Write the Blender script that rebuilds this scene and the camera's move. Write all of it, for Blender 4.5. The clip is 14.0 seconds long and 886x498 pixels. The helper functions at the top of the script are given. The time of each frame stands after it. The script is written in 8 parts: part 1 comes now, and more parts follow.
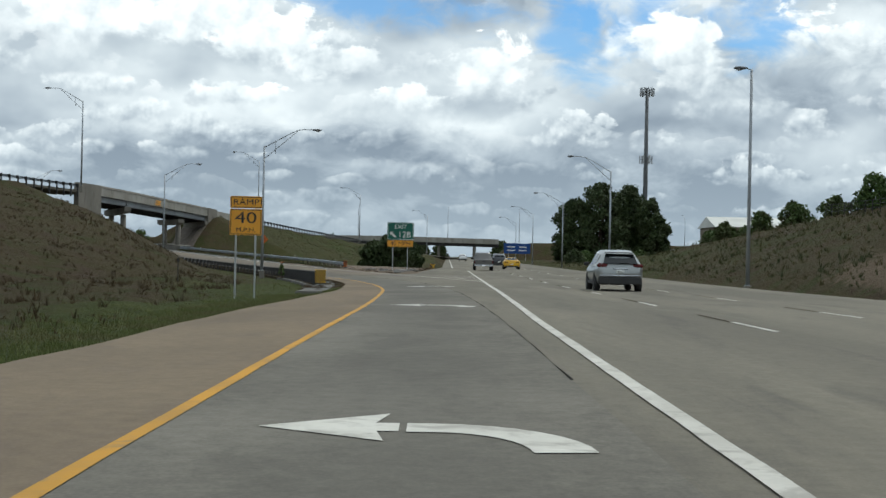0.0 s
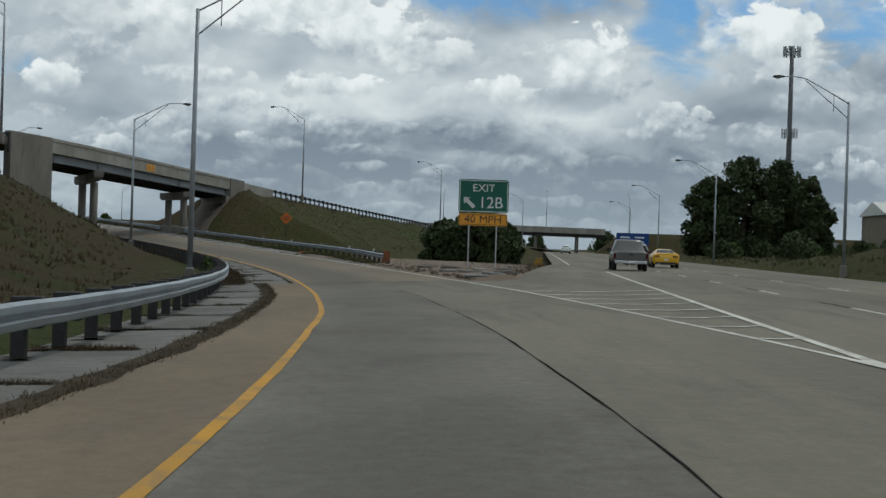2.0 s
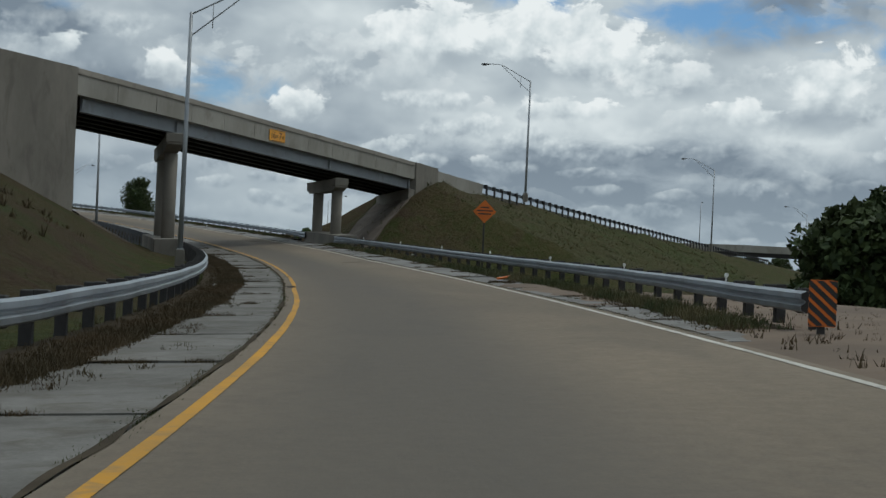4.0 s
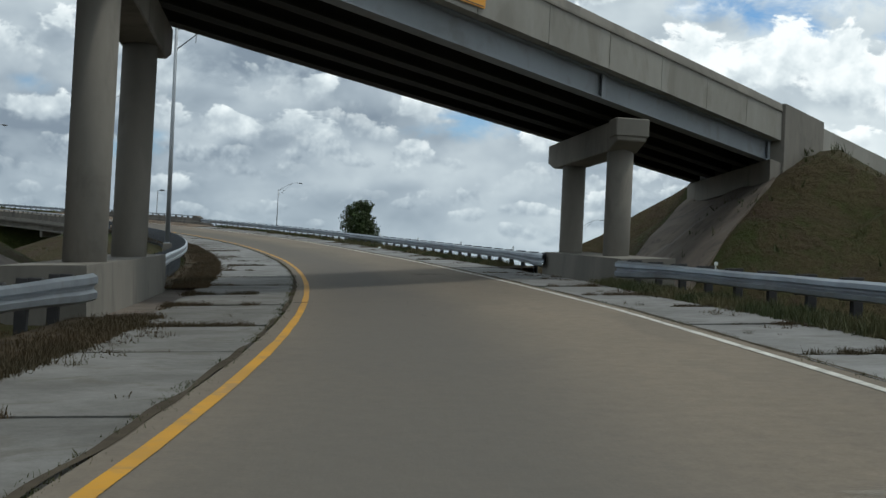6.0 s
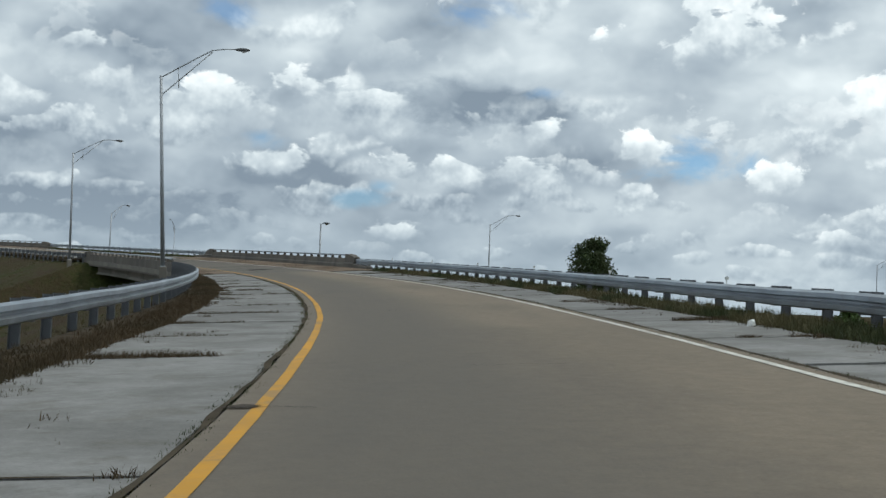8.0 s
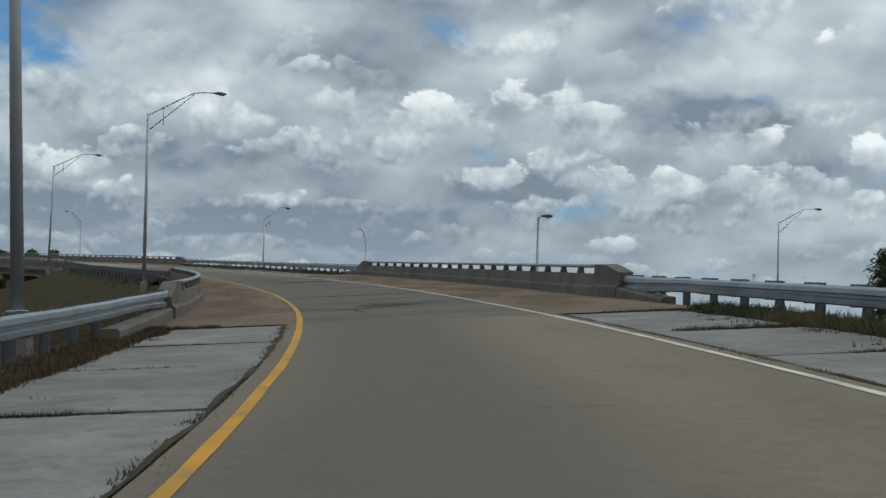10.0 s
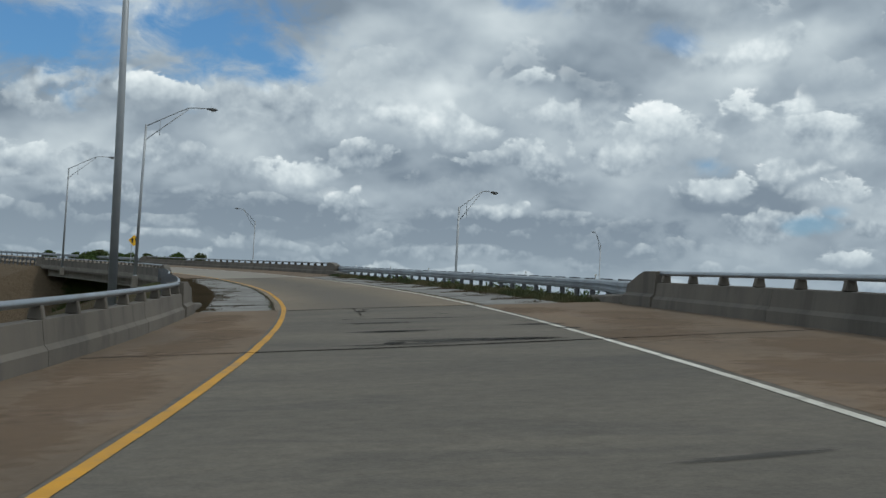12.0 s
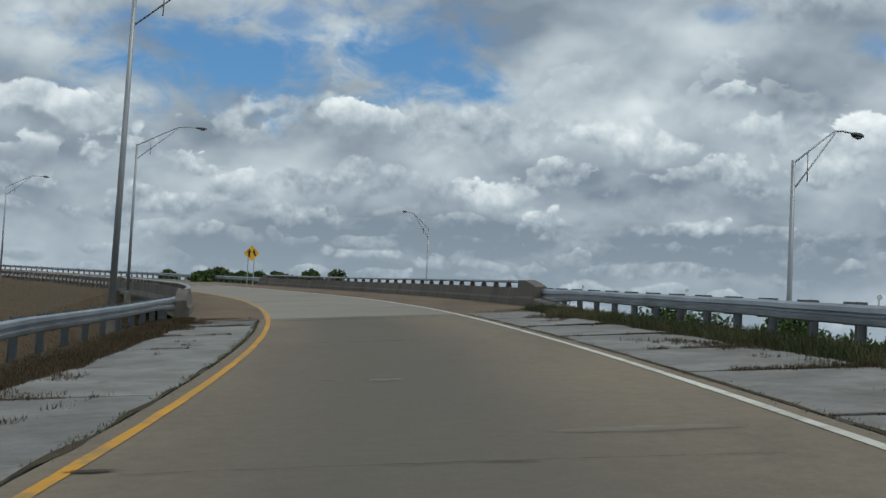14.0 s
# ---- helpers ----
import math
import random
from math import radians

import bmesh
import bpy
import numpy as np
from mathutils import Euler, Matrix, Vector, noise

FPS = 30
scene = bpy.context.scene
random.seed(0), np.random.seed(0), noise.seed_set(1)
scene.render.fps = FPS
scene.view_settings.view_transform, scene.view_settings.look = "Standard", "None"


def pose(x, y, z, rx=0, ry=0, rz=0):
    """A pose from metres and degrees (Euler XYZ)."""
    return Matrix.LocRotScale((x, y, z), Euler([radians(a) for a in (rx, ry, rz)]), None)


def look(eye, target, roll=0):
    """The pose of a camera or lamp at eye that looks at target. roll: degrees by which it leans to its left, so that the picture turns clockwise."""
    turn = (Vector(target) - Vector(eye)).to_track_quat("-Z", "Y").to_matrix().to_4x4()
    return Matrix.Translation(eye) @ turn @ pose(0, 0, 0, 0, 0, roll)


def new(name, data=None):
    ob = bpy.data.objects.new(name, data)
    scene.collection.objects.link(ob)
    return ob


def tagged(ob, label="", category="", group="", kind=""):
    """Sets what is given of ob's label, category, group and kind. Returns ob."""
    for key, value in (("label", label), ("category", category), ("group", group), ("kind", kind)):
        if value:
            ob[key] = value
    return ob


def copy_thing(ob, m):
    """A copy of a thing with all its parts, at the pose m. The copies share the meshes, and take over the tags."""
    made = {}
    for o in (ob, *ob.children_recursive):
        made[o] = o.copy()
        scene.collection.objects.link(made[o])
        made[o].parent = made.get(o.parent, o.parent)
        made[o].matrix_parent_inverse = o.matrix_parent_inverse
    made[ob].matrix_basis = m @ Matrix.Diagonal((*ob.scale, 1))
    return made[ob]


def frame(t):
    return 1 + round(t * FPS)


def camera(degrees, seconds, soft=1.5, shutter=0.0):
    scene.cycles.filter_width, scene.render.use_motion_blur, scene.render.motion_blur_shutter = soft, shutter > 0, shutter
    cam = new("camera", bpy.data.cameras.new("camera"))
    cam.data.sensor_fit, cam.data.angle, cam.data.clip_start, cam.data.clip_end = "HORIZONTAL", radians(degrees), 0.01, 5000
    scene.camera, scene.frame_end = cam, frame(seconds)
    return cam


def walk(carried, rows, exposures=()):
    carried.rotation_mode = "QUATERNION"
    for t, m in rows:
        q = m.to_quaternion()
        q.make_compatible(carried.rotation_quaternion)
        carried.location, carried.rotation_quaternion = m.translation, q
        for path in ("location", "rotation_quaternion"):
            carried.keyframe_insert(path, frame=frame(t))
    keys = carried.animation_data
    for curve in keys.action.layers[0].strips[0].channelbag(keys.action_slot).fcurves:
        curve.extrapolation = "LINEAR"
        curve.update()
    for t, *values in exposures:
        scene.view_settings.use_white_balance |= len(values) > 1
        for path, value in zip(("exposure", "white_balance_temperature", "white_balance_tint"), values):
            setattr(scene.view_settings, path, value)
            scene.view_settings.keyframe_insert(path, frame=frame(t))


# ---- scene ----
import itertools

# camera and its way
ROWS = (
    (0, 0.000, 0.000, 1.110, 0.200, 0.327, 1.200),
    (0.4, -0.087, 11.329, 1.093, 0.383, 0.340, 1.087),
    (0.5, -0.114, 14.152, 1.084, 0.428, 0.315, 1.086),
    (0.8, -0.240, 22.599, 1.042, 0.402, 0.308, 1.157),
    (1, -0.301, 28.215, 1.023, 0.802, 0.321, 1.357),
    (1.5, -0.713, 42.204, 0.968, 2.219, 0.258, 1.613),
    (2, -1.531, 56.135, 0.861, 4.301, -0.141, 1.847),
    (2.5, -2.930, 70.024, 0.739, 6.626, -0.028, 2.195),
    (2.7, -3.655, 75.562, 0.671, 7.581, 0.043, 2.173),
    (3, -4.911, 83.841, 0.598, 9.175, 0.121, 2.239),
    (3.5, -7.520, 97.519, 0.522, 11.929, 0.305, 2.450),
    (4, -10.762, 110.993, 0.498, 14.635, 0.513, 2.654),
    (4.5, -14.606, 124.210, 0.532, 17.304, 0.700, 2.745),
    (4.8, -17.193, 131.991, 0.593, 18.978, 0.842, 2.666),
    (5, -19.028, 137.108, 0.665, 20.207, 1.082, 2.500),
    (5.2, -20.973, 142.153, 0.746, 21.494, 1.352, 2.549),
    (5.5, -24.039, 149.588, 0.858, 23.098, 1.342, 2.863),
    (6, -29.533, 161.590, 1.034, 25.754, 1.452, 2.837),
    (6.5, -35.461, 173.086, 1.350, 28.718, 1.853, 2.439),
    (7, -41.898, 184.033, 1.731, 31.269, 2.608, 2.099),
    (7.5, -48.659, 194.576, 2.161, 33.336, 2.530, 2.278),
    (8, -55.764, 204.758, 2.643, 35.732, 3.047, 2.227),
    (8.2, -58.711, 208.738, 2.843, 36.663, 3.163, 2.240),
    (8.5, -63.248, 214.607, 3.157, 38.242, 3.101, 2.164),
    (9, -71.151, 224.086, 3.693, 40.884, 3.026, 1.956),
    (9.5, -79.425, 233.165, 4.238, 43.295, 3.116, 1.800),
    (10, -87.990, 241.834, 4.788, 45.507, 3.326, 1.826),
    (10.3, -93.245, 246.831, 5.117, 46.877, 3.310, 2.031),
    (10.5, -96.812, 250.056, 5.333, 47.922, 2.947, 2.325),
    (11, -105.887, 257.814, 5.885, 50.804, 3.507, 2.153),
    (11.5, -115.220, 265.126, 6.409, 53.156, 3.175, 2.443),
    (12, -124.866, 271.968, 6.893, 55.420, 3.435, 2.990),
    (12.4, -132.721, 277.261, 7.313, 56.689, 3.421, 3.295),
    (12.5, -134.759, 278.482, 7.412, 57.694, 3.075, 3.044),
    (13, -145.018, 284.575, 7.880, 60.134, 3.246, 2.808),
    (13.1, -147.098, 285.761, 7.983, 60.499, 3.260, 2.784),
    (13.5, -155.537, 290.333, 8.408, 62.081, 3.047, 2.670),
    (14, -166.304, 295.685, 8.983, 64.259, 3.846, 2.826),
)


def eye_pose(x, y, z, yaw, pitch, roll):
    a, p = radians(yaw), radians(pitch)
    ahead = Vector((-math.sin(a) * math.cos(p), math.cos(a) * math.cos(p), math.sin(p)))
    return look((x, y, z), Vector((x, y, z)) + ahead * 10, roll)


EXPOSURE = [(t, e, 6230.0, 4.0) for t, e in ((0.0, 0.22), (0.5, 0.06), (1.0, -0.02), (1.5, -0.14), (2.0, -0.24), (2.7, -0.3), (5.0, -0.12), (6.0, 0.05), (7.5, 0.15), (8.2, 0.12), (10.5, -0.15), (11.5, -0.12), (13.0, -0.04), (14.0, -0.1))]
cam = camera(37.887, 14.0, 1.5, 0.0)
walk(cam, [(r[0], eye_pose(*r[1:])) for r in ROWS], EXPOSURE)

# ---- sky and sun ----
SUN_AZ, SUN_EL = radians(-45), radians(62)
world = bpy.data.worlds.new("sky")
scene.world = world
world.use_nodes = True


class Nodes:
    def __init__(self, tree):
        self.t = tree
        tree.nodes.clear()

    def n(self, kind, **kw):
        node = self.t.nodes.new(kind)
        for k, v in kw.items():
            if k == "op":
                node.operation = v
            elif k == "blend":
                node.blend_type = v
            elif k == "dtype":
                node.data_type = v
            elif k == "uvname":
                node.uv_map = v
        return node

    def link(self, a, b):
        self.t.links.new(a, b)

    def put(self, sock, v):
        if isinstance(v, bpy.types.NodeSocket):
            self.link(v, sock)
        elif v is not None:
            if sock.type == "RGBA" and len(v) == 3:
                v = (*v, 1)
            sock.default_value = v

    def math(self, op, a, b=None, c=None, clamp=False):
        m = self.n("ShaderNodeMath", op=op)
        m.use_clamp = clamp
        for i, v in enumerate((a, b, c)):
            if v is not None:
                self.put(m.inputs[i], v)
        return m.outputs[0]

    def vmath(self, op, a, b=None, scale=None):
        m = self.n("ShaderNodeVectorMath", op=op)
        self.put(m.inputs[0], a)
        if b is not None:
            self.put(m.inputs[1], b)
        if scale is not None:
            self.put(m.inputs["Scale"], scale)
        return m.outputs["Value"] if op in ("DOT_PRODUCT", "LENGTH") else m.outputs[0]

    def noise(self, vec, scale, detail=4.0, rough=0.5, dist=0.0, dims="3D"):
        m = self.n("ShaderNodeTexNoise")
        m.noise_dimensions = dims
        if vec is not None:
            self.link(vec, m.inputs["Vector"])
        m.inputs["Scale"].default_value = scale
        m.inputs["Detail"].default_value = detail
        m.inputs["Roughness"].default_value = rough
        m.inputs["Distortion"].default_value = dist
        return m.outputs["Fac"]

    def ramp(self, fac, lo, hi, a=0.0, b=1.0, smooth=True):
        m = self.n("ShaderNodeMapRange")
        m.interpolation_type = "SMOOTHSTEP" if smooth else "LINEAR"
        self.put(m.inputs[0], fac)
        for i, v in enumerate((lo, hi, a, b)):
            self.put(m.inputs[i + 1], v)
        return m.outputs[0]

    def mix(self, fac, a, b, blend="MIX"):
        m = self.n("ShaderNodeMix", dtype="RGBA", blend=blend)
        self.put(m.inputs[0], fac)
        self.put(m.inputs[6], a)
        self.put(m.inputs[7], b)
        return m.outputs[2]

    def scale_vec(self, vec, s):
        return self.vmath("MULTIPLY", vec, s)


# open patches of blue, bright heaps and dark bases: azimuth, elevation, half width, half height in degrees
GAPS = ((4.0, 11.0, 3.3, 0.7), (-0.7, 10.9, 3.0, 0.8), (-5.3, 9.2, 1.6, 1.4), (-7.2, 10.6, 3.0, 1.3), (-13.3, 10.2, 1.8, 1.3), (12.0, 12.3, 2.6, 1.0), (25.0, 7.2, 2.2, 0.7), (39.5, 5.2, 1.2, 0.4), (45.3, 12.9, 1.3, 0.5),
        (35.2, 13.4, 1.7, 0.6), (44.0, 7.6, 1.0, 0.4), (31.4, 10.1, 0.8, 0.3), (64.9, 11.4, 3.0, 1.1), (38.6, 5.7, 0.6, 0.3), (73.8, 11.5, 6.0, 1.9), (66.4, 12.4, 4.2, 1.9), (52.1, 14.4, 1.3, 0.5), (71.9, 13.3, 2.3, 0.8))
HEAPS = ((8.0, 8.8, 2.8, 2.0), (-1.4, 8.1, 2.1, 1.8), (2.1, 6.9, 1.5, 0.9), (-10.3, 9.1, 1.8, 1.4), (-16.3, 9.5, 2.5, 1.5), (9.2, 6.9, 2.3, 0.6), (18.5, 3.8, 1.0, 0.6), (11.0, 10.2, 3.0, 1.4), (15.1, 9.7, 3.0, 1.8), (39.1, 9.1, 1.8, 0.9), (43.3, 6.3, 1.8, 0.9),
         (46.2, 9.0, 2.0, 1.1), (35.7, 6.3, 2.3, 0.9), (32.4, 6.4, 2.3, 1.0), (26.7, 7.3, 1.3, 1.0), (21.4, 6.2, 1.8, 0.9), (38.1, 3.6, 1.3, 0.5), (31.5, 8.2, 1.0, 1.0), (61.7, 6.1, 1.6, 0.9), (73.5, 6.2, 1.5, 1.0), (68.4, 9.5, 1.8, 0.6), (52.0, 11.1, 1.0, 0.5))
BASES = ((-1.6, 6.5, 2.0, 0.6), (-14.8, 7.9, 3.8, 1.3), (3.7, 4.8, 5.0, 0.8), (2.4, 3.2, 3.8, 0.8), (34.6, 9.7, 3.8, 1.0), (52.5, 4.2, 6.0, 0.9), (63.0, 4.4, 6.5, 0.8), (50.3, 3.7, 3.8, 0.5), (59.5, 7.5, 1.5, 0.5), (-6.0, 2.6, 9.0, 1.9), (11.0, 3.0, 7.0, 1.7))


def build_sky():
    k = Nodes(world.node_tree)
    out = k.n("ShaderNodeOutputWorld")
    bg = k.n("ShaderNodeBackground")
    k.link(bg.outputs[0], out.inputs[0])
    sky = k.n("ShaderNodeTexSky")
    sky.sky_type = "NISHITA"
    sky.sun_disc = False
    sky.sun_elevation, sky.sun_rotation = SUN_EL, -SUN_AZ
    blue = k.mix(1.0, sky.outputs[0], (0.055, 0.084, 0.110), "MULTIPLY")
    d = k.n("ShaderNodeTexCoord").outputs["Generated"]
    sep = k.n("ShaderNodeSeparateXYZ")
    k.link(d, sep.inputs[0])
    z = k.math("MAXIMUM", sep.outputs[2], 0.0)

    az = k.math("ARCTAN2", k.math("MULTIPLY", sep.outputs[0], -1.0), sep.outputs[1])
    el = k.math("ARCSINE", sep.outputs[2])
    torn = k.n("ShaderNodeTexNoise")
    k.link(k.vmath("MULTIPLY", d, (1, 1, 1.8)), torn.inputs["Vector"])
    torn.inputs["Scale"].default_value = 22
    torn.inputs["Detail"].default_value = 7
    torn.inputs["Roughness"].default_value = 0.58
    torn.inputs["Distortion"].default_value = 0.4
    tc = k.n("ShaderNodeSeparateColor")
    k.link(torn.outputs["Color"], tc.inputs[0])

    def patches(rows, amount, rough):
        """Soft-edged patches with a torn outline."""
        sum_ = None
        for pa, pe, pw, ph in rows:
            du = k.math("MULTIPLY_ADD", az, 1 / radians(pw), -pa / pw)
            dv = k.math("MULTIPLY_ADD", el, 1 / radians(ph), -pe / ph)
            r = k.math("SQRT", k.math("MULTIPLY_ADD", du, du, k.math("MULTIPLY", dv, dv)))
            r = k.math("MULTIPLY_ADD", tc.outputs[0], -rough, k.math("ADD", r, rough * 0.5))
            g = k.ramp(r, 0.0, 1.55, amount * min(1.0, 0.42 + 0.2 * pw * ph), 0.0)
            sum_ = g if sum_ is None else k.math("MAXIMUM", sum_, g)
        return sum_

    gaps = patches(GAPS, 1.0, 4.0)
    bases = patches(BASES, 0.42, 3.0)

    def billows(p, scale, detail=3.0):
        m = k.n("ShaderNodeTexVoronoi")
        m.feature = "SMOOTH_F1"
        m.normalize = True
        k.link(p, m.inputs["Vector"])
        for nm, v in (("Scale", scale), ("Detail", detail), ("Roughness", 0.5), ("Lacunarity", 2.3), ("Smoothness", 0.6)):
            m.inputs[nm].default_value = v
        return k.math("SUBTRACT", 1.0, m.outputs["Distance"])

    def grey(tone, cols):
        col = k.n("ShaderNodeValToRGB")
        k.link(tone, col.inputs[0])
        cr = col.color_ramp
        cr.elements[0].position, cr.elements[0].color = 0.0, (*cols[0], 1)
        cr.elements[1].position, cr.elements[1].color = 1.0, (*cols[-1], 1)
        for q, c in enumerate(cols[1:-1]):
            m = cr.elements.new((q + 1) / (len(cols) - 1))
            m.color = (*c, 1)
        return col.outputs[0]

    CLOUD = ((0.235, 0.28, 0.34), (0.395, 0.445, 0.502), (0.57, 0.617, 0.658), (0.79, 0.825, 0.845), (1.0, 1.0, 1.0))
    # a soft, broken sheet behind
    warp = k.n("ShaderNodeTexNoise")
    k.link(d, warp.inputs["Vector"])
    warp.inputs["Scale"].default_value = 16
    warp.inputs["Detail"].default_value = 3
    wv = k.vmath("SUBTRACT", warp.outputs["Color"], (0.5, 0.5, 0.5))
    soft = k.vmath("ADD", k.vmath("MULTIPLY", d, (1, 1, 1.8)), k.vmath("MULTIPLY", wv, (0.03, 0.03, 0.03)))
    lump = k.vmath("ADD", k.vmath("MULTIPLY", d, (1, 1, 1.35)), k.vmath("MULTIPLY", wv, (0.02, 0.02, 0.02)))

    def sheet(lift):
        up = (-0.3 * lift, -0.1 * lift, lift)
        low = k.noise(k.vmath("ADD", soft, up) if lift else soft, 6.5, 4, 0.5)
        bil = billows(k.vmath("ADD", lump, up) if lift else lump, 15.0, 3.0)
        return k.math("MULTIPLY_ADD", bil, 0.34, low)

    s0, s1 = sheet(0), sheet(0.016)
    low0 = k.noise(soft, 6.5, 2, 0.5)
    low1 = k.noise(k.vmath("ADD", soft, (0, 0, 0.06)), 6.5, 2, 0.5)
    bright = k.ramp(az, radians(14), radians(50), 0.06, 0.03)
    dens = k.math("SUBTRACT", s0, 0.21)
    cover = k.ramp(dens, 0.24, 0.33)
    relief = k.math("SUBTRACT", s0, s1)
    tone = k.math("ADD", k.math("MULTIPLY_ADD", relief, 1.5, 0.50), bright)
    tone = k.math("ADD", tone, k.math("MULTIPLY", k.math("SUBTRACT", low0, low1), 1.3))
    tone = k.math("SUBTRACT", tone, k.math("MULTIPLY", k.math("SUBTRACT", dens, 0.5), 0.5))
    tone = k.math("SUBTRACT", tone, k.ramp(k.vmath("DOT_PRODUCT", d, (-0.87, 0.5, 0)), 0.72, 0.97, 0.04, 0.22))
    tone = k.math("SUBTRACT", k.math("SUBTRACT", tone, bases), k.ramp(el, radians(1.5), radians(9.0), 0.2, 0.03))
    total = k.mix(cover, blue, grey(tone, CLOUD))

    # heaped clouds in front: rounded, knobbly crowns and flat grey bases
    knob0 = billows(k.vmath("ADD", d, k.vmath("MULTIPLY", wv, (0.012, 0.012, 0.012))), 26.0, 3.0)
    knob1 = billows(k.vmath("ADD", k.vmath("ADD", d, k.vmath("MULTIPLY", wv, (0.012, 0.012, 0.012))), (-0.004, -0.001, 0.010)), 26.0, 3.0)
    shade = k.math("SUBTRACT", knob0, knob1)
    frayed = k.noise(d, 70, 4, 0.6)
    bent_d = k.vmath("ADD", d, k.vmath("MULTIPLY", wv, (0.01, 0.01, 0.01)))
    small0 = billows(bent_d, 62.0, 2.5)
    small1 = billows(k.vmath("ADD", bent_d, (-0.002, 0.0, 0.005)), 62.0, 2.5)
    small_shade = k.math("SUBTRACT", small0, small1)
    sink = k.ramp(el, radians(1.5), radians(9.0), 0.26, 0.02)
    west = k.ramp(k.vmath("DOT_PRODUCT", d, (-0.87, 0.5, 0)), 0.72, 0.97, 0.02, 0.2)
    west = k.math("ADD", west, k.math("MULTIPLY", bases, 0.9))

    def heap(total, u, v, gain, spread, lift, keep=None, fine=False):
        """Paint one heap (or one heap for each cell) over what lies behind it."""
        kn, sh = (small0, small_shade) if fine else (knob0, shade)
        flat = k.math("MULTIPLY", v, k.ramp(v, -0.3, 0.1, 1.25, 1.0))
        r = k.math("SQRT", k.math("ADD", k.math("MULTIPLY", u, u), k.math("MULTIPLY", flat, flat)))
        body = k.math("SUBTRACT", k.math("MULTIPLY_ADD", kn, 1.7 if fine else 1.5, spread - (0.15 if fine else 0.0)), r)
        body = k.math("ADD", body, k.math("MULTIPLY", k.math("SUBTRACT", low0, 0.5), 1.6))
        body = k.math("ADD", body, k.math("MULTIPLY", k.math("SUBTRACT", frayed, 0.5), 0.5))
        body = k.math("ADD", body, k.math("MULTIPLY", k.math("SUBTRACT", tc.outputs[1], 0.5), 2.6))
        crisp = k.ramp(v, -0.7, 0.5, 0.9, 0.22)
        edge = k.ramp(body, 0.0, crisp)
        edge = k.math("MULTIPLY", edge, k.ramp(v, -1.2, -0.05))
        if keep is not None:
            edge = k.math("MULTIPLY", edge, keep)
        t = k.math("ADD", k.math("MULTIPLY_ADD", v, gain, lift), bright)
        t = k.math("ADD", t, k.math("MULTIPLY", sh, 1.5 if fine else 1.8))
        t = k.math("ADD", t, k.math("MULTIPLY", k.math("SUBTRACT", kn, 0.6), 0.4))
        t = k.math("SUBTRACT", k.math("SUBTRACT", t, west), sink)
        return k.mix(edge, total, grey(t, CLOUD))

    # many heaps, smaller and flatter towards the horizon, one in each cell
    for wide, high, lo, hi, seed in ((2.6, 1.0, 0.0, 4.8, 3.7), (4.6, 2.1, 3.0, 9.0, 11.3), (7.0, 3.4, 6.5, 30.0, 5.1)):
        cell = k.n("ShaderNodeTexVoronoi")
        cell.voronoi_dimensions = "2D"
        cell.inputs["Scale"].default_value = 1.0
        cell.inputs["Randomness"].default_value = 0.9
        xy = k.n("ShaderNodeCombineXYZ")
        k.link(k.math("MULTIPLY_ADD", az, 1 / radians(wide), seed), xy.inputs[0])
        k.link(k.math("MULTIPLY_ADD", el, 1 / radians(high), seed * 0.37), xy.inputs[1])
        bent = k.vmath("ADD", xy.outputs[0], k.vmath("MULTIPLY", wv, (1.8, 1.5, 0)))
        k.link(bent, cell.inputs["Vector"])
        rim = k.n("ShaderNodeTexVoronoi")
        rim.voronoi_dimensions, rim.feature = "2D", "DISTANCE_TO_EDGE"
        rim.inputs["Scale"].default_value = 1.0
        rim.inputs["Randomness"].default_value = 0.9
        k.link(bent, rim.inputs["Vector"])
        off = k.vmath("SUBTRACT", bent, cell.outputs["Position"])
        o = k.n("ShaderNodeSeparateXYZ")
        k.link(off, o.inputs[0])
        pick = k.n("ShaderNodeSeparateColor")
        k.link(cell.outputs["Color"], pick.inputs[0])
        keep = k.math("MULTIPLY", k.ramp(el, radians(lo), radians(lo + 1.2)), k.ramp(el, radians(hi), radians(hi + 1.5), 1.0, 0.0))
        keep = k.math("MULTIPLY", keep, k.ramp(k.math("MULTIPLY_ADD", pick.outputs[0], 0.2, gaps), 0.3, 0.8, 1.0, 0.25))
        keep = k.math("MULTIPLY", keep, k.ramp(pick.outputs[1], 0.1, 0.6, 0.25, 0.95))
        keep = k.math("MULTIPLY", keep, k.ramp(k.math("MULTIPLY_ADD", frayed, 0.12, rim.outputs["Distance"]), 0.05, 0.2))
        total = heap(total, k.math("MULTIPLY", o.outputs[0], 1.9), k.math("MULTIPLY", o.outputs[1], 2.1), 0.32, -0.10, k.math("MULTIPLY_ADD", pick.outputs[2], 0.24, 0.42), k.math("MULTIPLY", keep, 0.8) if wide < 6 else keep, wide < 6)
    total = k.mix(gaps, total, blue)
    for ha, he, hw, hh in HEAPS:
        u = k.math("DIVIDE", k.math("SUBTRACT", az, radians(ha)), radians(hw) * 1.15)
        v = k.math("DIVIDE", k.math("SUBTRACT", el, radians(he)), radians(hh) * 1.15)
        total = heap(total, u, v, 0.34, -0.10, 0.72 if ha < 20 else 0.62)
    haze = k.ramp(z, 0.0, 0.10, 0.6, 0.0)
    total = k.mix(haze, total, (0.40, 0.465, 0.525))
    below = k.ramp(sep.outputs[2], -0.02, 0.0)
    total = k.mix(below, (0.10, 0.11, 0.09), total)
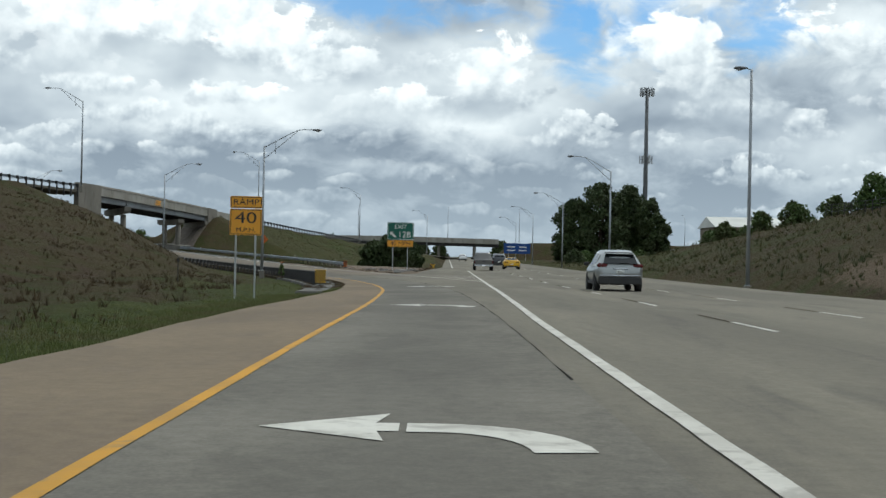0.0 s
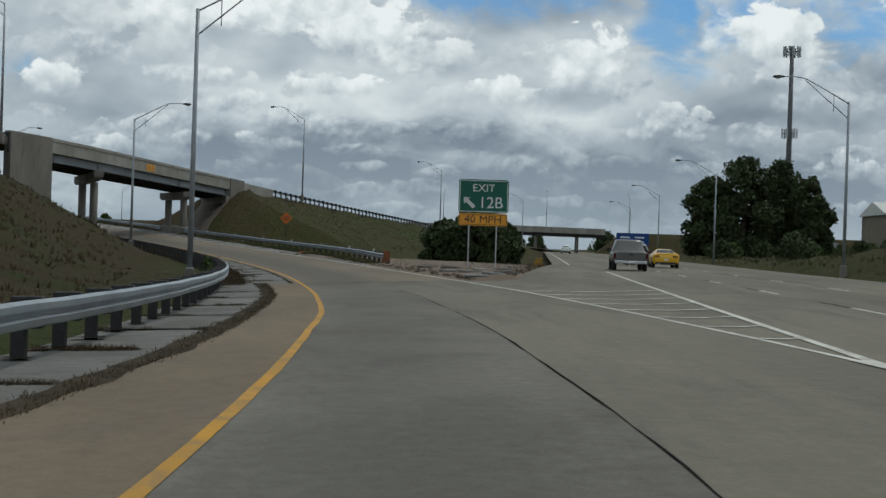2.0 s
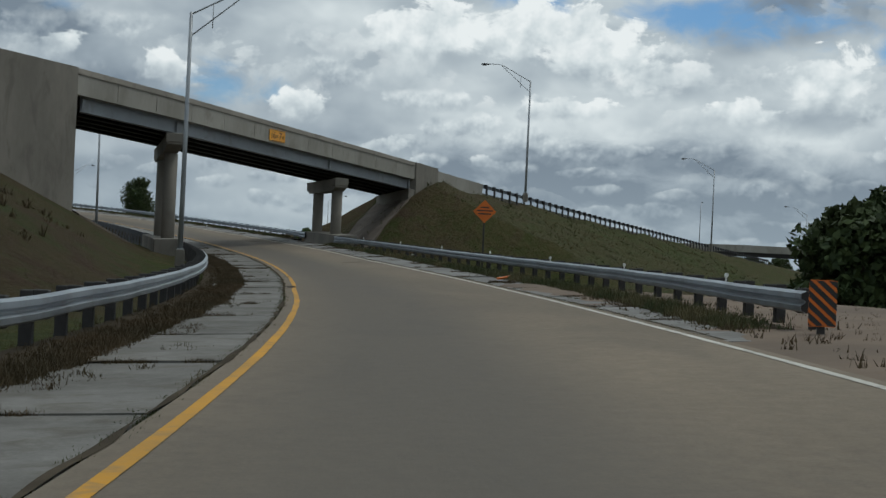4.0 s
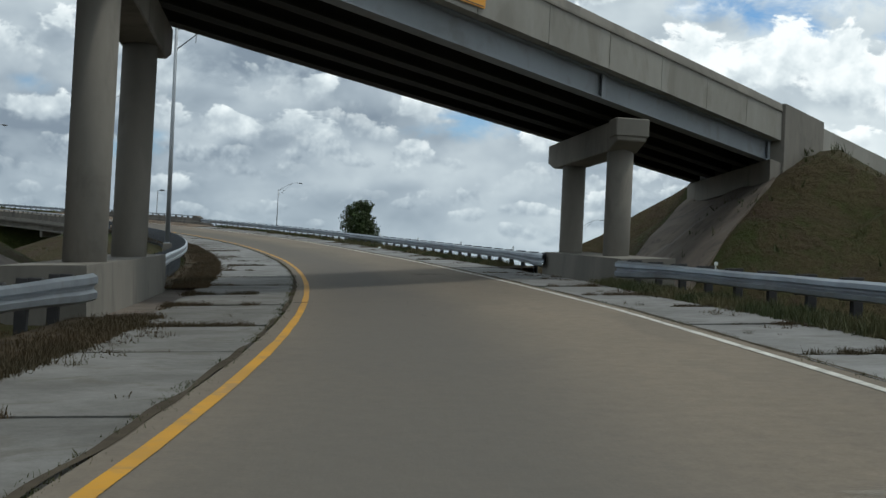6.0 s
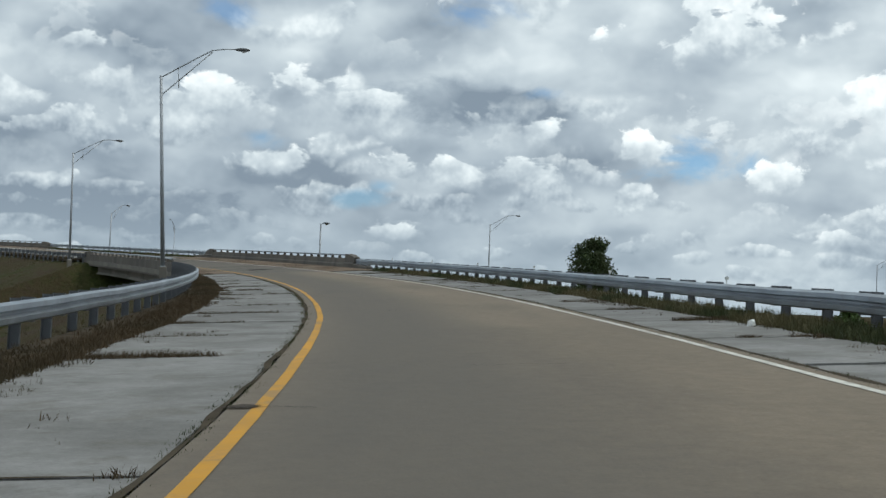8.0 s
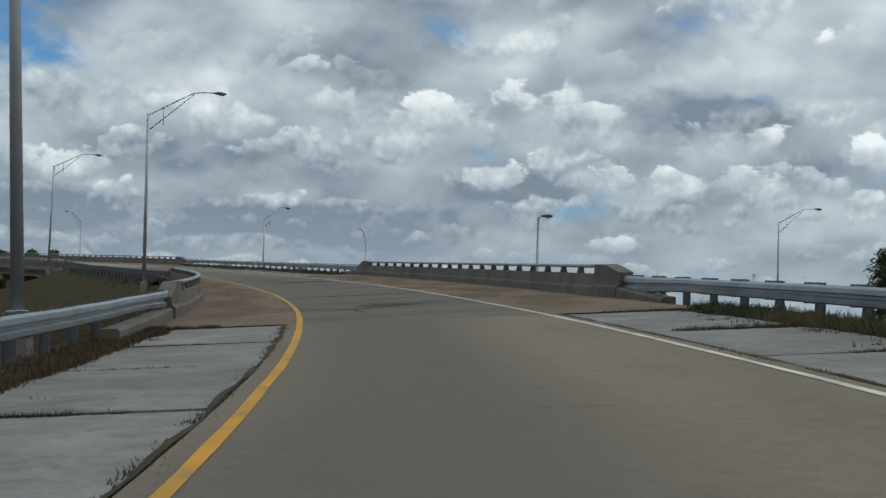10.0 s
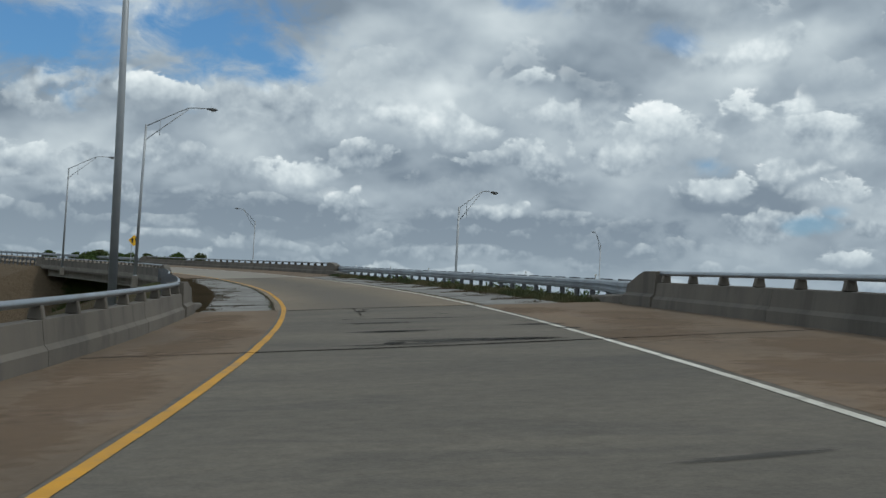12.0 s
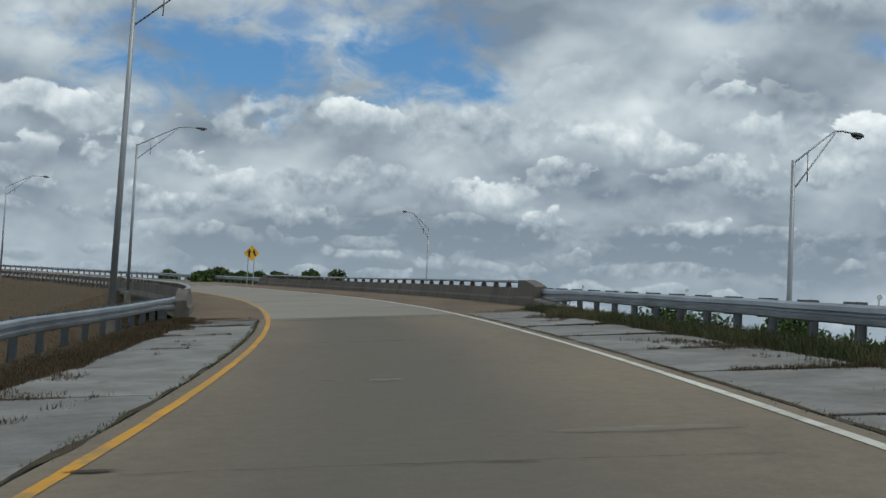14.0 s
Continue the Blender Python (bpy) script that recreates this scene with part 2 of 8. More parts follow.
    k.link(total, bg.inputs[0])
    bg.inputs[1].default_value = 1.0


build_sky()
sun = new("sun", bpy.data.lights.new("sun", "SUN"))
sun.data.energy, sun.data.angle, sun.data.color = 1.25, radians(8), (1.0, 0.95, 0.88)
sun.matrix_world = look(Vector((math.sin(-SUN_AZ) * 100 * math.cos(SUN_EL), math.cos(SUN_AZ) * 100 * math.cos(SUN_EL), 100 * math.sin(SUN_EL))), (0, 0, 0))


# ---- materials ----
def material(name, base, other=None, rough=0.8, metal=0.0, grain=6.0, patch=0.35, bump=0.2, contrast=1.0, dirt=None, dirt_amount=0.0, coords="world", stretch=(1, 1, 1), spec=0.4, per_object=0.0, track=None, speck=0.0):
    m = bpy.data.materials.new(name)
    m.use_nodes = True
    k = Nodes(m.node_tree)
    out = k.n("ShaderNodeOutputMaterial")
    b = k.n("ShaderNodeBsdfPrincipled")
    k.link(b.outputs[0], out.inputs[0])
    if coords == "world":
        p = k.n("ShaderNodeNewGeometry").outputs["Position"]
    elif coords == "uv":
        p = k.n("ShaderNodeUVMap").outputs[0]
    else:
        p = k.n("ShaderNodeTexCoord").outputs["Object"]
    p = k.vmath("MULTIPLY", p, stretch)
    other = other or tuple(c * 0.7 for c in base)
    fine = k.noise(p, grain, 6, 0.6)
    wide = k.noise(p, patch, 4, 0.55, 0.3)
    f = k.math("MULTIPLY_ADD", k.math("SUBTRACT", fine, 0.5), 0.9 * contrast, k.ramp(wide, 0.5 - 0.22 / contrast, 0.5 + 0.22 / contrast))
    f = k.math("ADD", f, 0.0, clamp=True)
    col = k.mix(f, other, base)
    if dirt:
        dn = k.noise(k.vmath("ADD", p, (31.7, 11.3, 5.1)), patch * 2.7, 7, 0.62, 0.6)
        col = k.mix(k.math("MULTIPLY", k.ramp(dn, 0.5, 0.66), dirt_amount), col, dirt)
    if speck:
        # coarse aggregate and tyre-polished grain
        q = k.n("ShaderNodeNewGeometry").outputs["Position"]
        sp = k.math("ADD", k.math("MULTIPLY", k.noise(q, 34, 3, 0.7), 0.6), k.math("MULTIPLY", k.noise(q, 5.5, 5, 0.65), 0.6))
        hs = k.n("ShaderNodeHueSaturation")
        k.link(k.ramp(sp, 0.35, 0.85, 1 - speck, 1 + speck, False), hs.inputs["Value"])
        k.link(col, hs.inputs["Color"])
        col = hs.outputs[0]
    if track:
        # a drip-darkened band along the lane: middle, half width, strength, colour
        mid, half, much, dark = track
        uv = k.n("ShaderNodeSeparateXYZ")
        k.link(k.n("ShaderNodeUVMap").outputs[0], uv.inputs[0])
        band = k.ramp(k.math("ABSOLUTE", k.math("SUBTRACT", uv.outputs[1], mid)), half * 0.15, half, much, 0.0)
        col = k.mix(k.math("MULTIPLY", band, k.ramp(wide, 0.25, 0.6, 0.55, 1.0)), col, dark)
    if per_object:
        rnd = k.n("ShaderNodeObjectInfo").outputs["Random"]
        hsv = k.n("ShaderNodeHueSaturation")
        k.link(k.math("MULTIPLY_ADD", rnd, per_object, 1 - per_object / 2), hsv.inputs["Value"])
        k.link(col, hsv.inputs["Color"])
        col = hsv.outputs[0]
    k.link(col, b.inputs["Base Color"])
    b.inputs["Roughness"].default_value = rough
    k.link(k.math("MULTIPLY_ADD", fine, 0.25, rough - 0.12, clamp=True), b.inputs["Roughness"])
    b.inputs["Metallic"].default_value = metal
    b.inputs["Specular IOR Level"].default_value = spec
    if bump:
        bp = k.n("ShaderNodeBump")
        bp.inputs["Strength"].default_value = bump
        bp.inputs["Distance"].default_value = 0.02
        k.link(fine, bp.inputs["Height"])
        k.link(bp.outputs[0], b.inputs["Normal"])
    return m


M_ASPHALT = material("worn_grey_pavement", (0.180, 0.166, 0.139), (0.118, 0.109, 0.092), 0.88, grain=11, patch=0.3, bump=0.25, coords="uv", stretch=(0.55, 1.0, 1), contrast=1.0, dirt=(0.085, 0.077, 0.066), dirt_amount=0.35, spec=0.15, track=(-0.2, 1.3, 0.35, (0.088, 0.083, 0.073)), speck=0.3)
M_RAMP = material("brown_grey_ramp_pavement", (0.212, 0.174, 0.130), (0.148, 0.125, 0.097), 0.9, grain=12, patch=0.22, bump=0.2, coords="uv", stretch=(0.3, 1.0, 1), contrast=0.9, dirt=(0.115, 0.10, 0.084), dirt_amount=0.3, spec=0.15, track=(0.1, 2.4, 0.75, (0.100, 0.093, 0.083)), speck=0.22)
M_DECK = material("stained_bridge_deck_concrete", (0.140, 0.125, 0.104), (0.103, 0.094, 0.081), 0.88, grain=8, patch=0.4, bump=0.25, coords="uv", stretch=(0.9, 0.35, 1), dirt=(0.07, 0.067, 0.063), dirt_amount=0.35, spec=0.15, speck=0.3)
M_DUST = material("reddish_dusty_shoulder", (0.205, 0.161, 0.112), (0.156, 0.123, 0.089), 0.95, grain=7, patch=0.35, bump=0.2, coords="uv", stretch=(0.4, 1, 1), dirt=(0.15, 0.12, 0.10), dirt_amount=0.4, spec=0.15, speck=0.22)
M_DECK_DUST = material("reddish_dusty_bridge_gutter", (0.172, 0.126, 0.088), (0.118, 0.092, 0.069), 0.95, grain=7, patch=0.35, bump=0.2, coords="uv", stretch=(0.4, 1, 1), dirt=(0.15, 0.12, 0.10), dirt_amount=0.4, spec=0.15, speck=0.22)
M_MAIN = material("pale_brown_freeway_concrete", (0.196, 0.177, 0.139), (0.142, 0.129, 0.104), 0.9, grain=6, patch=0.22, bump=0.2, coords="uv", stretch=(0.2, 1.4, 1), contrast=1.3, dirt=(0.10, 0.092, 0.08), dirt_amount=0.5, spec=0.15, speck=0.22)
M_SLAB = material("pale_grey_shoulder_concrete", (0.226, 0.223, 0.215), (0.150, 0.147, 0.139), 0.92, grain=6, patch=0.7, bump=0.3, per_object=0.22, contrast=1.0, dirt=(0.11, 0.10, 0.082), dirt_amount=0.4, spec=0.15, speck=0.22)
# More dirt, and a base colour lowered for the cloud-dimmed first stretch.
M_SLAB_DIM_DIRTY = material("cloud_dimmed_grimy_shoulder_concrete", (0.185, 0.180, 0.168), (0.115, 0.110, 0.100), 0.92, grain=6, patch=0.7, bump=0.3, per_object=0.22, contrast=1.0, dirt=(0.11, 0.10, 0.082), dirt_amount=0.65, spec=0.15, speck=0.22)
M_YELLOW = material("worn_yellow_line_paint", (0.54, 0.265, 0.012), (0.40, 0.21, 0.025), 0.75, grain=14, patch=0.8, bump=0.1, dirt=(0.2, 0.15, 0.09), dirt_amount=0.6)
M_WHITE = material("worn_white_line_paint", (0.62, 0.60, 0.54), (0.45, 0.43, 0.38), 0.75, grain=14, patch=0.8, bump=0.1, dirt=(0.25, 0.23, 0.2), dirt_amount=0.6)
M_TAR = material("black_tar_seal", (0.012, 0.0115, 0.011), (0.028, 0.026, 0.025), 0.95, grain=9, patch=1.0, bump=0.3, spec=0.0)
M_PATCH = material("dark_asphalt_patch", (0.020, 0.019, 0.018), (0.038, 0.036, 0.034), 0.95, grain=12, patch=0.8, bump=0.5, spec=0.05)
M_CONC = material("weathered_concrete", (0.22, 0.202, 0.172), (0.155, 0.143, 0.122), 0.9, grain=5, patch=0.35, bump=0.25, dirt=(0.11, 0.10, 0.085), dirt_amount=0.55, stretch=(1, 1, 0.45))
M_PARAPET = material("dark_stained_parapet_concrete", (0.150, 0.134, 0.114), (0.10, 0.09, 0.078), 0.92, grain=5, patch=0.4, bump=0.25, dirt=(0.07, 0.063, 0.055), dirt_amount=0.6, stretch=(1, 1, 0.35))
M_CONC_LIGHT = material("pale_parapet_concrete", (0.33, 0.315, 0.28), (0.245, 0.232, 0.203), 0.9, grain=4, patch=0.3, bump=0.2, dirt=(0.18, 0.165, 0.14), dirt_amount=0.5, stretch=(1, 1, 0.5))
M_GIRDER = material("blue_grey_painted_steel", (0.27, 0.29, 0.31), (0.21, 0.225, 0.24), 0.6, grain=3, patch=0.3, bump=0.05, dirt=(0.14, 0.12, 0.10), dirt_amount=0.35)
# Girder steel with the shade beneath a deck put into its colour.
M_DARK_STEEL = material("shade_dark_steel", (0.035, 0.034, 0.033), (0.022, 0.021, 0.02), 0.8, grain=3, patch=0.4, bump=0.1)
M_GALV = material("dull_galvanised_steel", (0.34, 0.375, 0.41), (0.23, 0.255, 0.285), 0.42, metal=0.8, grain=6, patch=0.7, bump=0.06, dirt=(0.2, 0.19, 0.18), dirt_amount=0.35)
M_POST = material("dark_weathered_post", (0.056, 0.054, 0.054), (0.028, 0.027, 0.027), 0.85, grain=12, patch=1.0, bump=0.25, coords="object")
M_STEEL_POST = material("grey_steel_guardrail_post", (0.17, 0.18, 0.195), (0.11, 0.117, 0.127), 0.65, metal=0.3, grain=9, patch=1.0, bump=0.1, coords="object")
M_SOIL = material("dark_crumbly_soil", (0.075, 0.058, 0.040), (0.035, 0.029, 0.020), 0.97, grain=9, patch=1.2, bump=0.6, spec=0.05)
M_POLE = material("grey_galvanised_pole", (0.36, 0.38, 0.40), (0.28, 0.30, 0.32), 0.5, metal=0.4, grain=5, patch=0.6, bump=0.04)
M_LAMP = material("dark_grey_lamp_housing", (0.12, 0.125, 0.13), (0.08, 0.085, 0.09), 0.5, grain=6, patch=1, bump=0.03)
M_LENS = material("cloudy_lamp_glass", (0.55, 0.57, 0.6), (0.45, 0.47, 0.5), 0.2, grain=6, patch=1, bump=0.0)
M_BACK = material("bare_aluminium_sign_back", (0.45, 0.46, 0.47), (0.36, 0.37, 0.38), 0.45, metal=0.6, grain=5, patch=0.6, bump=0.02)
M_GREEN = material("green_sign_sheeting", (0.012, 0.12, 0.085), (0.01, 0.10, 0.07), 0.45, grain=3, patch=0.7, bump=0.01)
M_SIGN_Y = material("amber_sign_sheeting", (0.80, 0.36, 0.03), (0.70, 0.31, 0.03), 0.45, grain=3, patch=0.7, bump=0.01)
M_SIGN_YB = material("bright_yellow_sign_sheeting", (0.85, 0.48, 0.02), (0.78, 0.43, 0.02), 0.45, grain=3, patch=0.7, bump=0.01)
M_ORANGE = material("orange_sign_sheeting", (0.62, 0.15, 0.015), (0.52, 0.12, 0.015), 0.5, grain=3, patch=0.7, bump=0.01)
M_BLUE = material("blue_sign_sheeting", (0.01, 0.06, 0.25), (0.01, 0.05, 0.2), 0.45, grain=3, patch=0.7, bump=0.01)
M_SIGN_W = material("white_sign_legend", (0.75, 0.76, 0.74), (0.66, 0.67, 0.65), 0.45, grain=3, patch=0.7, bump=0.01)
M_BLACK = material("black_sign_legend", (0.02, 0.02, 0.02), (0.03, 0.03, 0.03), 0.5, grain=3, patch=0.7, bump=0.01)
M_BARK = material("grey_brown_bark", (0.11, 0.085, 0.06), (0.06, 0.047, 0.035), 0.95, grain=6, patch=0.8, bump=0.5, coords="object")
M_DIRT = material("bare_reddish_dirt", (0.17, 0.125, 0.09), (0.12, 0.09, 0.066), 0.97, grain=3, patch=0.4, bump=0.4)


def leaf_material(name, a, b, c):
    m = bpy.data.materials.new(name)
    m.use_nodes = True
    k = Nodes(m.node_tree)
    out = k.n("ShaderNodeOutputMaterial")
    bs = k.n("ShaderNodeBsdfPrincipled")
    k.link(bs.outputs[0], out.inputs[0])
    g = k.n("ShaderNodeNewGeometry")
    col = k.mix(g.outputs["Random Per Island"], a, b)
    w = k.noise(g.outputs["Position"], 0.35, 3)
    col = k.mix(k.ramp(w, 0.4, 0.65), col, c)
    k.link(col, bs.inputs["Base Color"])
    bs.inputs["Roughness"].default_value = 0.7
    bs.inputs["Specular IOR Level"].default_value = 0.25
    return m


# Concrete with the shade under the flyover put into its colour.
M_UNDER_SHADE = material("shade_dark_underside", (0.06, 0.057, 0.053), (0.035, 0.033, 0.031), 0.95, grain=3, patch=0.4, bump=0.1)
M_CRACK = material("dirt_filled_crack", (0.088, 0.074, 0.056), (0.055, 0.047, 0.037), 0.95, grain=9, patch=1.0, bump=0.2, spec=0.0)


def smear_material(name, base, other, strength):
    """A worn-on film with a ragged, streaky outline; its own plan runs from -1 to 1."""
    m = bpy.data.materials.new(name)
    m.use_nodes = True
    k = Nodes(m.node_tree)
    out = k.n("ShaderNodeOutputMaterial")
    b = k.n("ShaderNodeBsdfPrincipled")
    t = k.n("ShaderNodeBsdfTransparent")
    mx = k.n("ShaderNodeMixShader")
    k.link(mx.outputs[0], out.inputs[0])
    uv = k.n("ShaderNodeUVMap").outputs[0]
    p = k.n("ShaderNodeNewGeometry").outputs["Position"]
    fall = k.math("SUBTRACT", 1.0, k.vmath("LENGTH", uv))
    off = k.vmath("ADD", k.vmath("MULTIPLY", uv, (1.1, 3.2, 1)), k.vmath("MULTIPLY", p, (0.9, 0.9, 0)))
    ragged = k.noise(off, 1.6, 7, 0.62, 0.5)
    a = k.ramp(k.math("MULTIPLY_ADD", fall, 0.55, ragged), 0.52, 0.78, 0.0, strength)
    k.link(a, mx.inputs[0])
    k.link(t.outputs[0], mx.inputs[1])
    k.link(b.outputs[0], mx.inputs[2])
    k.link(k.mix(k.noise(p, 7, 5, 0.6), base, other), b.inputs["Base Color"])
    b.inputs["Roughness"].default_value = 0.95
    b.inputs["Specular IOR Level"].default_value = 0.05
    return m


M_SMEAR = smear_material("grey_tar_smear", (0.065, 0.064, 0.062), (0.095, 0.092, 0.088), 0.55)
M_RUST = smear_material("reddish_dust_film", (0.20, 0.135, 0.09), (0.16, 0.115, 0.08), 0.3)
M_LEAF_DARK = leaf_material("dark_green_leaves", (0.022, 0.038, 0.014), (0.068, 0.095, 0.032), (0.05, 0.064, 0.026))
M_LEAF = leaf_material("mid_green_leaves", (0.04, 0.075, 0.02), (0.08, 0.12, 0.03), (0.07, 0.085, 0.03))
M_GRASS_BLADES = leaf_material("roadside_grass_blades", (0.028, 0.042, 0.013), (0.065, 0.072, 0.027), (0.115, 0.098, 0.047))
M_VERGE = leaf_material("short_green_verge_grass", (0.075, 0.10, 0.026), (0.145, 0.165, 0.05), (0.13, 0.12, 0.05))
# Lighter deck colour that stands in for sunshine on the far bridge.
M_DECK_PALE = material("pale_sunlit_deck_concrete", (0.25, 0.228, 0.195), (0.185, 0.168, 0.143), 0.9, grain=8, patch=0.4, bump=0.2, coords="uv", stretch=(1.0, 0.3, 1), dirt=(0.17, 0.155, 0.13), dirt_amount=0.4)
M_SCUFF = smear_material("pale_scuff", (0.30, 0.27, 0.23), (0.22, 0.20, 0.17), 0.55)
M_GRIT = smear_material("dark_wet_grit", (0.045, 0.038, 0.032), (0.08, 0.068, 0.056), 0.95)
M_DRY_BLADES = leaf_material("dry_brown_weeds", (0.050, 0.034, 0.018), (0.105, 0.073, 0.038), (0.055, 0.042, 0.020))


def ground_material():
    m = bpy.data.materials.new("mixed_green_and_dry_grass")
    m.use_nodes = True
    k = Nodes(m.node_tree)
    out = k.n("ShaderNodeOutputMaterial")
    b = k.n("ShaderNodeBsdfPrincipled")
    k.link(b.outputs[0], out.inputs[0])
    p = k.n("ShaderNodeNewGeometry").outputs["Position"]
    mown = k.n("ShaderNodeAttribute")
    mown.attribute_name = "mown"
    mown = mown.outputs["Fac"]
    fine = k.noise(p, 4.5, 8, 0.72)
    tuft = k.noise(p, 1.1, 6, 0.65, 0.8)
    mid = k.noise(p, 0.22, 6, 0.62, 0.7)
    wide = k.noise(p, 0.03, 4, 0.55)
    green = k.mix(fine, (0.016, 0.026, 0.007), (0.062, 0.075, 0.022))
    dry = k.mix(fine, (0.024, 0.020, 0.010), (0.094, 0.073, 0.038))
    f = k.math("ADD", k.ramp(mid, 0.34, 0.58, 0.35, 1.15), k.ramp(wide, 0.4, 0.62, -0.2, 0.45), clamp=True)
    f = k.math("ADD", f, k.ramp(tuft, 0.35, 0.65, -0.35, 0.35))
    f = k.math("SUBTRACT", f, k.math("MULTIPLY", mown, 1.1), clamp=True)
    col = k.mix(f, green, dry)
    soil = k.ramp(k.noise(k.vmath("ADD", p, (9.1, 3.7, 0)), 0.33, 7, 0.68, 0.8), 0.50, 0.63)
    soil = k.math("MULTIPLY", soil, k.math("MULTIPLY_ADD", mown, -0.7, 0.8), clamp=True)
    col = k.mix(soil, col, k.mix(fine, (0.028, 0.019, 0.013), (0.085, 0.057, 0.038)))
    bare = k.n("ShaderNodeAttribute")
    bare.attribute_name = "bare"
    bf = k.ramp(k.math("ADD", bare.outputs["Fac"], k.math("SUBTRACT", tuft, 0.5)), 0.45, 0.65)
    col = k.mix(bf, col, k.mix(fine, (0.08, 0.06, 0.04), (0.155, 0.118, 0.08)))
    col = k.mix(k.math("MULTIPLY", mown, k.ramp(tuft, 0.35, 0.7, 0.1, 0.65)), col, k.mix(fine, (0.045, 0.055, 0.014), (0.135, 0.14, 0.045)))
    k.link(col, b.inputs["Base Color"])
    b.inputs["Roughness"].default_value = 0.95
    b.inputs["Specular IOR Level"].default_value = 0.1
    bp = k.n("ShaderNodeBump")
    bp.inputs["Strength"].default_value = 1.0
    bp.inputs["Distance"].default_value = 0.35
    k.link(k.math("MULTIPLY_ADD", fine, 0.5, tuft), bp.inputs["Height"])
    k.link(bp.outputs[0], b.inputs["Normal"])
    return m


M_GROUND = ground_material()


def glass_material(name, tint=(0.010, 0.012, 0.014)):
    m = bpy.data.materials.new(name)
    m.use_nodes = True
    b = m.node_tree.nodes["Principled BSDF"]
    b.inputs["Base Color"].default_value = (*tint, 1)
    b.inputs["Roughness"].default_value = 0.06
    b.inputs["Specular IOR Level"].default_value = 0.4
    return m


M_GLASS = glass_material("dark_tinted_car_glass")


def paint(name, base, metal=0.3, rough=0.32):
    m = bpy.data.materials.new(name)
    m.use_nodes = True
    k = Nodes(m.node_tree)
    out = k.n("ShaderNodeOutputMaterial")
    b = k.n("ShaderNodeBsdfPrincipled")
    k.link(b.outputs[0], out.inputs[0])
    p = k.n("ShaderNodeTexCoord").outputs["Object"]
    dust = k.noise(p, 2.5, 5, 0.6)
    k.link(k.mix(k.ramp(dust, 0.45, 0.8, 0, 0.35), base, tuple(c * 0.75 + 0.02 for c in base)), b.inputs["Base Color"])
    k.link(k.math("MULTIPLY_ADD", dust, 0.2, rough - 0.1), b.inputs["Roughness"])
    b.inputs["Metallic"].default_value = metal
    b.inputs["Coat Weight"].default_value = 0.6
    b.inputs["Coat Roughness"].default_value = 0.08
    return m


M_SILVER = paint("silver_car_paint", (0.30, 0.315, 0.315), 0.7)
M_GREYCAR = paint("grey_car_paint", (0.115, 0.11, 0.105), 0.4)
M_DARKCAR = paint("dark_car_paint", (0.03, 0.032, 0.04), 0.3)
M_YELLOWCAR = paint("yellow_car_paint", (0.72, 0.40, 0.01), 0.0)
M_WHITECAR = paint("white_car_paint", (0.7, 0.7, 0.7), 0.0)
M_TYRE = material("black_rubber", (0.018, 0.018, 0.018), (0.03, 0.03, 0.03), 0.85, grain=9, patch=2, bump=0.2, coords="object")
M_RIM = material("alloy_rim", (0.35, 0.36, 0.37), (0.25, 0.26, 0.27), 0.35, metal=0.8, grain=5, patch=2, bump=0.0, coords="object")
M_TRIM = material("black_plastic_trim", (0.025, 0.025, 0.026), (0.035, 0.035, 0.035), 0.6, grain=9, patch=2, bump=0.05, coords="object")
M_CHROME = material("bright_chrome", (0.75, 0.76, 0.78), (0.65, 0.66, 0.68), 0.15, metal=1.0, grain=5, patch=2, bump=0.0, coords="object")
M_TAIL = material("dark_red_tail_lamp", (0.09, 0.006, 0.007), (0.05, 0.004, 0.004), 0.15, grain=5, patch=2, bump=0.0, coords="object", spec=0.6)
M_ROOF = material("pale_metal_roofing", (0.62, 0.62, 0.58), (0.52, 0.52, 0.48), 0.5, grain=2, patch=0.2, bump=0.03)
M_WALL = material("tan_metal_siding", (0.21, 0.17, 0.12), (0.16, 0.13, 0.09), 0.7, grain=2, patch=0.2, bump=0.03)
M_WALL_GREY = material("pale_grey_block_wall", (0.36, 0.37, 0.38), (0.28, 0.29, 0.30), 0.85, grain=2, patch=0.2, bump=0.05)

# ---- helpers for building ----


def mesh(name, verts, faces, mat, uvs=None, smooth=False):
    me = bpy.data.meshes.new(name)
    me.from_pydata([tuple(v) for v in verts], [], faces)
    if uvs is not None:
        lay = me.uv_layers.new(name="UVMap")
        idx = np.empty(len(me.loops), dtype=np.int32)
        me.loops.foreach_get("vertex_index", idx)
        lay.data.foreach_set("uv", np.asarray(uvs, dtype=np.float32)[idx].ravel())
    me.materials.append(mat)
    if smooth:
        me.polygons.foreach_set("use_smooth", [True] * len(me.polygons))
    me.update()
    return me


def solid(name, verts, faces, mat, parent=None, label="", uvs=None, smooth=False):
    ob = new(name, mesh(name, verts, faces, mat, uvs, smooth))
    if parent is not None:
        ob.parent = parent
    return tagged(ob, label)


def part(name, bm, mat, parent=None, label="", smooth=False):
    me = bpy.data.meshes.new(name)
    bmesh.ops.recalc_face_normals(bm, faces=bm.faces)
    bm.to_mesh(me)
    bm.free()
    me.materials.append(mat)
    if smooth:
        me.polygons.foreach_set("use_smooth", [True] * len(me.polygons))
    ob = new(name, me)
    if parent is not None:
        ob.parent = parent
    return tagged(ob, label)


def thing(name, at=None, label="", category="", group="", kind=""):
    ob = new(name)
    ob.empty_display_size = 0.3
    if at is not None:
        ob.matrix_world = at
    return tagged(ob, label, category, group, kind)


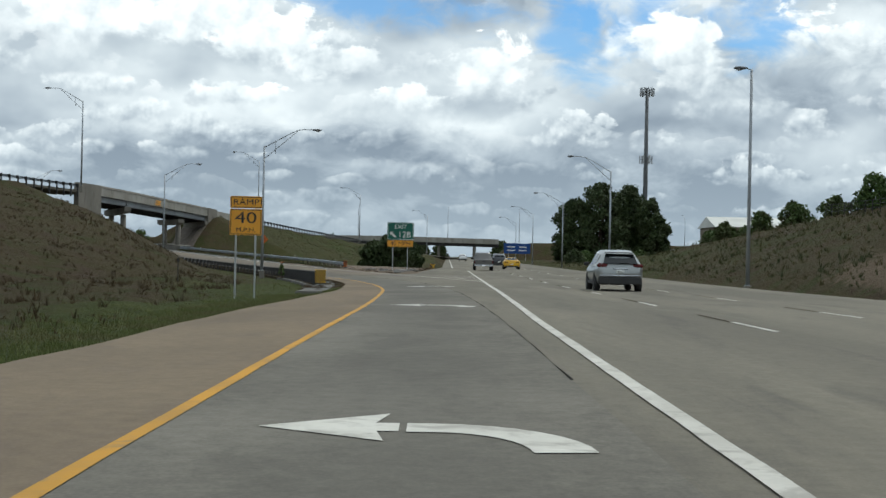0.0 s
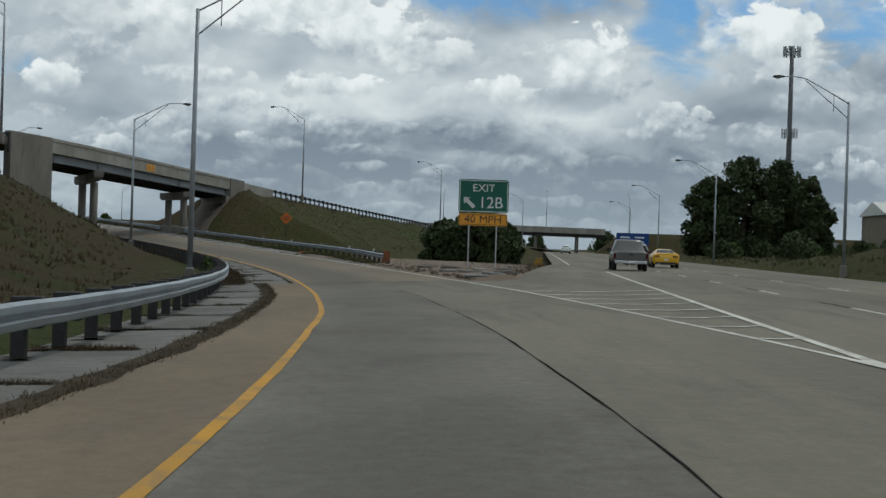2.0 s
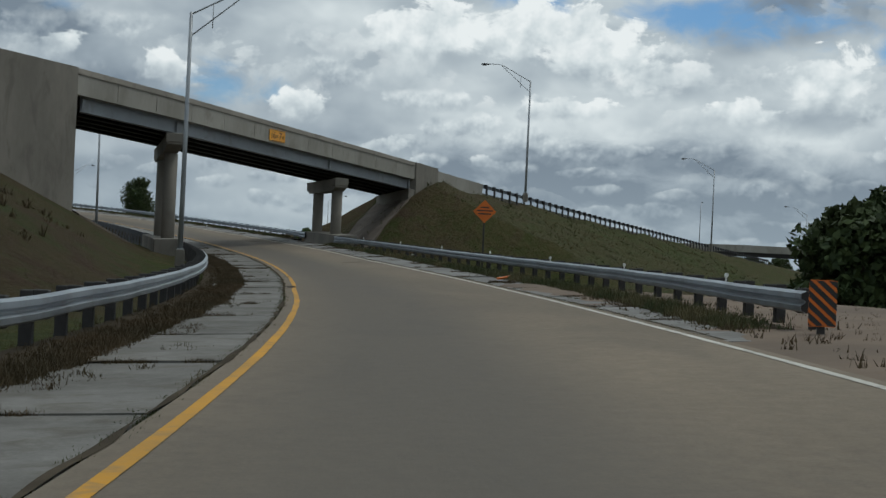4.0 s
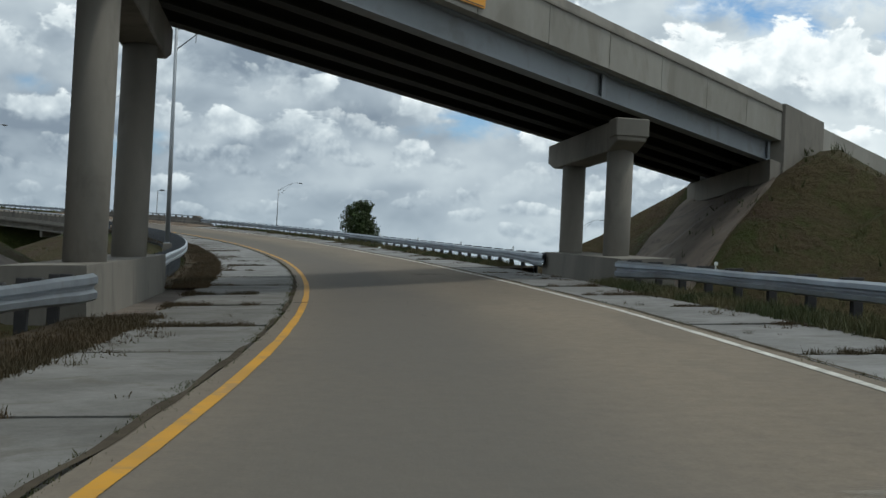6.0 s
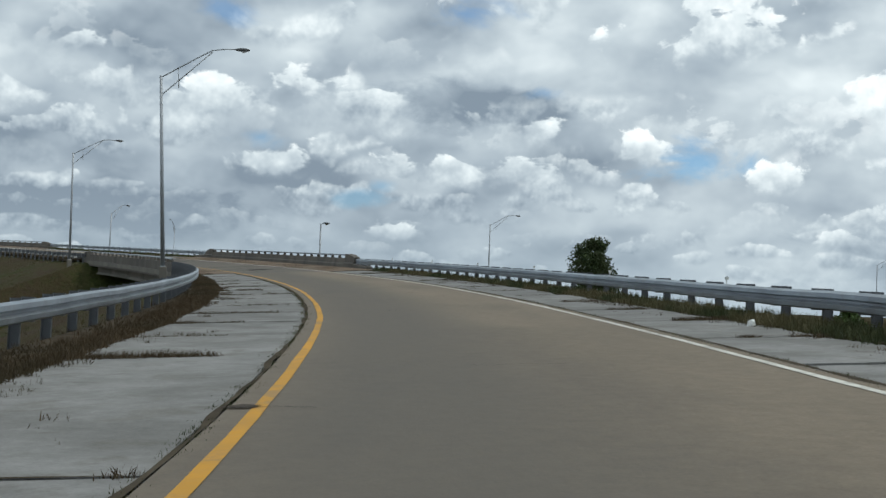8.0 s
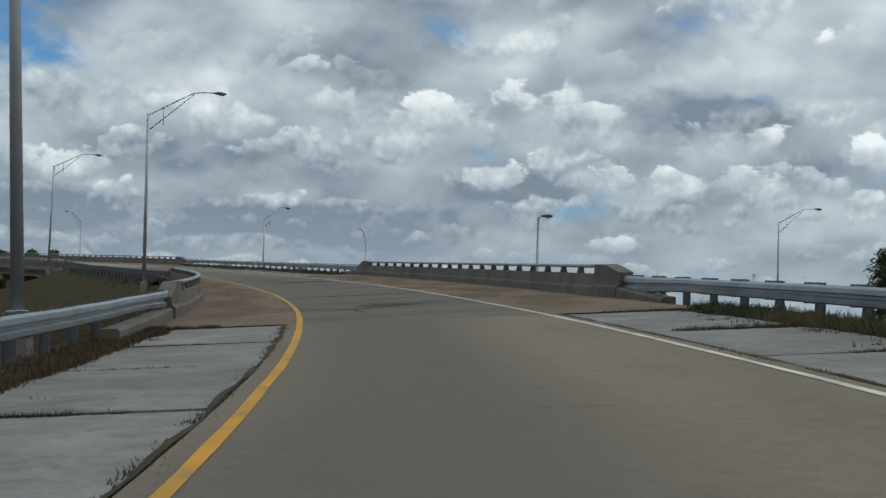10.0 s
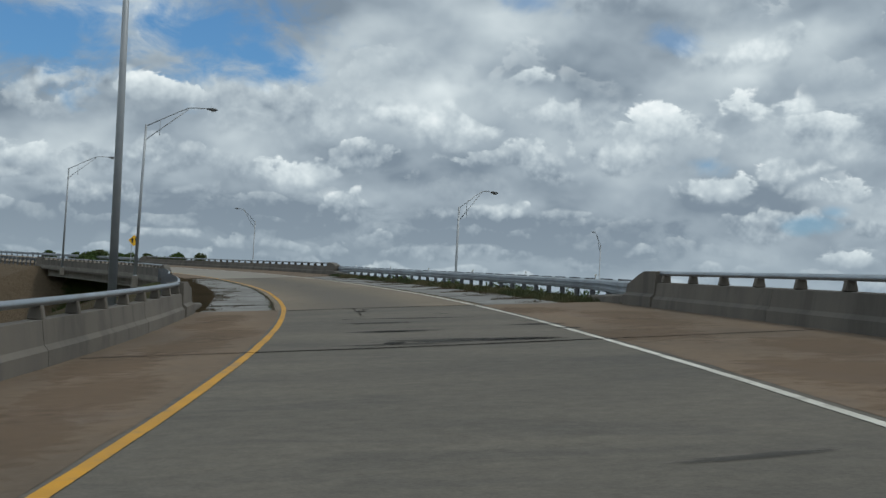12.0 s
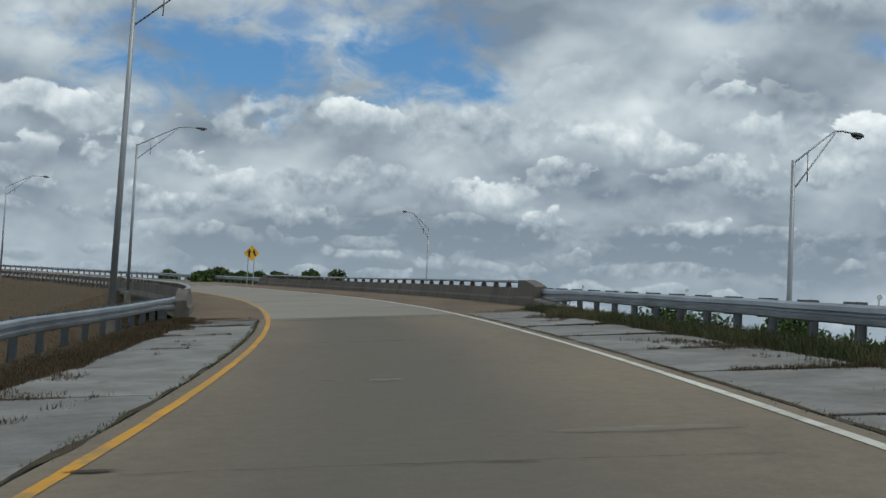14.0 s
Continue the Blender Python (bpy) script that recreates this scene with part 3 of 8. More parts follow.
def box(bm, x0, x1, y0, y1, z0, z1, bevel=0.0, m=None):
    r = bmesh.ops.create_cube(bm, size=1.0)
    vs = r["verts"]
    bmesh.ops.scale(bm, vec=(x1 - x0, y1 - y0, z1 - z0), verts=vs)
    bmesh.ops.translate(bm, vec=((x0 + x1) / 2, (y0 + y1) / 2, (z0 + z1) / 2), verts=vs)
    if bevel:
        es = list({e for v in vs for e in v.link_edges})
        vs = bmesh.ops.bevel(bm, geom=es, offset=bevel, segments=1, affect="EDGES")["verts"]
    if m is not None:
        bmesh.ops.transform(bm, matrix=m, verts=list(vs))
    return bm


def tube(bm, pts, radii, sides=8, caps=True):
    rings = []
    for i, p in enumerate(pts):
        p = Vector(p)
        a = Vector(pts[max(i - 1, 0)])
        b = Vector(pts[min(i + 1, len(pts) - 1)])
        t = (b - a).normalized()
        side = t.cross(Vector((0, 0, 1)))
        side = side.normalized() if side.length > 1e-3 else Vector((1, 0, 0))
        up = side.cross(t)
        rings.append([bm.verts.new(p + (side * math.cos(2 * math.pi * k / sides) + up * math.sin(2 * math.pi * k / sides)) * radii[i]) for k in range(sides)])
    for r, q in zip(rings, rings[1:]):
        for k in range(sides):
            bm.faces.new((r[k], r[(k + 1) % sides], q[(k + 1) % sides], q[k]))
    if caps:
        bm.faces.new(rings[0][::-1])
        bm.faces.new(rings[-1])
    return bm


# ---- plan: the ramp's centre line by curvature, grade and crossfall ----
KNOTS = (-80, 16, 28, 40, 52, 65, 80, 95, 112, 130, 150, 170, 190, 210, 230, 255, 280, 305, 330, 355, 400, 430, 700)
CURV = (0.0, 0.0001, 0.00099, 0.00199, 0.00275, 0.00316, 0.00331, 0.00337, 0.00346, 0.00359, 0.00369, 0.00366, 0.00351, 0.00337, 0.00337, 0.00347, 0.00357, 0.00356, 0.00344, 0.00338, 0.00345, 0.0035, 0.0035)
GRADE = (0.0, -0.00221, -0.0046, -0.00678, -0.00842, -0.00895, -0.00782, -0.00469, 0.00033, 0.00687, 0.01446, 0.02281, 0.03115, 0.0382, 0.04294, 0.04502, 0.04487, 0.04367, 0.04276, 0.0425, 0.041, 0.035, 0.03)
LS = np.arange(-80, 701, 1.0)
_k, _g = np.interp(LS, KNOTS, CURV), np.interp(LS, KNOTS, GRADE)
LT = np.r_[0, np.cumsum((_k[1:] + _k[:-1]) / 2)]
LT = LT - LT[80] + 0.01048
_m = (LT[1:] + LT[:-1]) / 2
LX, LY, LZ = np.r_[0, np.cumsum(-np.sin(_m))], np.r_[0, np.cumsum(np.cos(_m))], np.r_[0, np.cumsum((_g[1:] + _g[:-1]) / 2)]
LX, LY, LZ = LX - LX[80], LY - LY[80], LZ - LZ[80]
LB = np.interp(LS, (-80, 24, 74, 102, 139, 240, 287, 333, 700), (0, 0.008, 0.035, 0.045, 0.052, 0.055, 0.07, 0.08, 0.08))


def at(s, u, dz=0.0):
    """A place on the ramp: s along, u to the right, dz over the pavement."""
    th = np.interp(s, LS, LT)
    return (float(np.interp(s, LS, LX) + u * np.cos(th)), float(np.interp(s, LS, LY) + u * np.sin(th)), float(np.interp(s, LS, LZ) + u * np.interp(s, LS, LB) + dz))


def heading(s):
    return float(np.interp(s, LS, LT))


def frame_at(s, u, dz=0.0):
    return Matrix.Translation(at(s, u, dz)) @ Matrix.Rotation(heading(s), 4, "Z")


def knots(*pairs):
    xs, ys = zip(*pairs)
    return lambda s: float(np.interp(s, xs, ys))


U_YELLOW = knots((-80, -1.8), (6, -1.82), (19, -1.70), (29, -1.56), (44, -1.41), (50, -1.31), (66, -1.32), (76, -1.35), (79, -1.30), (82, -1.28), (88, -1.36), (93, -1.39), (102, -1.5), (140, -1.62), (146, -1.68), (149, -1.63), (156, -1.56), (173, -1.38), (179, -1.34), (195, -1.3), (210, -1.2), (219, -1.13), (224, -1.15), (232, -1.14), (242, -1.08), (258, -1.15), (280, -1.35), (297, -1.56), (308, -1.75), (320, -1.94), (328, -2.0), (344, -2.04), (350, -2.05), (360, -2.1), (372, -2.06), (394, -2.07), (700, -2.1))
U_WHITE = knots((69, 4.82), (81, 4.62), (93, 4.48), (104, 4.2), (121, 3.93), (145, 3.8), (160, 3.74), (175, 3.64), (187, 3.92), (199, 3.98), (220, 3.98), (228, 3.84), (237, 3.87), (250, 3.92), (264, 3.84), (282, 3.49), (300, 3.2), (312, 3.13), (333, 3.02), (355, 3.06), (370, 3.07), (386, 3.14), (401, 3.3), (700, 3.3))
X_MAIN = knots((-80, 1.7), (23, 1.70), (50, 1.95), (70, 2.03), (900, 2.03))
Z_MAIN = knots((-90, 0.075), (-40, 0.059), (0, 0.010), (10, -0.007), (20, -0.028), (30, -0.059), (40, -0.100), (50, -0.148), (60, -0.195), (69.5, -0.225), (80, -0.245), (103, -0.25), (140, -0.25), (300, 0.0), (900, 0.3))


def u_of_main(s):
    """The ramp's right side: the straight freeway line first, then its own white line."""
    if s >= 69:
        return U_WHITE(s)
    x, y, _ = at(s, 0)
    return (X_MAIN(y) - x) / math.cos(heading(s))


def strip(name, s0, s1, ua, ub, mat, parent=None, dz=0.0, step=2.0, cols=3, skirt=0.0, label="", wobble=0.0):
    """A strip of the road between the offsets ua(s) and ub(s)."""
    n = max(2, int(round((s1 - s0) / step)) + 1)
    fa = ua if callable(ua) else (lambda s: ua)
    fb = ub if callable(ub) else (lambda s: ub)
    verts, uvs, faces = [], [], []
    for s in np.linspace(s0, s1, n):
        a, b = fa(s), fb(s)
        if wobble:
            a += wobble * noise.noise((s * 0.8, 3.3, a))
            b += wobble * noise.noise((s * 0.8, 7.7, b))
        row = [(a + (b - a) * i / cols, dz) for i in range(cols + 1)]
        if skirt:
            row = [(a, dz - skirt)] + row + [(b, dz - skirt)]
        for u, h in row:
            verts.append(at(s, u, h))
            uvs.append((s, u))
    w = len(verts) // n
    for i in range(n - 1):
        for j in range(w - 1):
            q = i * w + j
            faces.append((q, q + 1, q + w + 1, q + w))
    return solid(name, verts, faces, mat, parent, label, uvs)


def sweep(name, s0, s1, profile, mat, parent=None, step=2.0, label="", u0=0.0, closed=True, smooth=False):
    """A profile of (u, z) points swept along the ramp; u0 may be a function of s."""
    n = max(2, int(round((s1 - s0) / step)) + 1)
    f = u0 if callable(u0) else (lambda s: u0)
    verts, faces = [], []
    for s in np.linspace(s0, s1, n):
        o = f(s)
        for u, h in profile:
            verts.append(at(s, o + u, h))
    w = len(profile)
    for i in range(n - 1):
        for j in range(w if closed else w - 1):
            a, b = i * w + j, i * w + (j + 1) % w
            faces.append((a, b, b + w, a + w))
    if closed:
        faces.append(tuple(range(w))[::-1])
        faces.append(tuple(range((n - 1) * w, n * w)))
    return solid(name, verts, faces, mat, parent, label, smooth=smooth)


# the flyover that crosses the ramp: a along it, b to its right
FO, FD = Vector((-42.12, 191.8, 0)), Vector((0.1671, 0.9859, 0)).normalized()
FN = Vector((FD.y, -FD.x, 0))
SKEW = 1.097
Z_FLY = knots((-400, 4.0), (-200, 7.2), (-100, 8.5), (-50, 8.65), (-23, 8.55), (-13, 8.3), (-3, 7.95), (18, 7.25), (31, 6.75), (66, 5.6), (120, 4.1), (220, 1.5), (320, 0.0))


def fly(a, b, dz=0.0):
    p = FO + FD * a + FN * b
    return (p.x, p.y, Z_FLY(a) + dz)


BR2, BR3 = (297.0, 346.0), (404.0, 470.0)

# ---- ground ----
LEFT_EDGE = knots((-80, -4.2), (45, -4.4), (60, -4.2), (150, -4.5), (205, -5.4), (240, -5.0), (296, -4.8), (350, -5.6), (385, -6.2), (402, -5.4), (700, -5.4))
RIGHT_EDGE = knots((60, 5.2), (100, 5.6), (130, 6.8), (200, 7.2), (296, 7.2), (700, 7.6))
X_LEFT = knots((60, 1.0), (98, -3.3), (103, -2.5), (143, -1.1), (150, -0.6), (900, -0.6))


def smooth01(x):
    x = np.clip(x, 0, 1)
    return x * x * (3 - 2 * x)


def ground_height(X, Y):
    X, Y = np.asarray(X, float), np.asarray(Y, float)
    shape = X.shape
    X, Y = X.ravel(), Y.ravel()
    S, U = np.empty_like(X), np.empty_like(X)
    cx, cy, cs, ct = LX[::2], LY[::2], LS[::2], LT[::2]
    for i in range(0, len(X), 4000):
        x, y = X[i:i + 4000, None], Y[i:i + 4000, None]
        k = ((x - cx) ** 2 + (y - cy) ** 2).argmin(1)
        dx, dy = x[:, 0] - cx[k], y[:, 0] - cy[k]
        c, s = np.cos(ct[k]), np.sin(ct[k])
        S[i:i + 4000], U[i:i + 4000] = cs[k] - s * dx + c * dy, c * dx + s * dy
    ok = (S > -79) & (S < 699)
    le = np.array([LEFT_EDGE(v) for v in np.clip(LS, -80, 700)])
    re = np.array([RIGHT_EDGE(v) for v in LS])
    ul, ur = np.interp(S, LS, le), np.interp(S, LS, re)
    uc = np.clip(U, ul, ur)
    top = np.interp(S, LS, LZ) + uc * np.interp(S, LS, LB)
    over = np.maximum(np.maximum(ul - U, U - ur), 0)
    base = -0.9 + 0.5 * smooth01((X - 20) / 60) + 0.35 * np.sin(X * 0.021 + 1) * np.sin(Y * 0.017)
    # the ramp's own bank, open under its bridges
    bank = top - 0.22 - over * 0.40
    for b0, b1 in (BR2, BR3):
        inside = np.minimum(S - (b0 + 2), (b1 - 2) - S)
        bank = bank - np.where(inside > 0, 1.3 + inside * 0.7, 0)
    bank = np.where(ok & (S > 85), bank, -50)
    # the flyover's bank, open over the ramp
    px, py = X - FO.x, Y - FO.y
    A, B = px * FD.x + py * FD.y, px * FN.x + py * FN.y
    za = np.interp(A, np.arange(-400, 321, 2.0), [Z_FLY(v) for v in np.arange(-400, 321, 2.0)])
    o2 = np.maximum(np.maximum(B - 0.7, -7.1 - B), 0)
    steep = np.where(A > 0, 0.46, 0.235 + 0.12 * smooth01((A + 70) / 40))
    flyb = za - 0.25 - o2 * np.where(B < -4, np.where(A > 0, 0.6, 0.5), steep)
    ask = A + SKEW * np.clip(B, -7.1, 0.7)
    inside = np.minimum(ask + 22.3, 18.0 - ask)
    flyb = flyb - np.where(inside > 0, 1.75 + np.maximum(inside - 0.6, 0) * 0.60, 0)
    rise = np.maximum(X - 17.0, 0)
    right = np.where(X > 17.0, -0.2 + np.minimum(rise * 0.46, 0.3 + 7.4 * (1 - smooth01((Y - 60) / 120)) + 0.02 * rise), -50)
    g = np.maximum(np.maximum(base, bank), np.maximum(flyb, np.where(X < 150, right, -50)))
    bumps = 0.26 * np.sin(X * 0.43 + 0.7 * np.sin(Y * 0.31)) * np.sin(Y * 0.37 + 0.9 * np.sin(X * 0.23)) + 0.13 * np.sin(X * 1.3 + Y * 0.9) * np.sin(Y * 1.1 - X * 0.4)
    g = g + bumps * np.clip(over / 6, 0, 1)
    under = ((S > BR2[0] + 1.5) & (S < BR2[1] - 1.5)) | ((S > BR3[0] + 1.5) & (S < BR3[1] - 1.5))
    flat_verge = 1.2 + 4.3 * smooth01((S - 10) / 30) * smooth01((150 - S) / 30) * (U < 0)
    cut = top - 0.2 + np.maximum(over - flat_verge, 0) * 0.52
    g = np.where(ok & ~under, np.minimum(g, cut), g)
    zm = np.interp(Y, np.arange(-100, 900, 5.0), [Z_MAIN(v) for v in np.arange(-100, 900, 5.0)])
    xl = np.interp(Y, np.arange(-100, 900, 5.0), [X_LEFT(v) for v in np.arange(-100, 900, 5.0)])
    mcut = zm - 0.2 + np.maximum(np.maximum(X - 15.9, xl - 0.8 - X), 0) * 0.35
    g = np.where(Y > 60, np.minimum(g, np.where(X > xl - 14, mcut, 99)), np.where(X > -1, np.minimum(g, mcut), g))
    return g.reshape(shape)


def spread(a, b, step, far, n=26):
    inner = np.arange(a, b + step, step)
    grow = np.geomspace(step, far, n)
    return np.r_[a - np.cumsum(grow)[::-1], inner, inner[-1] + np.cumsum(grow)]


def build_ground():
    xs, ys = spread(-330, 70, 1.7, 900), spread(-40, 420, 1.7, 900)
    X, Y = np.meshgrid(xs, ys)
    Z = ground_height(X, Y)
    w = len(xs)
    verts = np.c_[X.ravel(), Y.ravel(), Z.ravel()]
    i = np.arange((len(ys) - 1) * w).reshape(-1, w)[:, :-1].ravel()
    me = bpy.data.meshes.new("ground")
    me.vertices.add(len(verts))
    me.vertices.foreach_set("co", verts.ravel())
    faces = np.c_[i, i + 1, i + w + 1, i + w]
    me.loops.add(faces.size)
    me.loops.foreach_set("vertex_index", faces.ravel().astype(np.int32))
    me.polygons.add(len(faces))
    me.polygons.foreach_set("loop_start", np.arange(0, faces.size, 4, dtype=np.int32))
    me.polygons.foreach_set("use_smooth", np.ones(len(faces), dtype=bool))
    me.materials.append(M_GROUND)
    me.update(calc_edges=True)
    me.validate()
    # mown grass close to the pavements, bare soil at the cutting's foot
    x, y = verts[:, 0], verts[:, 1]
    near = np.full(len(x), 99.0)
    for c in range(0, len(LS), 3):
        near = np.minimum(near, np.hypot(x - LX[c], y - LY[c]))
    mown = smooth01((11.8 - 4.6 * smooth01((y - 74) / 20) - near + 1.2 * np.sin(y * 0.21)) / 4)
    mown = np.maximum(mown, smooth01((x - 14) / 2) * smooth01((26 - x) / 6) * 0.35 * smooth01((y - 95) / 30))
    mown = np.maximum(mown, smooth01((y - 180) / 20) * smooth01((-2 - x) / 5) * smooth01((x + 40) / 10) * 0.4)
    bare = smooth01((x - 17) / 2) * smooth01((30 - x) / 7) * smooth01((78 - y) / 25)
    for c in range(472, 650, 6):
        q = at(c, -16)
        bare = np.maximum(bare, smooth01((17 - np.hypot(x - q[0], y - q[1])) / 5))
    mown = mown * (1 - bare)
    for nm, v in (("mown", mown), ("bare", bare)):
        lay = me.attributes.new(nm, "FLOAT", "POINT")
        lay.data.foreach_set("value", v.astype(np.float32))
    return tagged(new("ground", me), "patchy green and dry grass banks and verges", "ground", kind="structure")


build_ground()


def ground_at(x, y):
    return float(ground_height(np.array([x]), np.array([y]))[0])


# ---- pavements ----
def road(name, label):
    return thing(name, None, label, "road", kind="structure")


U_SEAM = knots((-80, 1.30), (20, 1.32), (35, 1.30), (50, 1.36), (63, 1.45), (76, 1.42), (85, 1.32), (103, 1.28))
ramp_road = road("ramp_road", "curved single-lane exit ramp of worn grey-brown pavement")
strip("lane_pavement", -80, 103, lambda s: U_YELLOW(s) - 0.03, lambda s: min(U_SEAM(s), u_of_main(s) - 0.01), M_ASPHALT, ramp_road, cols=4, label="dark streaked grey lane")
strip("lane_pavement", -80, 103, lambda s: min(U_SEAM(s), u_of_main(s) - 0.01), u_of_main, M_MAIN, ramp_road, cols=3, label="paler wedge beside the seam")
strip("lane_pavement", 103, 291, lambda s: U_YELLOW(s) - 0.25, lambda s: U_WHITE(s) + 0.22, M_RAMP, ramp_road, cols=5, label="smooth brownish lane", skirt=0.15)
strip("lane_pavement", 348, 398.4, lambda s: U_YELLOW(s) - 0.25, lambda s: U_WHITE(s) + 0.22, M_RAMP, ramp_road, cols=5, label="smooth brownish lane", skirt=0.15)
strip("lane_pavement", 470, 700, -3.9, 6.8, M_RAMP, ramp_road, cols=5, skirt=0.15, label="lane beyond the second bridge")
GRASS_LINE = knots((-80, -4.1), (10, -4.3), (30, -4.0), (48, -3.2), (60, -3.0), (72, -2.65), (92, -2.5), (103, -2.75))
strip("paved_shoulder", -80, 103, lambda s: GRASS_LINE(s) + 0.12 * noise.noise((s * 0.8, 3.3, 0)), lambda s: U_YELLOW(s) - 0.03, M_DUST, ramp_road, cols=3, step=2.0, skirt=0.15, label="brown dusty shoulder")

freeway = road("freeway", "wide straight freeway of pale brown concrete")


def build_freeway():
    verts, uvs, faces = [], [], []
    rows = []
    for s in np.linspace(-80, 103, 93):
        x, y, z = at(s, u_of_main(s))
        rows.append((x, y, z))
    for y in (*np.arange(rows[-1][1] + 1.5, 320, 4.0), *np.arange(320, 900, 20.0)):
        rows.append((X_LEFT(y) - 2.2 * max(0, 1 - (y - 103) / 9), y, Z_MAIN(y) - 0.12 * max(0, 1 - (y - 103) / 9)))
    for x, y, z in rows:
        zm = Z_MAIN(y)
        cross = [(x, z)]
        inner = max(X_MAIN(y), x)
        for i in (1, 2):
            f = i / 2
            cross.append((x + (inner + 0.002 - x) * f, z + (zm - z) * f))
        for xx in (5.55, 9.2, 12.9, 15.6):
            cross.append((xx, zm))
        cross.append((15.7, zm - 0.25))
        for xx, zz in cross:
            verts.append((xx, y, zz))
            uvs.append((y, xx))
    w = 8
    for i in range(len(rows) - 1):
        for j in range(w - 1):
            q = i * w + j
            faces.append((q, q + 1, q + w + 1, q + w))
    solid("carriageway", verts, faces, M_MAIN, freeway, "", uvs)


build_freeway()


def build_island():
    verts, uvs, faces = [], [], []
    ss = np.linspace(102, 148, 47)
    for s in ss:
        a = Vector(at(s, U_WHITE(s) + 0.24))
        right = X_LEFT(a.y + 2) + 0.12
        if s > 138:
            right = right + (a.x + 1.5 - right) * (s - 138) / 10
        for i in range(9):
            f = i / 8
            x = a.x + (right - a.x) * f
            y = a.y + 2 * f
            z = a.z + (Z_MAIN(y) - a.z) * f + 0.10 * math.sin(math.pi * f) + 0.04 * noise.noise((x, y, 0)) - 0.06 * (1 if i in (0, 8) else 0) + 0.03 - (0.22 if s < 102.5 else 0.0)
            verts.append((x, y, z))
            uvs.append((x, y))
    for i in range(len(ss) - 1):
        for j in range(8):
            q = i * 9 + j
            faces.append((q, q + 1, q + 10, q + 9))
    return tagged(solid("gore_island", verts, faces, M_DIRT, None, "", uvs), "bare dirt and broken paving in the gore point", "traffic island", kind="structure")


build_island()

# concrete shoulder slabs, each one its own piece
shoulder_l = thing("shoulder_left", None, "pale cracked concrete shoulder slabs with weeds in the joints", "shoulder", kind="structure")
shoulder_r = thing("shoulder_right", None, "pale concrete shoulder slabs along the white line", "shoulder", kind="structure")
OUT_L = knots((60, -3.9), (103, -3.8), (150, -3.4), (175, -3.5), (200, -4.0), (240, -4.15), (291, -4.2), (348, -4.6), (390, -4.7), (403, -4.4))
OUT_R = knots((125, 4.6), (140, 5.3), (165, 5.5), (200, 6.2), (250, 6.2), (291, 6.3), (348, 5.7), (400, 5.7))
rng = random.Random(4)


def slab(parent, s0, s1, ua, ub, sink, mat=None):
    verts, faces = [], []
    rows = 3
    t0, t1 = rng.uniform(-0.012, 0.012) - sink, rng.uniform(-0.012, 0.012) - sink
    for i in range(rows):
        f = i / (rows - 1)
        s = s0 + (s1 - s0) * f
        a, b = ua(s), ub(s)
        a += rng.uniform(-0.08, 0.08)
        if i == rows - 1 or i == 0:
            a += rng.uniform(-0.1, 0.1)
        h = t0 + (t1 - t0) * f
        for u, z in ((a, h - 0.25), (a, h - 0.012), (a + (b - a) * 0.04, h), (b, h), (b, h - 0.25)):
            verts.append(at(s, u, z))
    for i in range(rows - 1):
        for j in range(4):
            q = i * 5 + j
            faces.append((q, q + 1, q + 6, q + 5))
    faces.append((0, 1, 2, 3, 4))
    faces.append((14, 13, 12, 11, 10))
    solid("slab", verts, faces, mat or M_SLAB, parent)


JOINTS_L, JOINTS_R = [], []
NEAR_L = (144, 148.4, 152.8, 157.2, 161.7, 165.3, 169.4, 174.5, 179.6, 184, 189.6, 194, 198.5, 203.8, 209, 214, 218.7, 223.5, 232.4, 236.6, 240.8, 244.8, 249.4, 254, 258, 262.6, 267.2, 271.8, 276.4, 281, 285.6, 291)
NEAR_L2 = (348, 352.9, 358, 362.8, 367.7, 370, 375, 379.8, 384.4, 389.5, 394.6, 399)


def joints(lo, hi):
    out = [lo]
    while out[-1] < hi - 1:
        e = out[-1] + 4.6 + rng.uniform(-0.25, 0.25)
        out.append(hi if e > hi - 2 else e)
    return out


for s, e in itertools.pairwise(joints(50, 103)):
    slab(shoulder_l, s + 0.03, e - 0.03, lambda v: -4.75, lambda v: GRASS_LINE(v) - 0.3, 0.02, M_SLAB_DIM_DIRTY)
    JOINTS_L.append(e)
for row in (joints(103, 144), NEAR_L, NEAR_L2):
    for s, e in itertools.pairwise(row):
        slab(shoulder_l, s + 0.03, e - 0.03, OUT_L, lambda v: U_YELLOW(v) - 0.305, 0.012, M_SLAB_DIM_DIRTY if s < 200 else None)
        JOINTS_L.append(e)
for row in (joints(128, 291), joints(348, 399)):
    for s, e in itertools.pairwise(row):
        slab(shoulder_r, s + 0.03, e - 0.03, OUT_R, lambda v: U_WHITE(v) + 0.275, 0.012)
        JOINTS_R.append(e)


def soil_wedge(parent, s, ua, ub, reach, wide):
    """Soil that has crept along a joint from the slab's outer edge, tapering inwards."""
    verts, faces = [], []
    n = 16
    for i in range(n):
        f = i / (n - 1)
        u = ua + (ub - ua) * reach * f
        mid = s + 0.05 * noise.noise((u * 1.9, s, 2.0))
        h = wide * (1 - f) ** 1.6 * (0.6 + 0.9 * abs(noise.noise((u * 3.1, s, 6.0)))) + 0.014
        verts += [at(mid - h, u, 0.004), at(mid + h * 0.7, u, 0.004)]
    for i in range(n - 1):
        q = 2 * i
        faces.append((q, q + 1, q + 3, q + 2))
    solid("joint_soil", verts, faces, M_SOIL, parent)


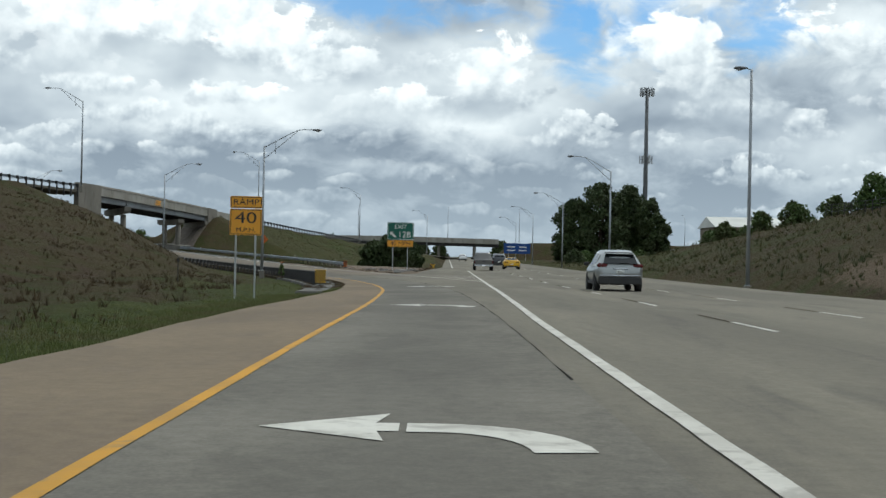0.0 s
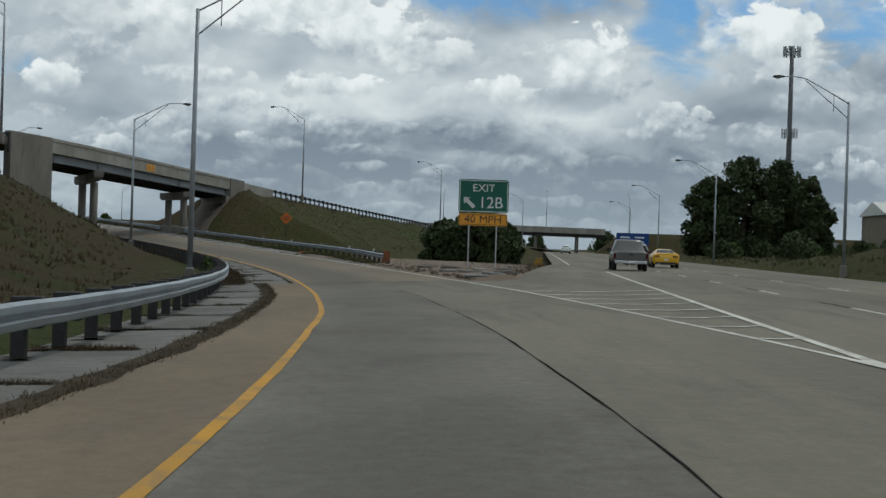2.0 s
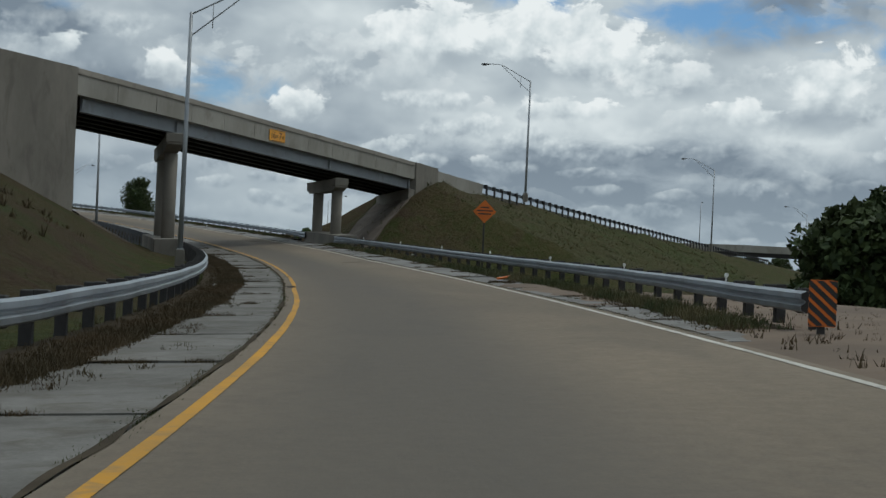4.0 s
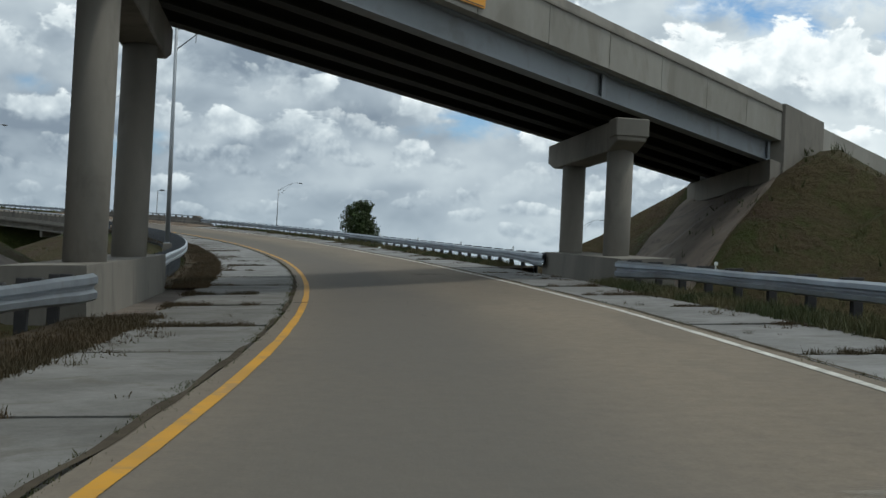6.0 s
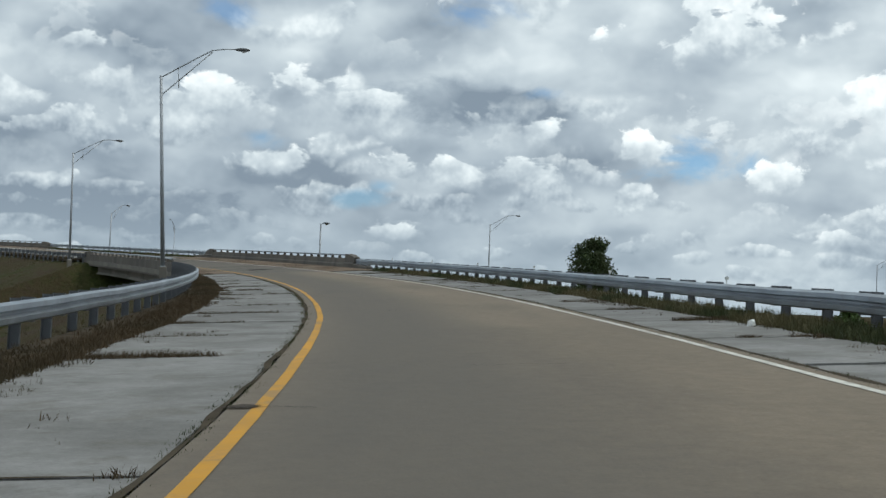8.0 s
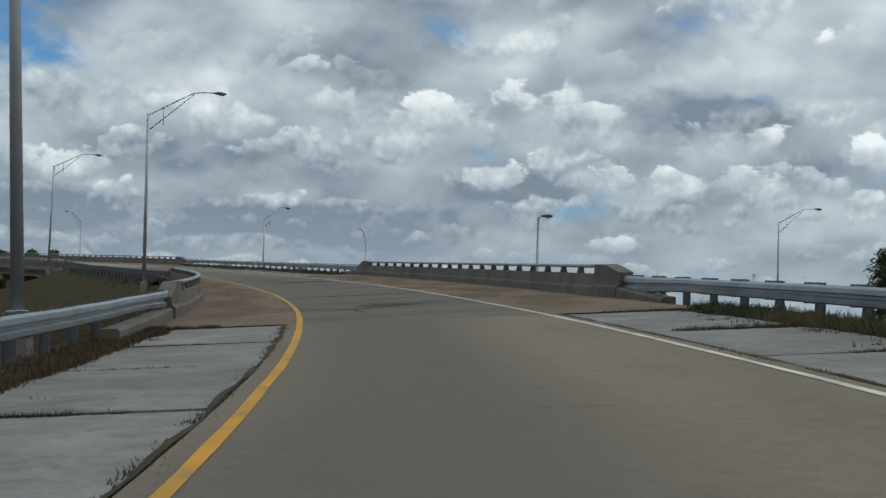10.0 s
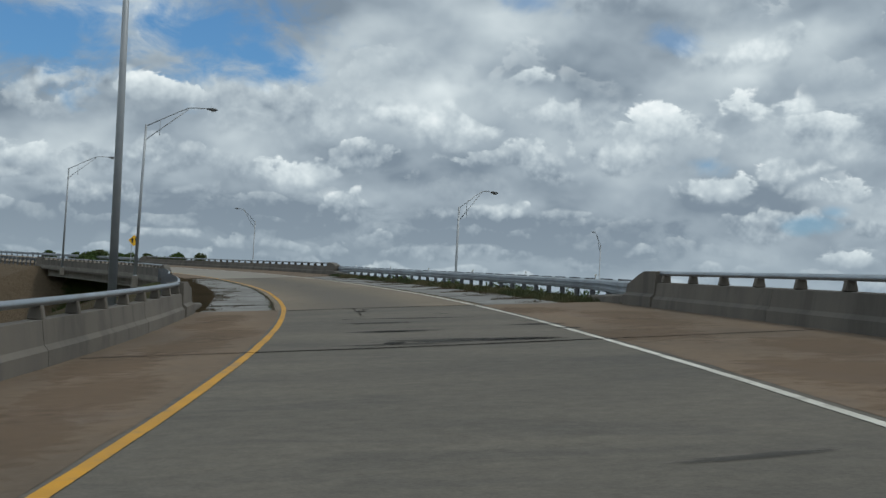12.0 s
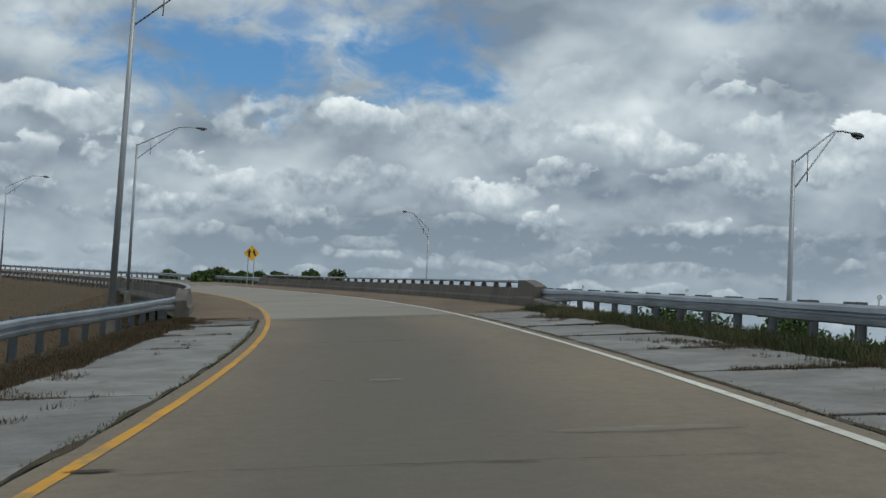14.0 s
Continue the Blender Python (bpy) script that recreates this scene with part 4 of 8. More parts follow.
WEDGES = []
for js, parent in ((JOINTS_L, shoulder_l), (JOINTS_R, shoulder_r)):
    for s in js:
        left = parent is shoulder_l
        ua = (OUT_L(s) if s > 103 else -4.7) if left else OUT_R(s)
        ub = (U_YELLOW(s) - 0.32 if s > 103 else GRASS_LINE(s) - 0.32) if left else U_WHITE(s) + 0.3
        reach, wide = rng.uniform(0.45, 1.0), rng.choice((0.05, 0.09, 0.14, 0.22))
        if abs(s - 232.4) < 0.1:
            reach, wide = 0.8, 0.3
        soil_wedge(parent, s, ua, ub, reach, wide)
        WEDGES.append((s, ua, ub, reach, wide))


def ragged(s, k):
    """How far the soil laps over the slabs' outer edge."""
    return 0.04 + 0.42 * max(0.0, noise.noise((s * 0.33, k, 0.0))) + 0.14 * noise.noise((s * 1.3, k, 4.0)) + 0.05 * noise.noise((s * 4.1, k, 7.0))


for s0, s1 in ((103.2, 186), (198, 291), (348.4, 399)):
    strip("soil_edge", s0, s1, lambda s: OUT_L(s) - 1.0, lambda s: min(OUT_L(s) + ragged(s, 3.0), U_YELLOW(s) - 0.9), M_SOIL, shoulder_l, dz=0.006, step=0.25, cols=2, skirt=0.2, label="dark soil creeping over the slabs")
for s0, s1 in ((130, 198.5), (210, 291), (348.4, 399)):
    strip("soil_edge", s0, s1, lambda s: OUT_R(s) - ragged(s, 8.0), lambda s: OUT_R(s) + 0.9, M_SOIL, shoulder_r, dz=0.006, step=0.25, cols=2, skirt=0.2, label="dark soil creeping over the slabs")
strip("joint_sealant", 103, 291, lambda s: U_YELLOW(s) - 0.318, lambda s: U_YELLOW(s) - 0.262, M_CRACK, ramp_road, dz=0.005, cols=1, step=0.2, wobble=0.07, label="dark dirt-filled joint")
strip("joint_sealant", 128, 291, lambda s: U_WHITE(s) + 0.23, lambda s: U_WHITE(s) + 0.29, M_CRACK, ramp_road, dz=0.004, cols=1, step=0.3, wobble=0.05, label="dark dirt-filled joint")
for s0, s1 in ((348, 397),):
    strip("joint_sealant", s0, s1, lambda s: U_YELLOW(s) - 0.318, lambda s: U_YELLOW(s) - 0.262, M_CRACK, ramp_road, dz=0.005, cols=1, step=0.2, wobble=0.07, label="dark dirt-filled joint")
    strip("joint_sealant", s0, s1, lambda s: U_WHITE(s) + 0.23, lambda s: U_WHITE(s) + 0.29, M_CRACK, ramp_road, dz=0.004, cols=1, step=0.3, wobble=0.05, label="dark dirt-filled joint")
strip("seam", 12, 103, lambda s: U_SEAM(s) - 0.008, lambda s: U_SEAM(s) + 0.008, M_TAR, ramp_road, dz=0.004, cols=1, step=0.8, wobble=0.03, label="thin dark pavement seam")
strip("cross_joint", 102.9, 103.05, lambda s: U_YELLOW(s), lambda s: U_WHITE(s), M_TAR, ramp_road, dz=0.005, cols=12, step=0.15, label="ragged transverse joint")

# ---- painted lines ----
def line(name, s0, s1, u, w, mat, label, dz=0.006, wobble=0.015):
    f = u if callable(u) else (lambda s: u)
    ob = strip(name, s0, s1, lambda s: f(s) - w / 2, lambda s: f(s) + w / 2, mat, None, dz, 1.0, 1, wobble=wobble)
    return tagged(ob, label, "road marking", kind="structure")


line("yellow_edge_line", -80, 640, U_YELLOW, 0.115, M_YELLOW, "worn yellow edge line painted on the pavement")
line("white_edge_line", 69, 640, U_WHITE, 0.10, M_WHITE, "worn white edge line painted on the pavement")


def flat(name, pts, mat, label, z, group=""):
    """A painted shape on the freeway or the ramp, from corners in the plan."""
    verts = [(x, y, z(x, y)) for x, y in pts]
    ob = solid(name, verts, [tuple(range(len(verts)))], mat)
    return tagged(ob, label, "road marking", group, "structure")


def main_line(name, x, y0, y1, w, label, group="", lift=None, mat=None):
    n = max(2, int((y1 - y0) / 4) + 1)
    verts, faces = [], []
    for y in np.linspace(y0, y1, n):
        for d in (-w / 2, w / 2):
            verts.append(((x(y) if callable(x) else x) + d, y, Z_MAIN(y) + (lift(y) if lift else 0.008)))
    for i in range(n - 1):
        q = 2 * i
        faces.append((q, q + 1, q + 3, q + 2))
    return tagged(solid(name, verts, faces, mat or M_WHITE), label, "road marking", group, "structure")


main_line("white_gore_line", X_MAIN, 69.5, 125, 0.15, "broad worn white line between lane and freeway")
line("white_gore_line", -80, 69.8, lambda s: u_of_main(s) - 0.02, 0.16, M_WHITE, "broad worn white line between lane and freeway", 0.012)
main_line("yellow_median_line", 0.6, 150, 700, 0.15, "thin edge line of the freeway")
for x, first in ((5.5, -2.9), (9.15, 4.0)):
    y = first
    while y < 330:
        main_line("lane_dash", x, y, y + 3.3, 0.12, "worn white lane dash on the freeway", "lane dashes")
        main_line("dark_dash", x - 0.02, y + 3.32, y + 6.6, 0.09, "black contrast strip before a lane dash", "contrast strips", mat=M_CRACK)
        y += 12.2


def turn_arrow(s, u, name="turn_arrow"):
    """A left turn arrow: a bent shaft and a long head."""
    inner, outer = [], []
    for i in range(9):
        f = i / 8
        ang = math.pi / 2 * f
        outer.append((0.90 - 0.96 * (1 - math.cos(ang)), -0.02 + 1.22 * math.sin(ang)))
        inner.append((0.52 - 0.56 * (1 - math.cos(ang)), -0.06 + 0.83 * math.sin(ang)))
    root = thing(name, None, "worn white left-turn arrow painted on the lane", "road marking", "turn arrows", "structure")
    q = [((outer[i], outer[i + 1], inner[i + 1], inner[i])) for i in range(8)]
    verts, faces = [], []
    for quad in q + [((-0.06, 1.2), (-0.23, 1.2), (-0.23, 0.77), (-0.04, 0.77))]:
        base = len(verts)
        verts += [at(s + y, u + x, 0.007) for x, y in quad]
        faces.append(tuple(range(base, base + 4)))
    solid("shaft", verts, faces, M_WHITE, root)
    head = [(-0.28, 1.2), (-0.28, 0.8), (-0.42, 0.8), (-0.36, 0.35), (-1.2, 0.98), (-0.36, 1.72), (-0.44, 1.2)]
    hv = [at(s + y, u + x, 0.007) for x, y in head]
    solid("arrow_head", hv, [(0, 1, 2, 6), (2, 3, 4), (4, 5, 6), (2, 4, 6)], M_WHITE, root)


turn_arrow(7.45, 0.08)
turn_arrow(30.5, 0.2)
turn_arrow(57.2, 1.1)

# chevron bars in the gore
for i in range(8):
    y = 73.5 + i * 2.75
    s_guess = y - 0.2
    for _ in range(4):
        x, yy, _z = at(s_guess, U_WHITE(s_guess))
        s_guess += y - yy
    xl = at(s_guess, U_WHITE(s_guess))[0]
    mid = (xl + X_MAIN(y)) / 2
    w = 0.2
    dip = (X_MAIN(y) - xl) * 0.28
    zl = at(s_guess, U_WHITE(s_guess))[2]
    zz = lambda x: zl + (Z_MAIN(y) - zl) * min(max((x - xl) / (X_MAIN(y) - xl), 0), 1) + 0.012
    pts = [(xl, y + dip * 0.5), (mid, y), (X_MAIN(y), y + dip * 1.4), (X_MAIN(y), y + dip * 1.4 + w), (mid, y + w), (xl, y + dip * 0.5 + w)]
    ob = solid("gore_bar", [(x, q, zz(x)) for x, q in pts], [(0, 1, 4, 5), (1, 2, 3, 4)], M_WHITE)
    tagged(ob, "thin white chevron bar painted in the gore", "road marking", "gore bars", "structure")

# ---- guard rails ----
W_FRONT = [(-0.005, 0.40), (0.075, 0.43), (0.082, 0.50), (0.02, 0.535), (0.02, 0.565), (0.082, 0.60), (0.075, 0.67), (-0.005, 0.705)]


def w_profile(side):
    """side +1: the road lies to the right of the rail."""
    front = [(d * side, h) for d, h in W_FRONT]
    back = [((d - 0.012) * side, h) for d, h in W_FRONT]
    return front + back[::-1]


def post_mesh():
    bm = bmesh.new()
    box(bm, -0.08, 0.08, -0.075, 0.075, -0.95, 0.74, 0.012)
    me = bpy.data.meshes.new("post")
    bm.to_mesh(me)
    bm.free()
    me.materials.append(M_POST)
    bm = bmesh.new()
    box(bm, -0.095, 0.095, -0.075, 0.075, 0.38, 0.74, 0.012)
    mb = bpy.data.meshes.new("blockout")
    bm.to_mesh(mb)
    bm.free()
    mb.materials.append(M_POST)
    return me, mb


def steel_post_mesh():
    bm = bmesh.new()
    box(bm, -0.075, -0.066, -0.05, 0.05, -0.95, 0.72)
    box(bm, 0.066, 0.075, -0.05, 0.05, -0.95, 0.72)
    box(bm, -0.066, 0.066, -0.004, 0.004, -0.95, 0.72)
    me = bpy.data.meshes.new("post")
    bm.to_mesh(me)
    bm.free()
    me.materials.append(M_STEEL_POST)
    bm = bmesh.new()
    box(bm, -0.095, -0.086, -0.05, 0.05, 0.38, 0.73)
    box(bm, 0.086, 0.095, -0.05, 0.05, 0.38, 0.73)
    box(bm, -0.086, 0.086, -0.004, 0.004, 0.38, 0.73)
    mb = bpy.data.meshes.new("blockout")
    bm.to_mesh(mb)
    bm.free()
    mb.materials.append(M_STEEL_POST)
    return me, mb


ME_POST, ME_BLOCK = post_mesh()
ME_STEEL, ME_STEEL_BLOCK = steel_post_mesh()


def reflector_mesh():
    bm = bmesh.new()
    box(bm, -0.008, 0.008, -0.02, 0.02, 0.70, 0.78, 0.003)
    bmesh.ops.create_cone(bm, cap_ends=True, segments=12, radius1=0.042, radius2=0.042, depth=0.012, matrix=Matrix.Translation((0, -0.02, 0.815)) @ Matrix.Rotation(math.pi / 2, 4, "X"))
    me = bpy.data.meshes.new("reflector")
    bm.to_mesh(me)
    bm.free()
    me.materials.append(M_SIGN_W)
    return me


ME_REFLECTOR = reflector_mesh()


def guardrail(s0, s1, u, side, dz, label, thrie0=0.0, thrie1=0.0, gap=1.905, steel=True):
    root = thing("guardrail", None, label, "guardrail", "guard rails")
    f = u if callable(u) else (lambda s: u)
    n = max(2, int((s1 - s0) / 1.0))
    prof = w_profile(side)
    verts, faces = [], []
    for s in np.linspace(s0, s1, n):
        grow = 1 + 0.45 * max(smooth01(1 - (s - s0) / 6) * thrie0, smooth01(1 - (s1 - s) / 6) * thrie1)
        dent = 0.02 * noise.noise((s * 0.35, 1.0, u if not callable(u) else 2.0))
        for d, h in prof:
            verts.append(at(s, f(s) + d, dz + 0.705 - (0.705 - h) * grow + dent))
    w = len(prof)
    for i in range(n - 1):
        for j in range(w):
            a, b = i * w + j, i * w + (j + 1) % w
            faces.append((a, b, b + w, a + w))
    faces += [tuple(range(w))[::-1], tuple(range((n - 1) * w, n * w))]
    solid("rail", verts, faces, M_GALV, root, "dull galvanised W-beam")
    s = s0 + 0.4
    while s < s1:
        m = frame_at(s, f(s) - side * 0.27, dz)
        p = new("post", ME_STEEL if steel else ME_POST)
        p.matrix_world = m
        p.parent = root
        b = new("blockout", ME_STEEL_BLOCK if steel else ME_BLOCK)
        b.matrix_world = frame_at(s, f(s) - side * 0.10, dz)
        b.parent = root
        s += gap
    s = s0 + 5 if side < 0 else s1
    while s < s1 - 2:
        q = new("reflector", ME_REFLECTOR)
        q.matrix_world = frame_at(s, f(s) - side * 0.05, dz)
        q.parent = root
        s += 9.525
    return root


UL1 = knots((64, -4.0), (72, -4.05), (100, -4.15), (150, -4.35), (186, -4.55))
UL2 = knots((196, -4.9), (206, -5.25), (240, -4.95), (270, -4.75), (297, -4.6))
UL3 = knots((346, -4.75), (360, -5.6), (385, -6.0), (402, -5.0))
UR1 = knots((128, 5.6), (140, 6.4), (150, 6.8), (200, 6.95))
guardrail(66.5, 186.5, UL1, 1, -0.05, "galvanised guardrail on dark posts along the inner curve", thrie1=1, steel=False)
guardrail(196.5, 297.5, UL2, 1, -0.05, "galvanised guardrail curving along the grassy inner bank", thrie0=1, thrie1=1)
guardrail(346, 404.0, UL3, 1, -0.08, "galvanised guardrail between the two ramp bridges", thrie0=1, thrie1=1)
guardrail(470, 640, -4.6, 1, -0.05, "far guardrail on the inner side past the bridge", thrie0=1)
guardrail(129.5, 199.5, UR1, -1, -0.15, "galvanised guardrail on dark posts along the outer curve", thrie1=1, steel=False)
guardrail(207.9, 299.0, 6.85, -1, -0.15, "long galvanised guardrail along the outer edge", thrie0=1, thrie1=1)
guardrail(345.3, 402.9, 6.9, -1, -0.12, "galvanised guardrail leading to the next bridge", thrie0=1, thrie1=1)
guardrail(468, 640, 6.9, -1, -0.1, "far guardrail on the outer side past the bridge", thrie0=1)


# ---- the ramp's own bridges ----
def parapet_posts(root, s0, s1, u, side, rail_z=0.80):
    bm = bmesh.new()
    box(bm, -0.07, 0.07, -0.08, 0.08, 0.58, 0.77, 0.015)
    for v in bm.verts:
        if v.co.z < 0.65:
            v.co.x *= 1.5
    me = bpy.data.meshes.new("rail_post")
    bm.to_mesh(me)
    bm.free()
    me.materials.append(M_PARAPET)
    s = s0 + 1.4
    while s < s1 - 0.8:
        p = new("rail_post", me)
        p.matrix_world = frame_at(s, u + side * 0.25)
        p.parent = root
        s += 2.1


def parapet(root, s0, s1, u, side):
    """side +1: the outer side lies to the right."""
    prof = [(0, -0.02), (0.015, 0.20), (0.075, 0.27), (0.12, 0.58), (0.42, 0.58), (0.42, -0.5), (0, -0.5)]
    prof = [(d * side, h) for d, h in prof]
    n = max(1, int((s1 - s0) / 8))
    for i in range(n):
        a, b = s0 + (s1 - s0) * i / n, s0 + (s1 - s0) * (i + 1) / n
        sweep("parapet_panel", a + 0.012, b - 0.012, prof, M_PARAPET, root, 1.6, u0=u)
    tube_prof = [(0.25 * side + 0.085 * math.cos(2 * math.pi * k / 10), 0.80 + 0.055 * math.sin(2 * math.pi * k / 10)) for k in range(10)]
    sweep("rail", s0 + 0.5, s1 - 0.5, tube_prof, M_GALV, root, 1.6, u0=u, smooth=True, label="dull metal tube rail")
    parapet_posts(root, s0, s1, u, side)
    for e, d in ((s0, -1), (s1, 1)):
        pv, n2 = [], 6
        for i in range(n2):
            f = i / (n2 - 1)
            s = e + d * (-1.3 + 2.6 * f)
            hi = 0.85 - (0.34 if d * side > 0 else 0.2) * max(0, f - 0.45) / 0.55
            for du, z in ((-0.03, -0.4), (-0.03, 0.25), (0.06, 0.32), (0.08, hi), (0.45, hi), (0.45, -0.4)):
                pv.append(at(s, u + du * side, z))
        fc = []
        for i in range(n2 - 1):
            for j in range(6):
                a, b = i * 6 + j, i * 6 + (j + 1) % 6
                fc.append((a, b, b + 6, a + 6))
        fc += [tuple(range(6))[::-1], tuple(range((n2 - 1) * 6, n2 * 6))]
        solid("end_block", pv, fc, M_PARAPET, root, "heavier concrete end block")


def ramp_bridge(s0, s1, ul, ur, label, deck):
    root = thing("ramp_bridge", None, label, "bridge", "ramp bridges", "structure")
    strip("deck_surface", s0 - 6, s1 + 2, lambda s: ul, lambda s: ur, deck, root, 0.0, 1.5, 8, label="streaked grey deck with reddish dusty sides")
    sweep("deck_slab", s0, s1, [(ul - 0.45, -0.02), (ur + 0.45, -0.02), (ur + 0.45, -0.35), (ul - 0.45, -0.35)], M_CONC, root)
    strip("dusty_gutter", s0 - 6, s1 + 2, lambda s: ul, lambda s: U_YELLOW(s) - 0.12, M_DECK_DUST, root, 0.003, 1.0, 3, wobble=0.04, label="reddish dust along the parapet")
    strip("dusty_gutter", s0 - 6, s1 + 2, lambda s: U_WHITE(s) + 0.15, lambda s: ur, M_DECK_DUST, root, 0.003, 1.0, 3, wobble=0.06, label="reddish dust along the parapet")
    parapet(root, s0 + (2.6 if s0 < 300 else 0.0), s1 - 1.4, ur, 1)
    parapet(root, s0, s1, ul, -1)
    # Inner girders get a near-black colour for the shade between them.
    for i in range(5):
        u = ul + 0.4 + (ur - ul - 0.8) * i / 4
        sweep("girder", s0 + 0.5, s1 - 0.5, [(u - 0.2, -0.35), (u + 0.2, -0.35), (u + 0.1, -0.5), (u + 0.1, -1.1), (u + 0.3, -1.25), (u - 0.3, -1.25), (u - 0.1, -1.1), (u - 0.1, -0.5)], M_DARK_STEEL if 0 < i < 4 else M_CONC, root, 4.0)
    for s in (s0 + 0.2, s1 - 0.2):
        sweep("abutment", s - 0.6, s + 0.6, [(ul - 0.6, -0.36), (ur + 0.6, -0.36), (ur + 0.6, -4.5), (ul - 0.6, -4.5)], M_CONC, root, 1.2)
    mid = (s0 + s1) / 2
    bm = bmesh.new()
    box(bm, ul + 0.3, ur - 0.3, -0.5, 0.5, -2.3, -1.25, 0.05, frame_at(mid, 0))
    part("pier_cap", bm, M_CONC, root)
    for u in (ul + 1.5, (ul + ur) / 2, ur - 1.5):
        x, y, z = at(mid, u)
        bm = bmesh.new()
        tube(bm, [(x, y, -2.0), (x, y, z - 2.25)], [0.45, 0.45], 16)
        part("column", bm, M_CONC, root, smooth=True)
    return root


br2 = ramp_bridge(BR2[0], BR2[1], -4.35, 6.6, "concrete ramp bridge with stained parapets and metal rail", M_DECK)
# Sunlight on this deck is painted by its paler material.
br3 = ramp_bridge(BR3[0], BR3[1], -4.5, 6.55, "next concrete ramp bridge with a metal-topped parapet", M_DECK_PALE)


def low_curb(s0, s1, u, side, h0, h1):
    """A curb that runs on past the parapet's end and sinks away."""
    verts, faces = [], []
    n = 8
    for i in range(n):
        f = i / (n - 1)
        h = h0 + (h1 - h0) * f
        for d, z in ((-0.02, -0.3), (0.0, h - 0.05), (0.05, h), (0.34, h), (0.36, -0.3)):
            verts.append(at(s0 + (s1 - s0) * f, u + d * side, z))
    for i in range(n - 1):
        for j in range(5):
            p, q = i * 5 + j, i * 5 + (j + 1) % 5
            faces.append((p, q, q + 5, p + 5))
    faces += [(4, 3, 2, 1, 0), tuple(range(n * 5 - 5, n * 5))]
    tagged(solid("low_curb", verts, faces, M_PARAPET), "low stained concrete curb past the parapet", "curb", "curbs", "structure")


low_curb(347.4, 351.2, -4.36, -1, 0.28, 0.16)
low_curb(345.95, 349.8, 6.58, 1, 0.26, 0.14)
low_curb(298.2, 294.2, 6.58, 1, 0.27, 0.12)
low_curb(295.6, 287.5, -4.37, -1, 0.27, 0.2)
low_curb(402.6, 398.6, 6.53, 1, 0.27, 0.1)


def crossline(root, s0, u0, s1, u1, w, mat, name, label, dz=0.007, wob=0.05, n=30):
    verts, faces = [], []
    for i in range(n):
        f = i / (n - 1)
        s, u = s0 + (s1 - s0) * f, u0 + (u1 - u0) * f
        d = wob * noise.noise((u * 1.7, s0, 5.0))
        ww = w * (0.7 + 0.8 * abs(noise.noise((u * 2.3, s0, 9.0))))
        verts += [at(s + d - ww / 2, u, dz), at(s + d + ww / 2, u, dz)]
    for i in range(n - 1):
        q = 2 * i
        faces.append((q, q + 1, q + 3, q + 2))
    return solid(name, verts, faces, mat, root, label)


def jointed(root, pts, w, name, label, wob=0.03):
    for (s0, u0), (s1, u1) in itertools.pairwise(pts):
        crossline(root, s0, u0, s1, u1, w, M_TAR, name, label, wob=wob, n=12)


jointed(br2, ((307.4, -4.2), (308.05, -1.3), (308.8, 0.4), (309.5, 2.2), (310.3, 4.0), (310.7, 6.4)), 0.10, "expansion_joint", "tarred expansion joint")
jointed(br2, ((331.0, -4.25), (331.5, 0.2), (332.1, 3.0), (332.8, 6.4)), 0.12, "expansion_joint", "dark expansion joint")
jointed(br2, ((347.3, -2.3), (347.7, -0.2), (347.95, 1.2), (347.9, 3.3)), 0.2, "expansion_joint", "wide black tarred joint")
crossline(br3, 396.5, -4.4, 396.4, 6.0, 0.08, M_TAR, "expansion_joint", "thin dark joint")


def blotch(root, s, u, ls, lu, mat, name, label, dz=0.008, n=40, seed=0.0):
    verts = [at(s, u, dz)]
    for i in range(n):
        a = 2 * math.pi * i / n
        c, d = math.cos(a), math.sin(a)
        r = 0.72 + 0.5 * noise.noise((c * 1.3 + seed, d * 1.3, seed * 3.1)) + 0.35 * noise.noise((c * 3.7 + seed, d * 3.7, seed)) + 0.15 * noise.noise((c * 9 + seed, d * 9, seed))
        verts.append(at(s + ls * r * d, u + lu * r * c, dz))
    faces = [(0, 1 + i, 1 + (i + 1) % n) for i in range(n)]
    return solid(name, verts, faces, mat, root, label)


def smear(root, s, u, ls, lu, mat, name, label, dz=0.005, skew=0.0):
    """A film on the road, ls half long and lu half wide."""
    verts, uvs, faces = [], [], []
    n, w = 7, 9
    for i in range(n):
        for j in range(w):
            a, b = -1 + 2 * i / (n - 1), -1 + 2 * j / (w - 1)
            verts.append(at(s + a * ls + b * skew, u + b * lu, dz))
            uvs.append((b, a))
    for i in range(n - 1):
        for j in range(w - 1):
            q = i * w + j
            faces.append((q, q + 1, q + w + 1, q + w))
    return solid(name, verts, faces, mat, root, label, uvs)


for i, (s, u, ls, lu) in enumerate(((300.08, 1.75, 0.34, 0.2), (300.68, 2.25, 0.12, 0.3), (299.47, 1.96, 0.12, 0.17), (300.81, 2.7, 0.06, 0.1), (304.16, 1.33, 0.08, 0.3), (300.07, -0.16, 0.07, 0.15), (300.0, 0.18, 0.09, 0.16), (298.76, 3.11, 0.08, 0.18),
                                    (332.4, -0.03, 0.32, 0.22), (332.65, 1.44, 0.15, 0.2), (332.8, 1.96, 0.25, 0.32), (332.64, 2.3, 0.1, 0.12), (339.0, -0.45, 0.11, 0.2), (339.1, 0.28, 0.12, 0.15), (341.15, -0.63, 0.1, 0.13))):
    blotch(br2, s, u, ls, lu, M_PATCH, "asphalt_patch", "dark rough asphalt patch", 0.011, seed=i * 1.37)
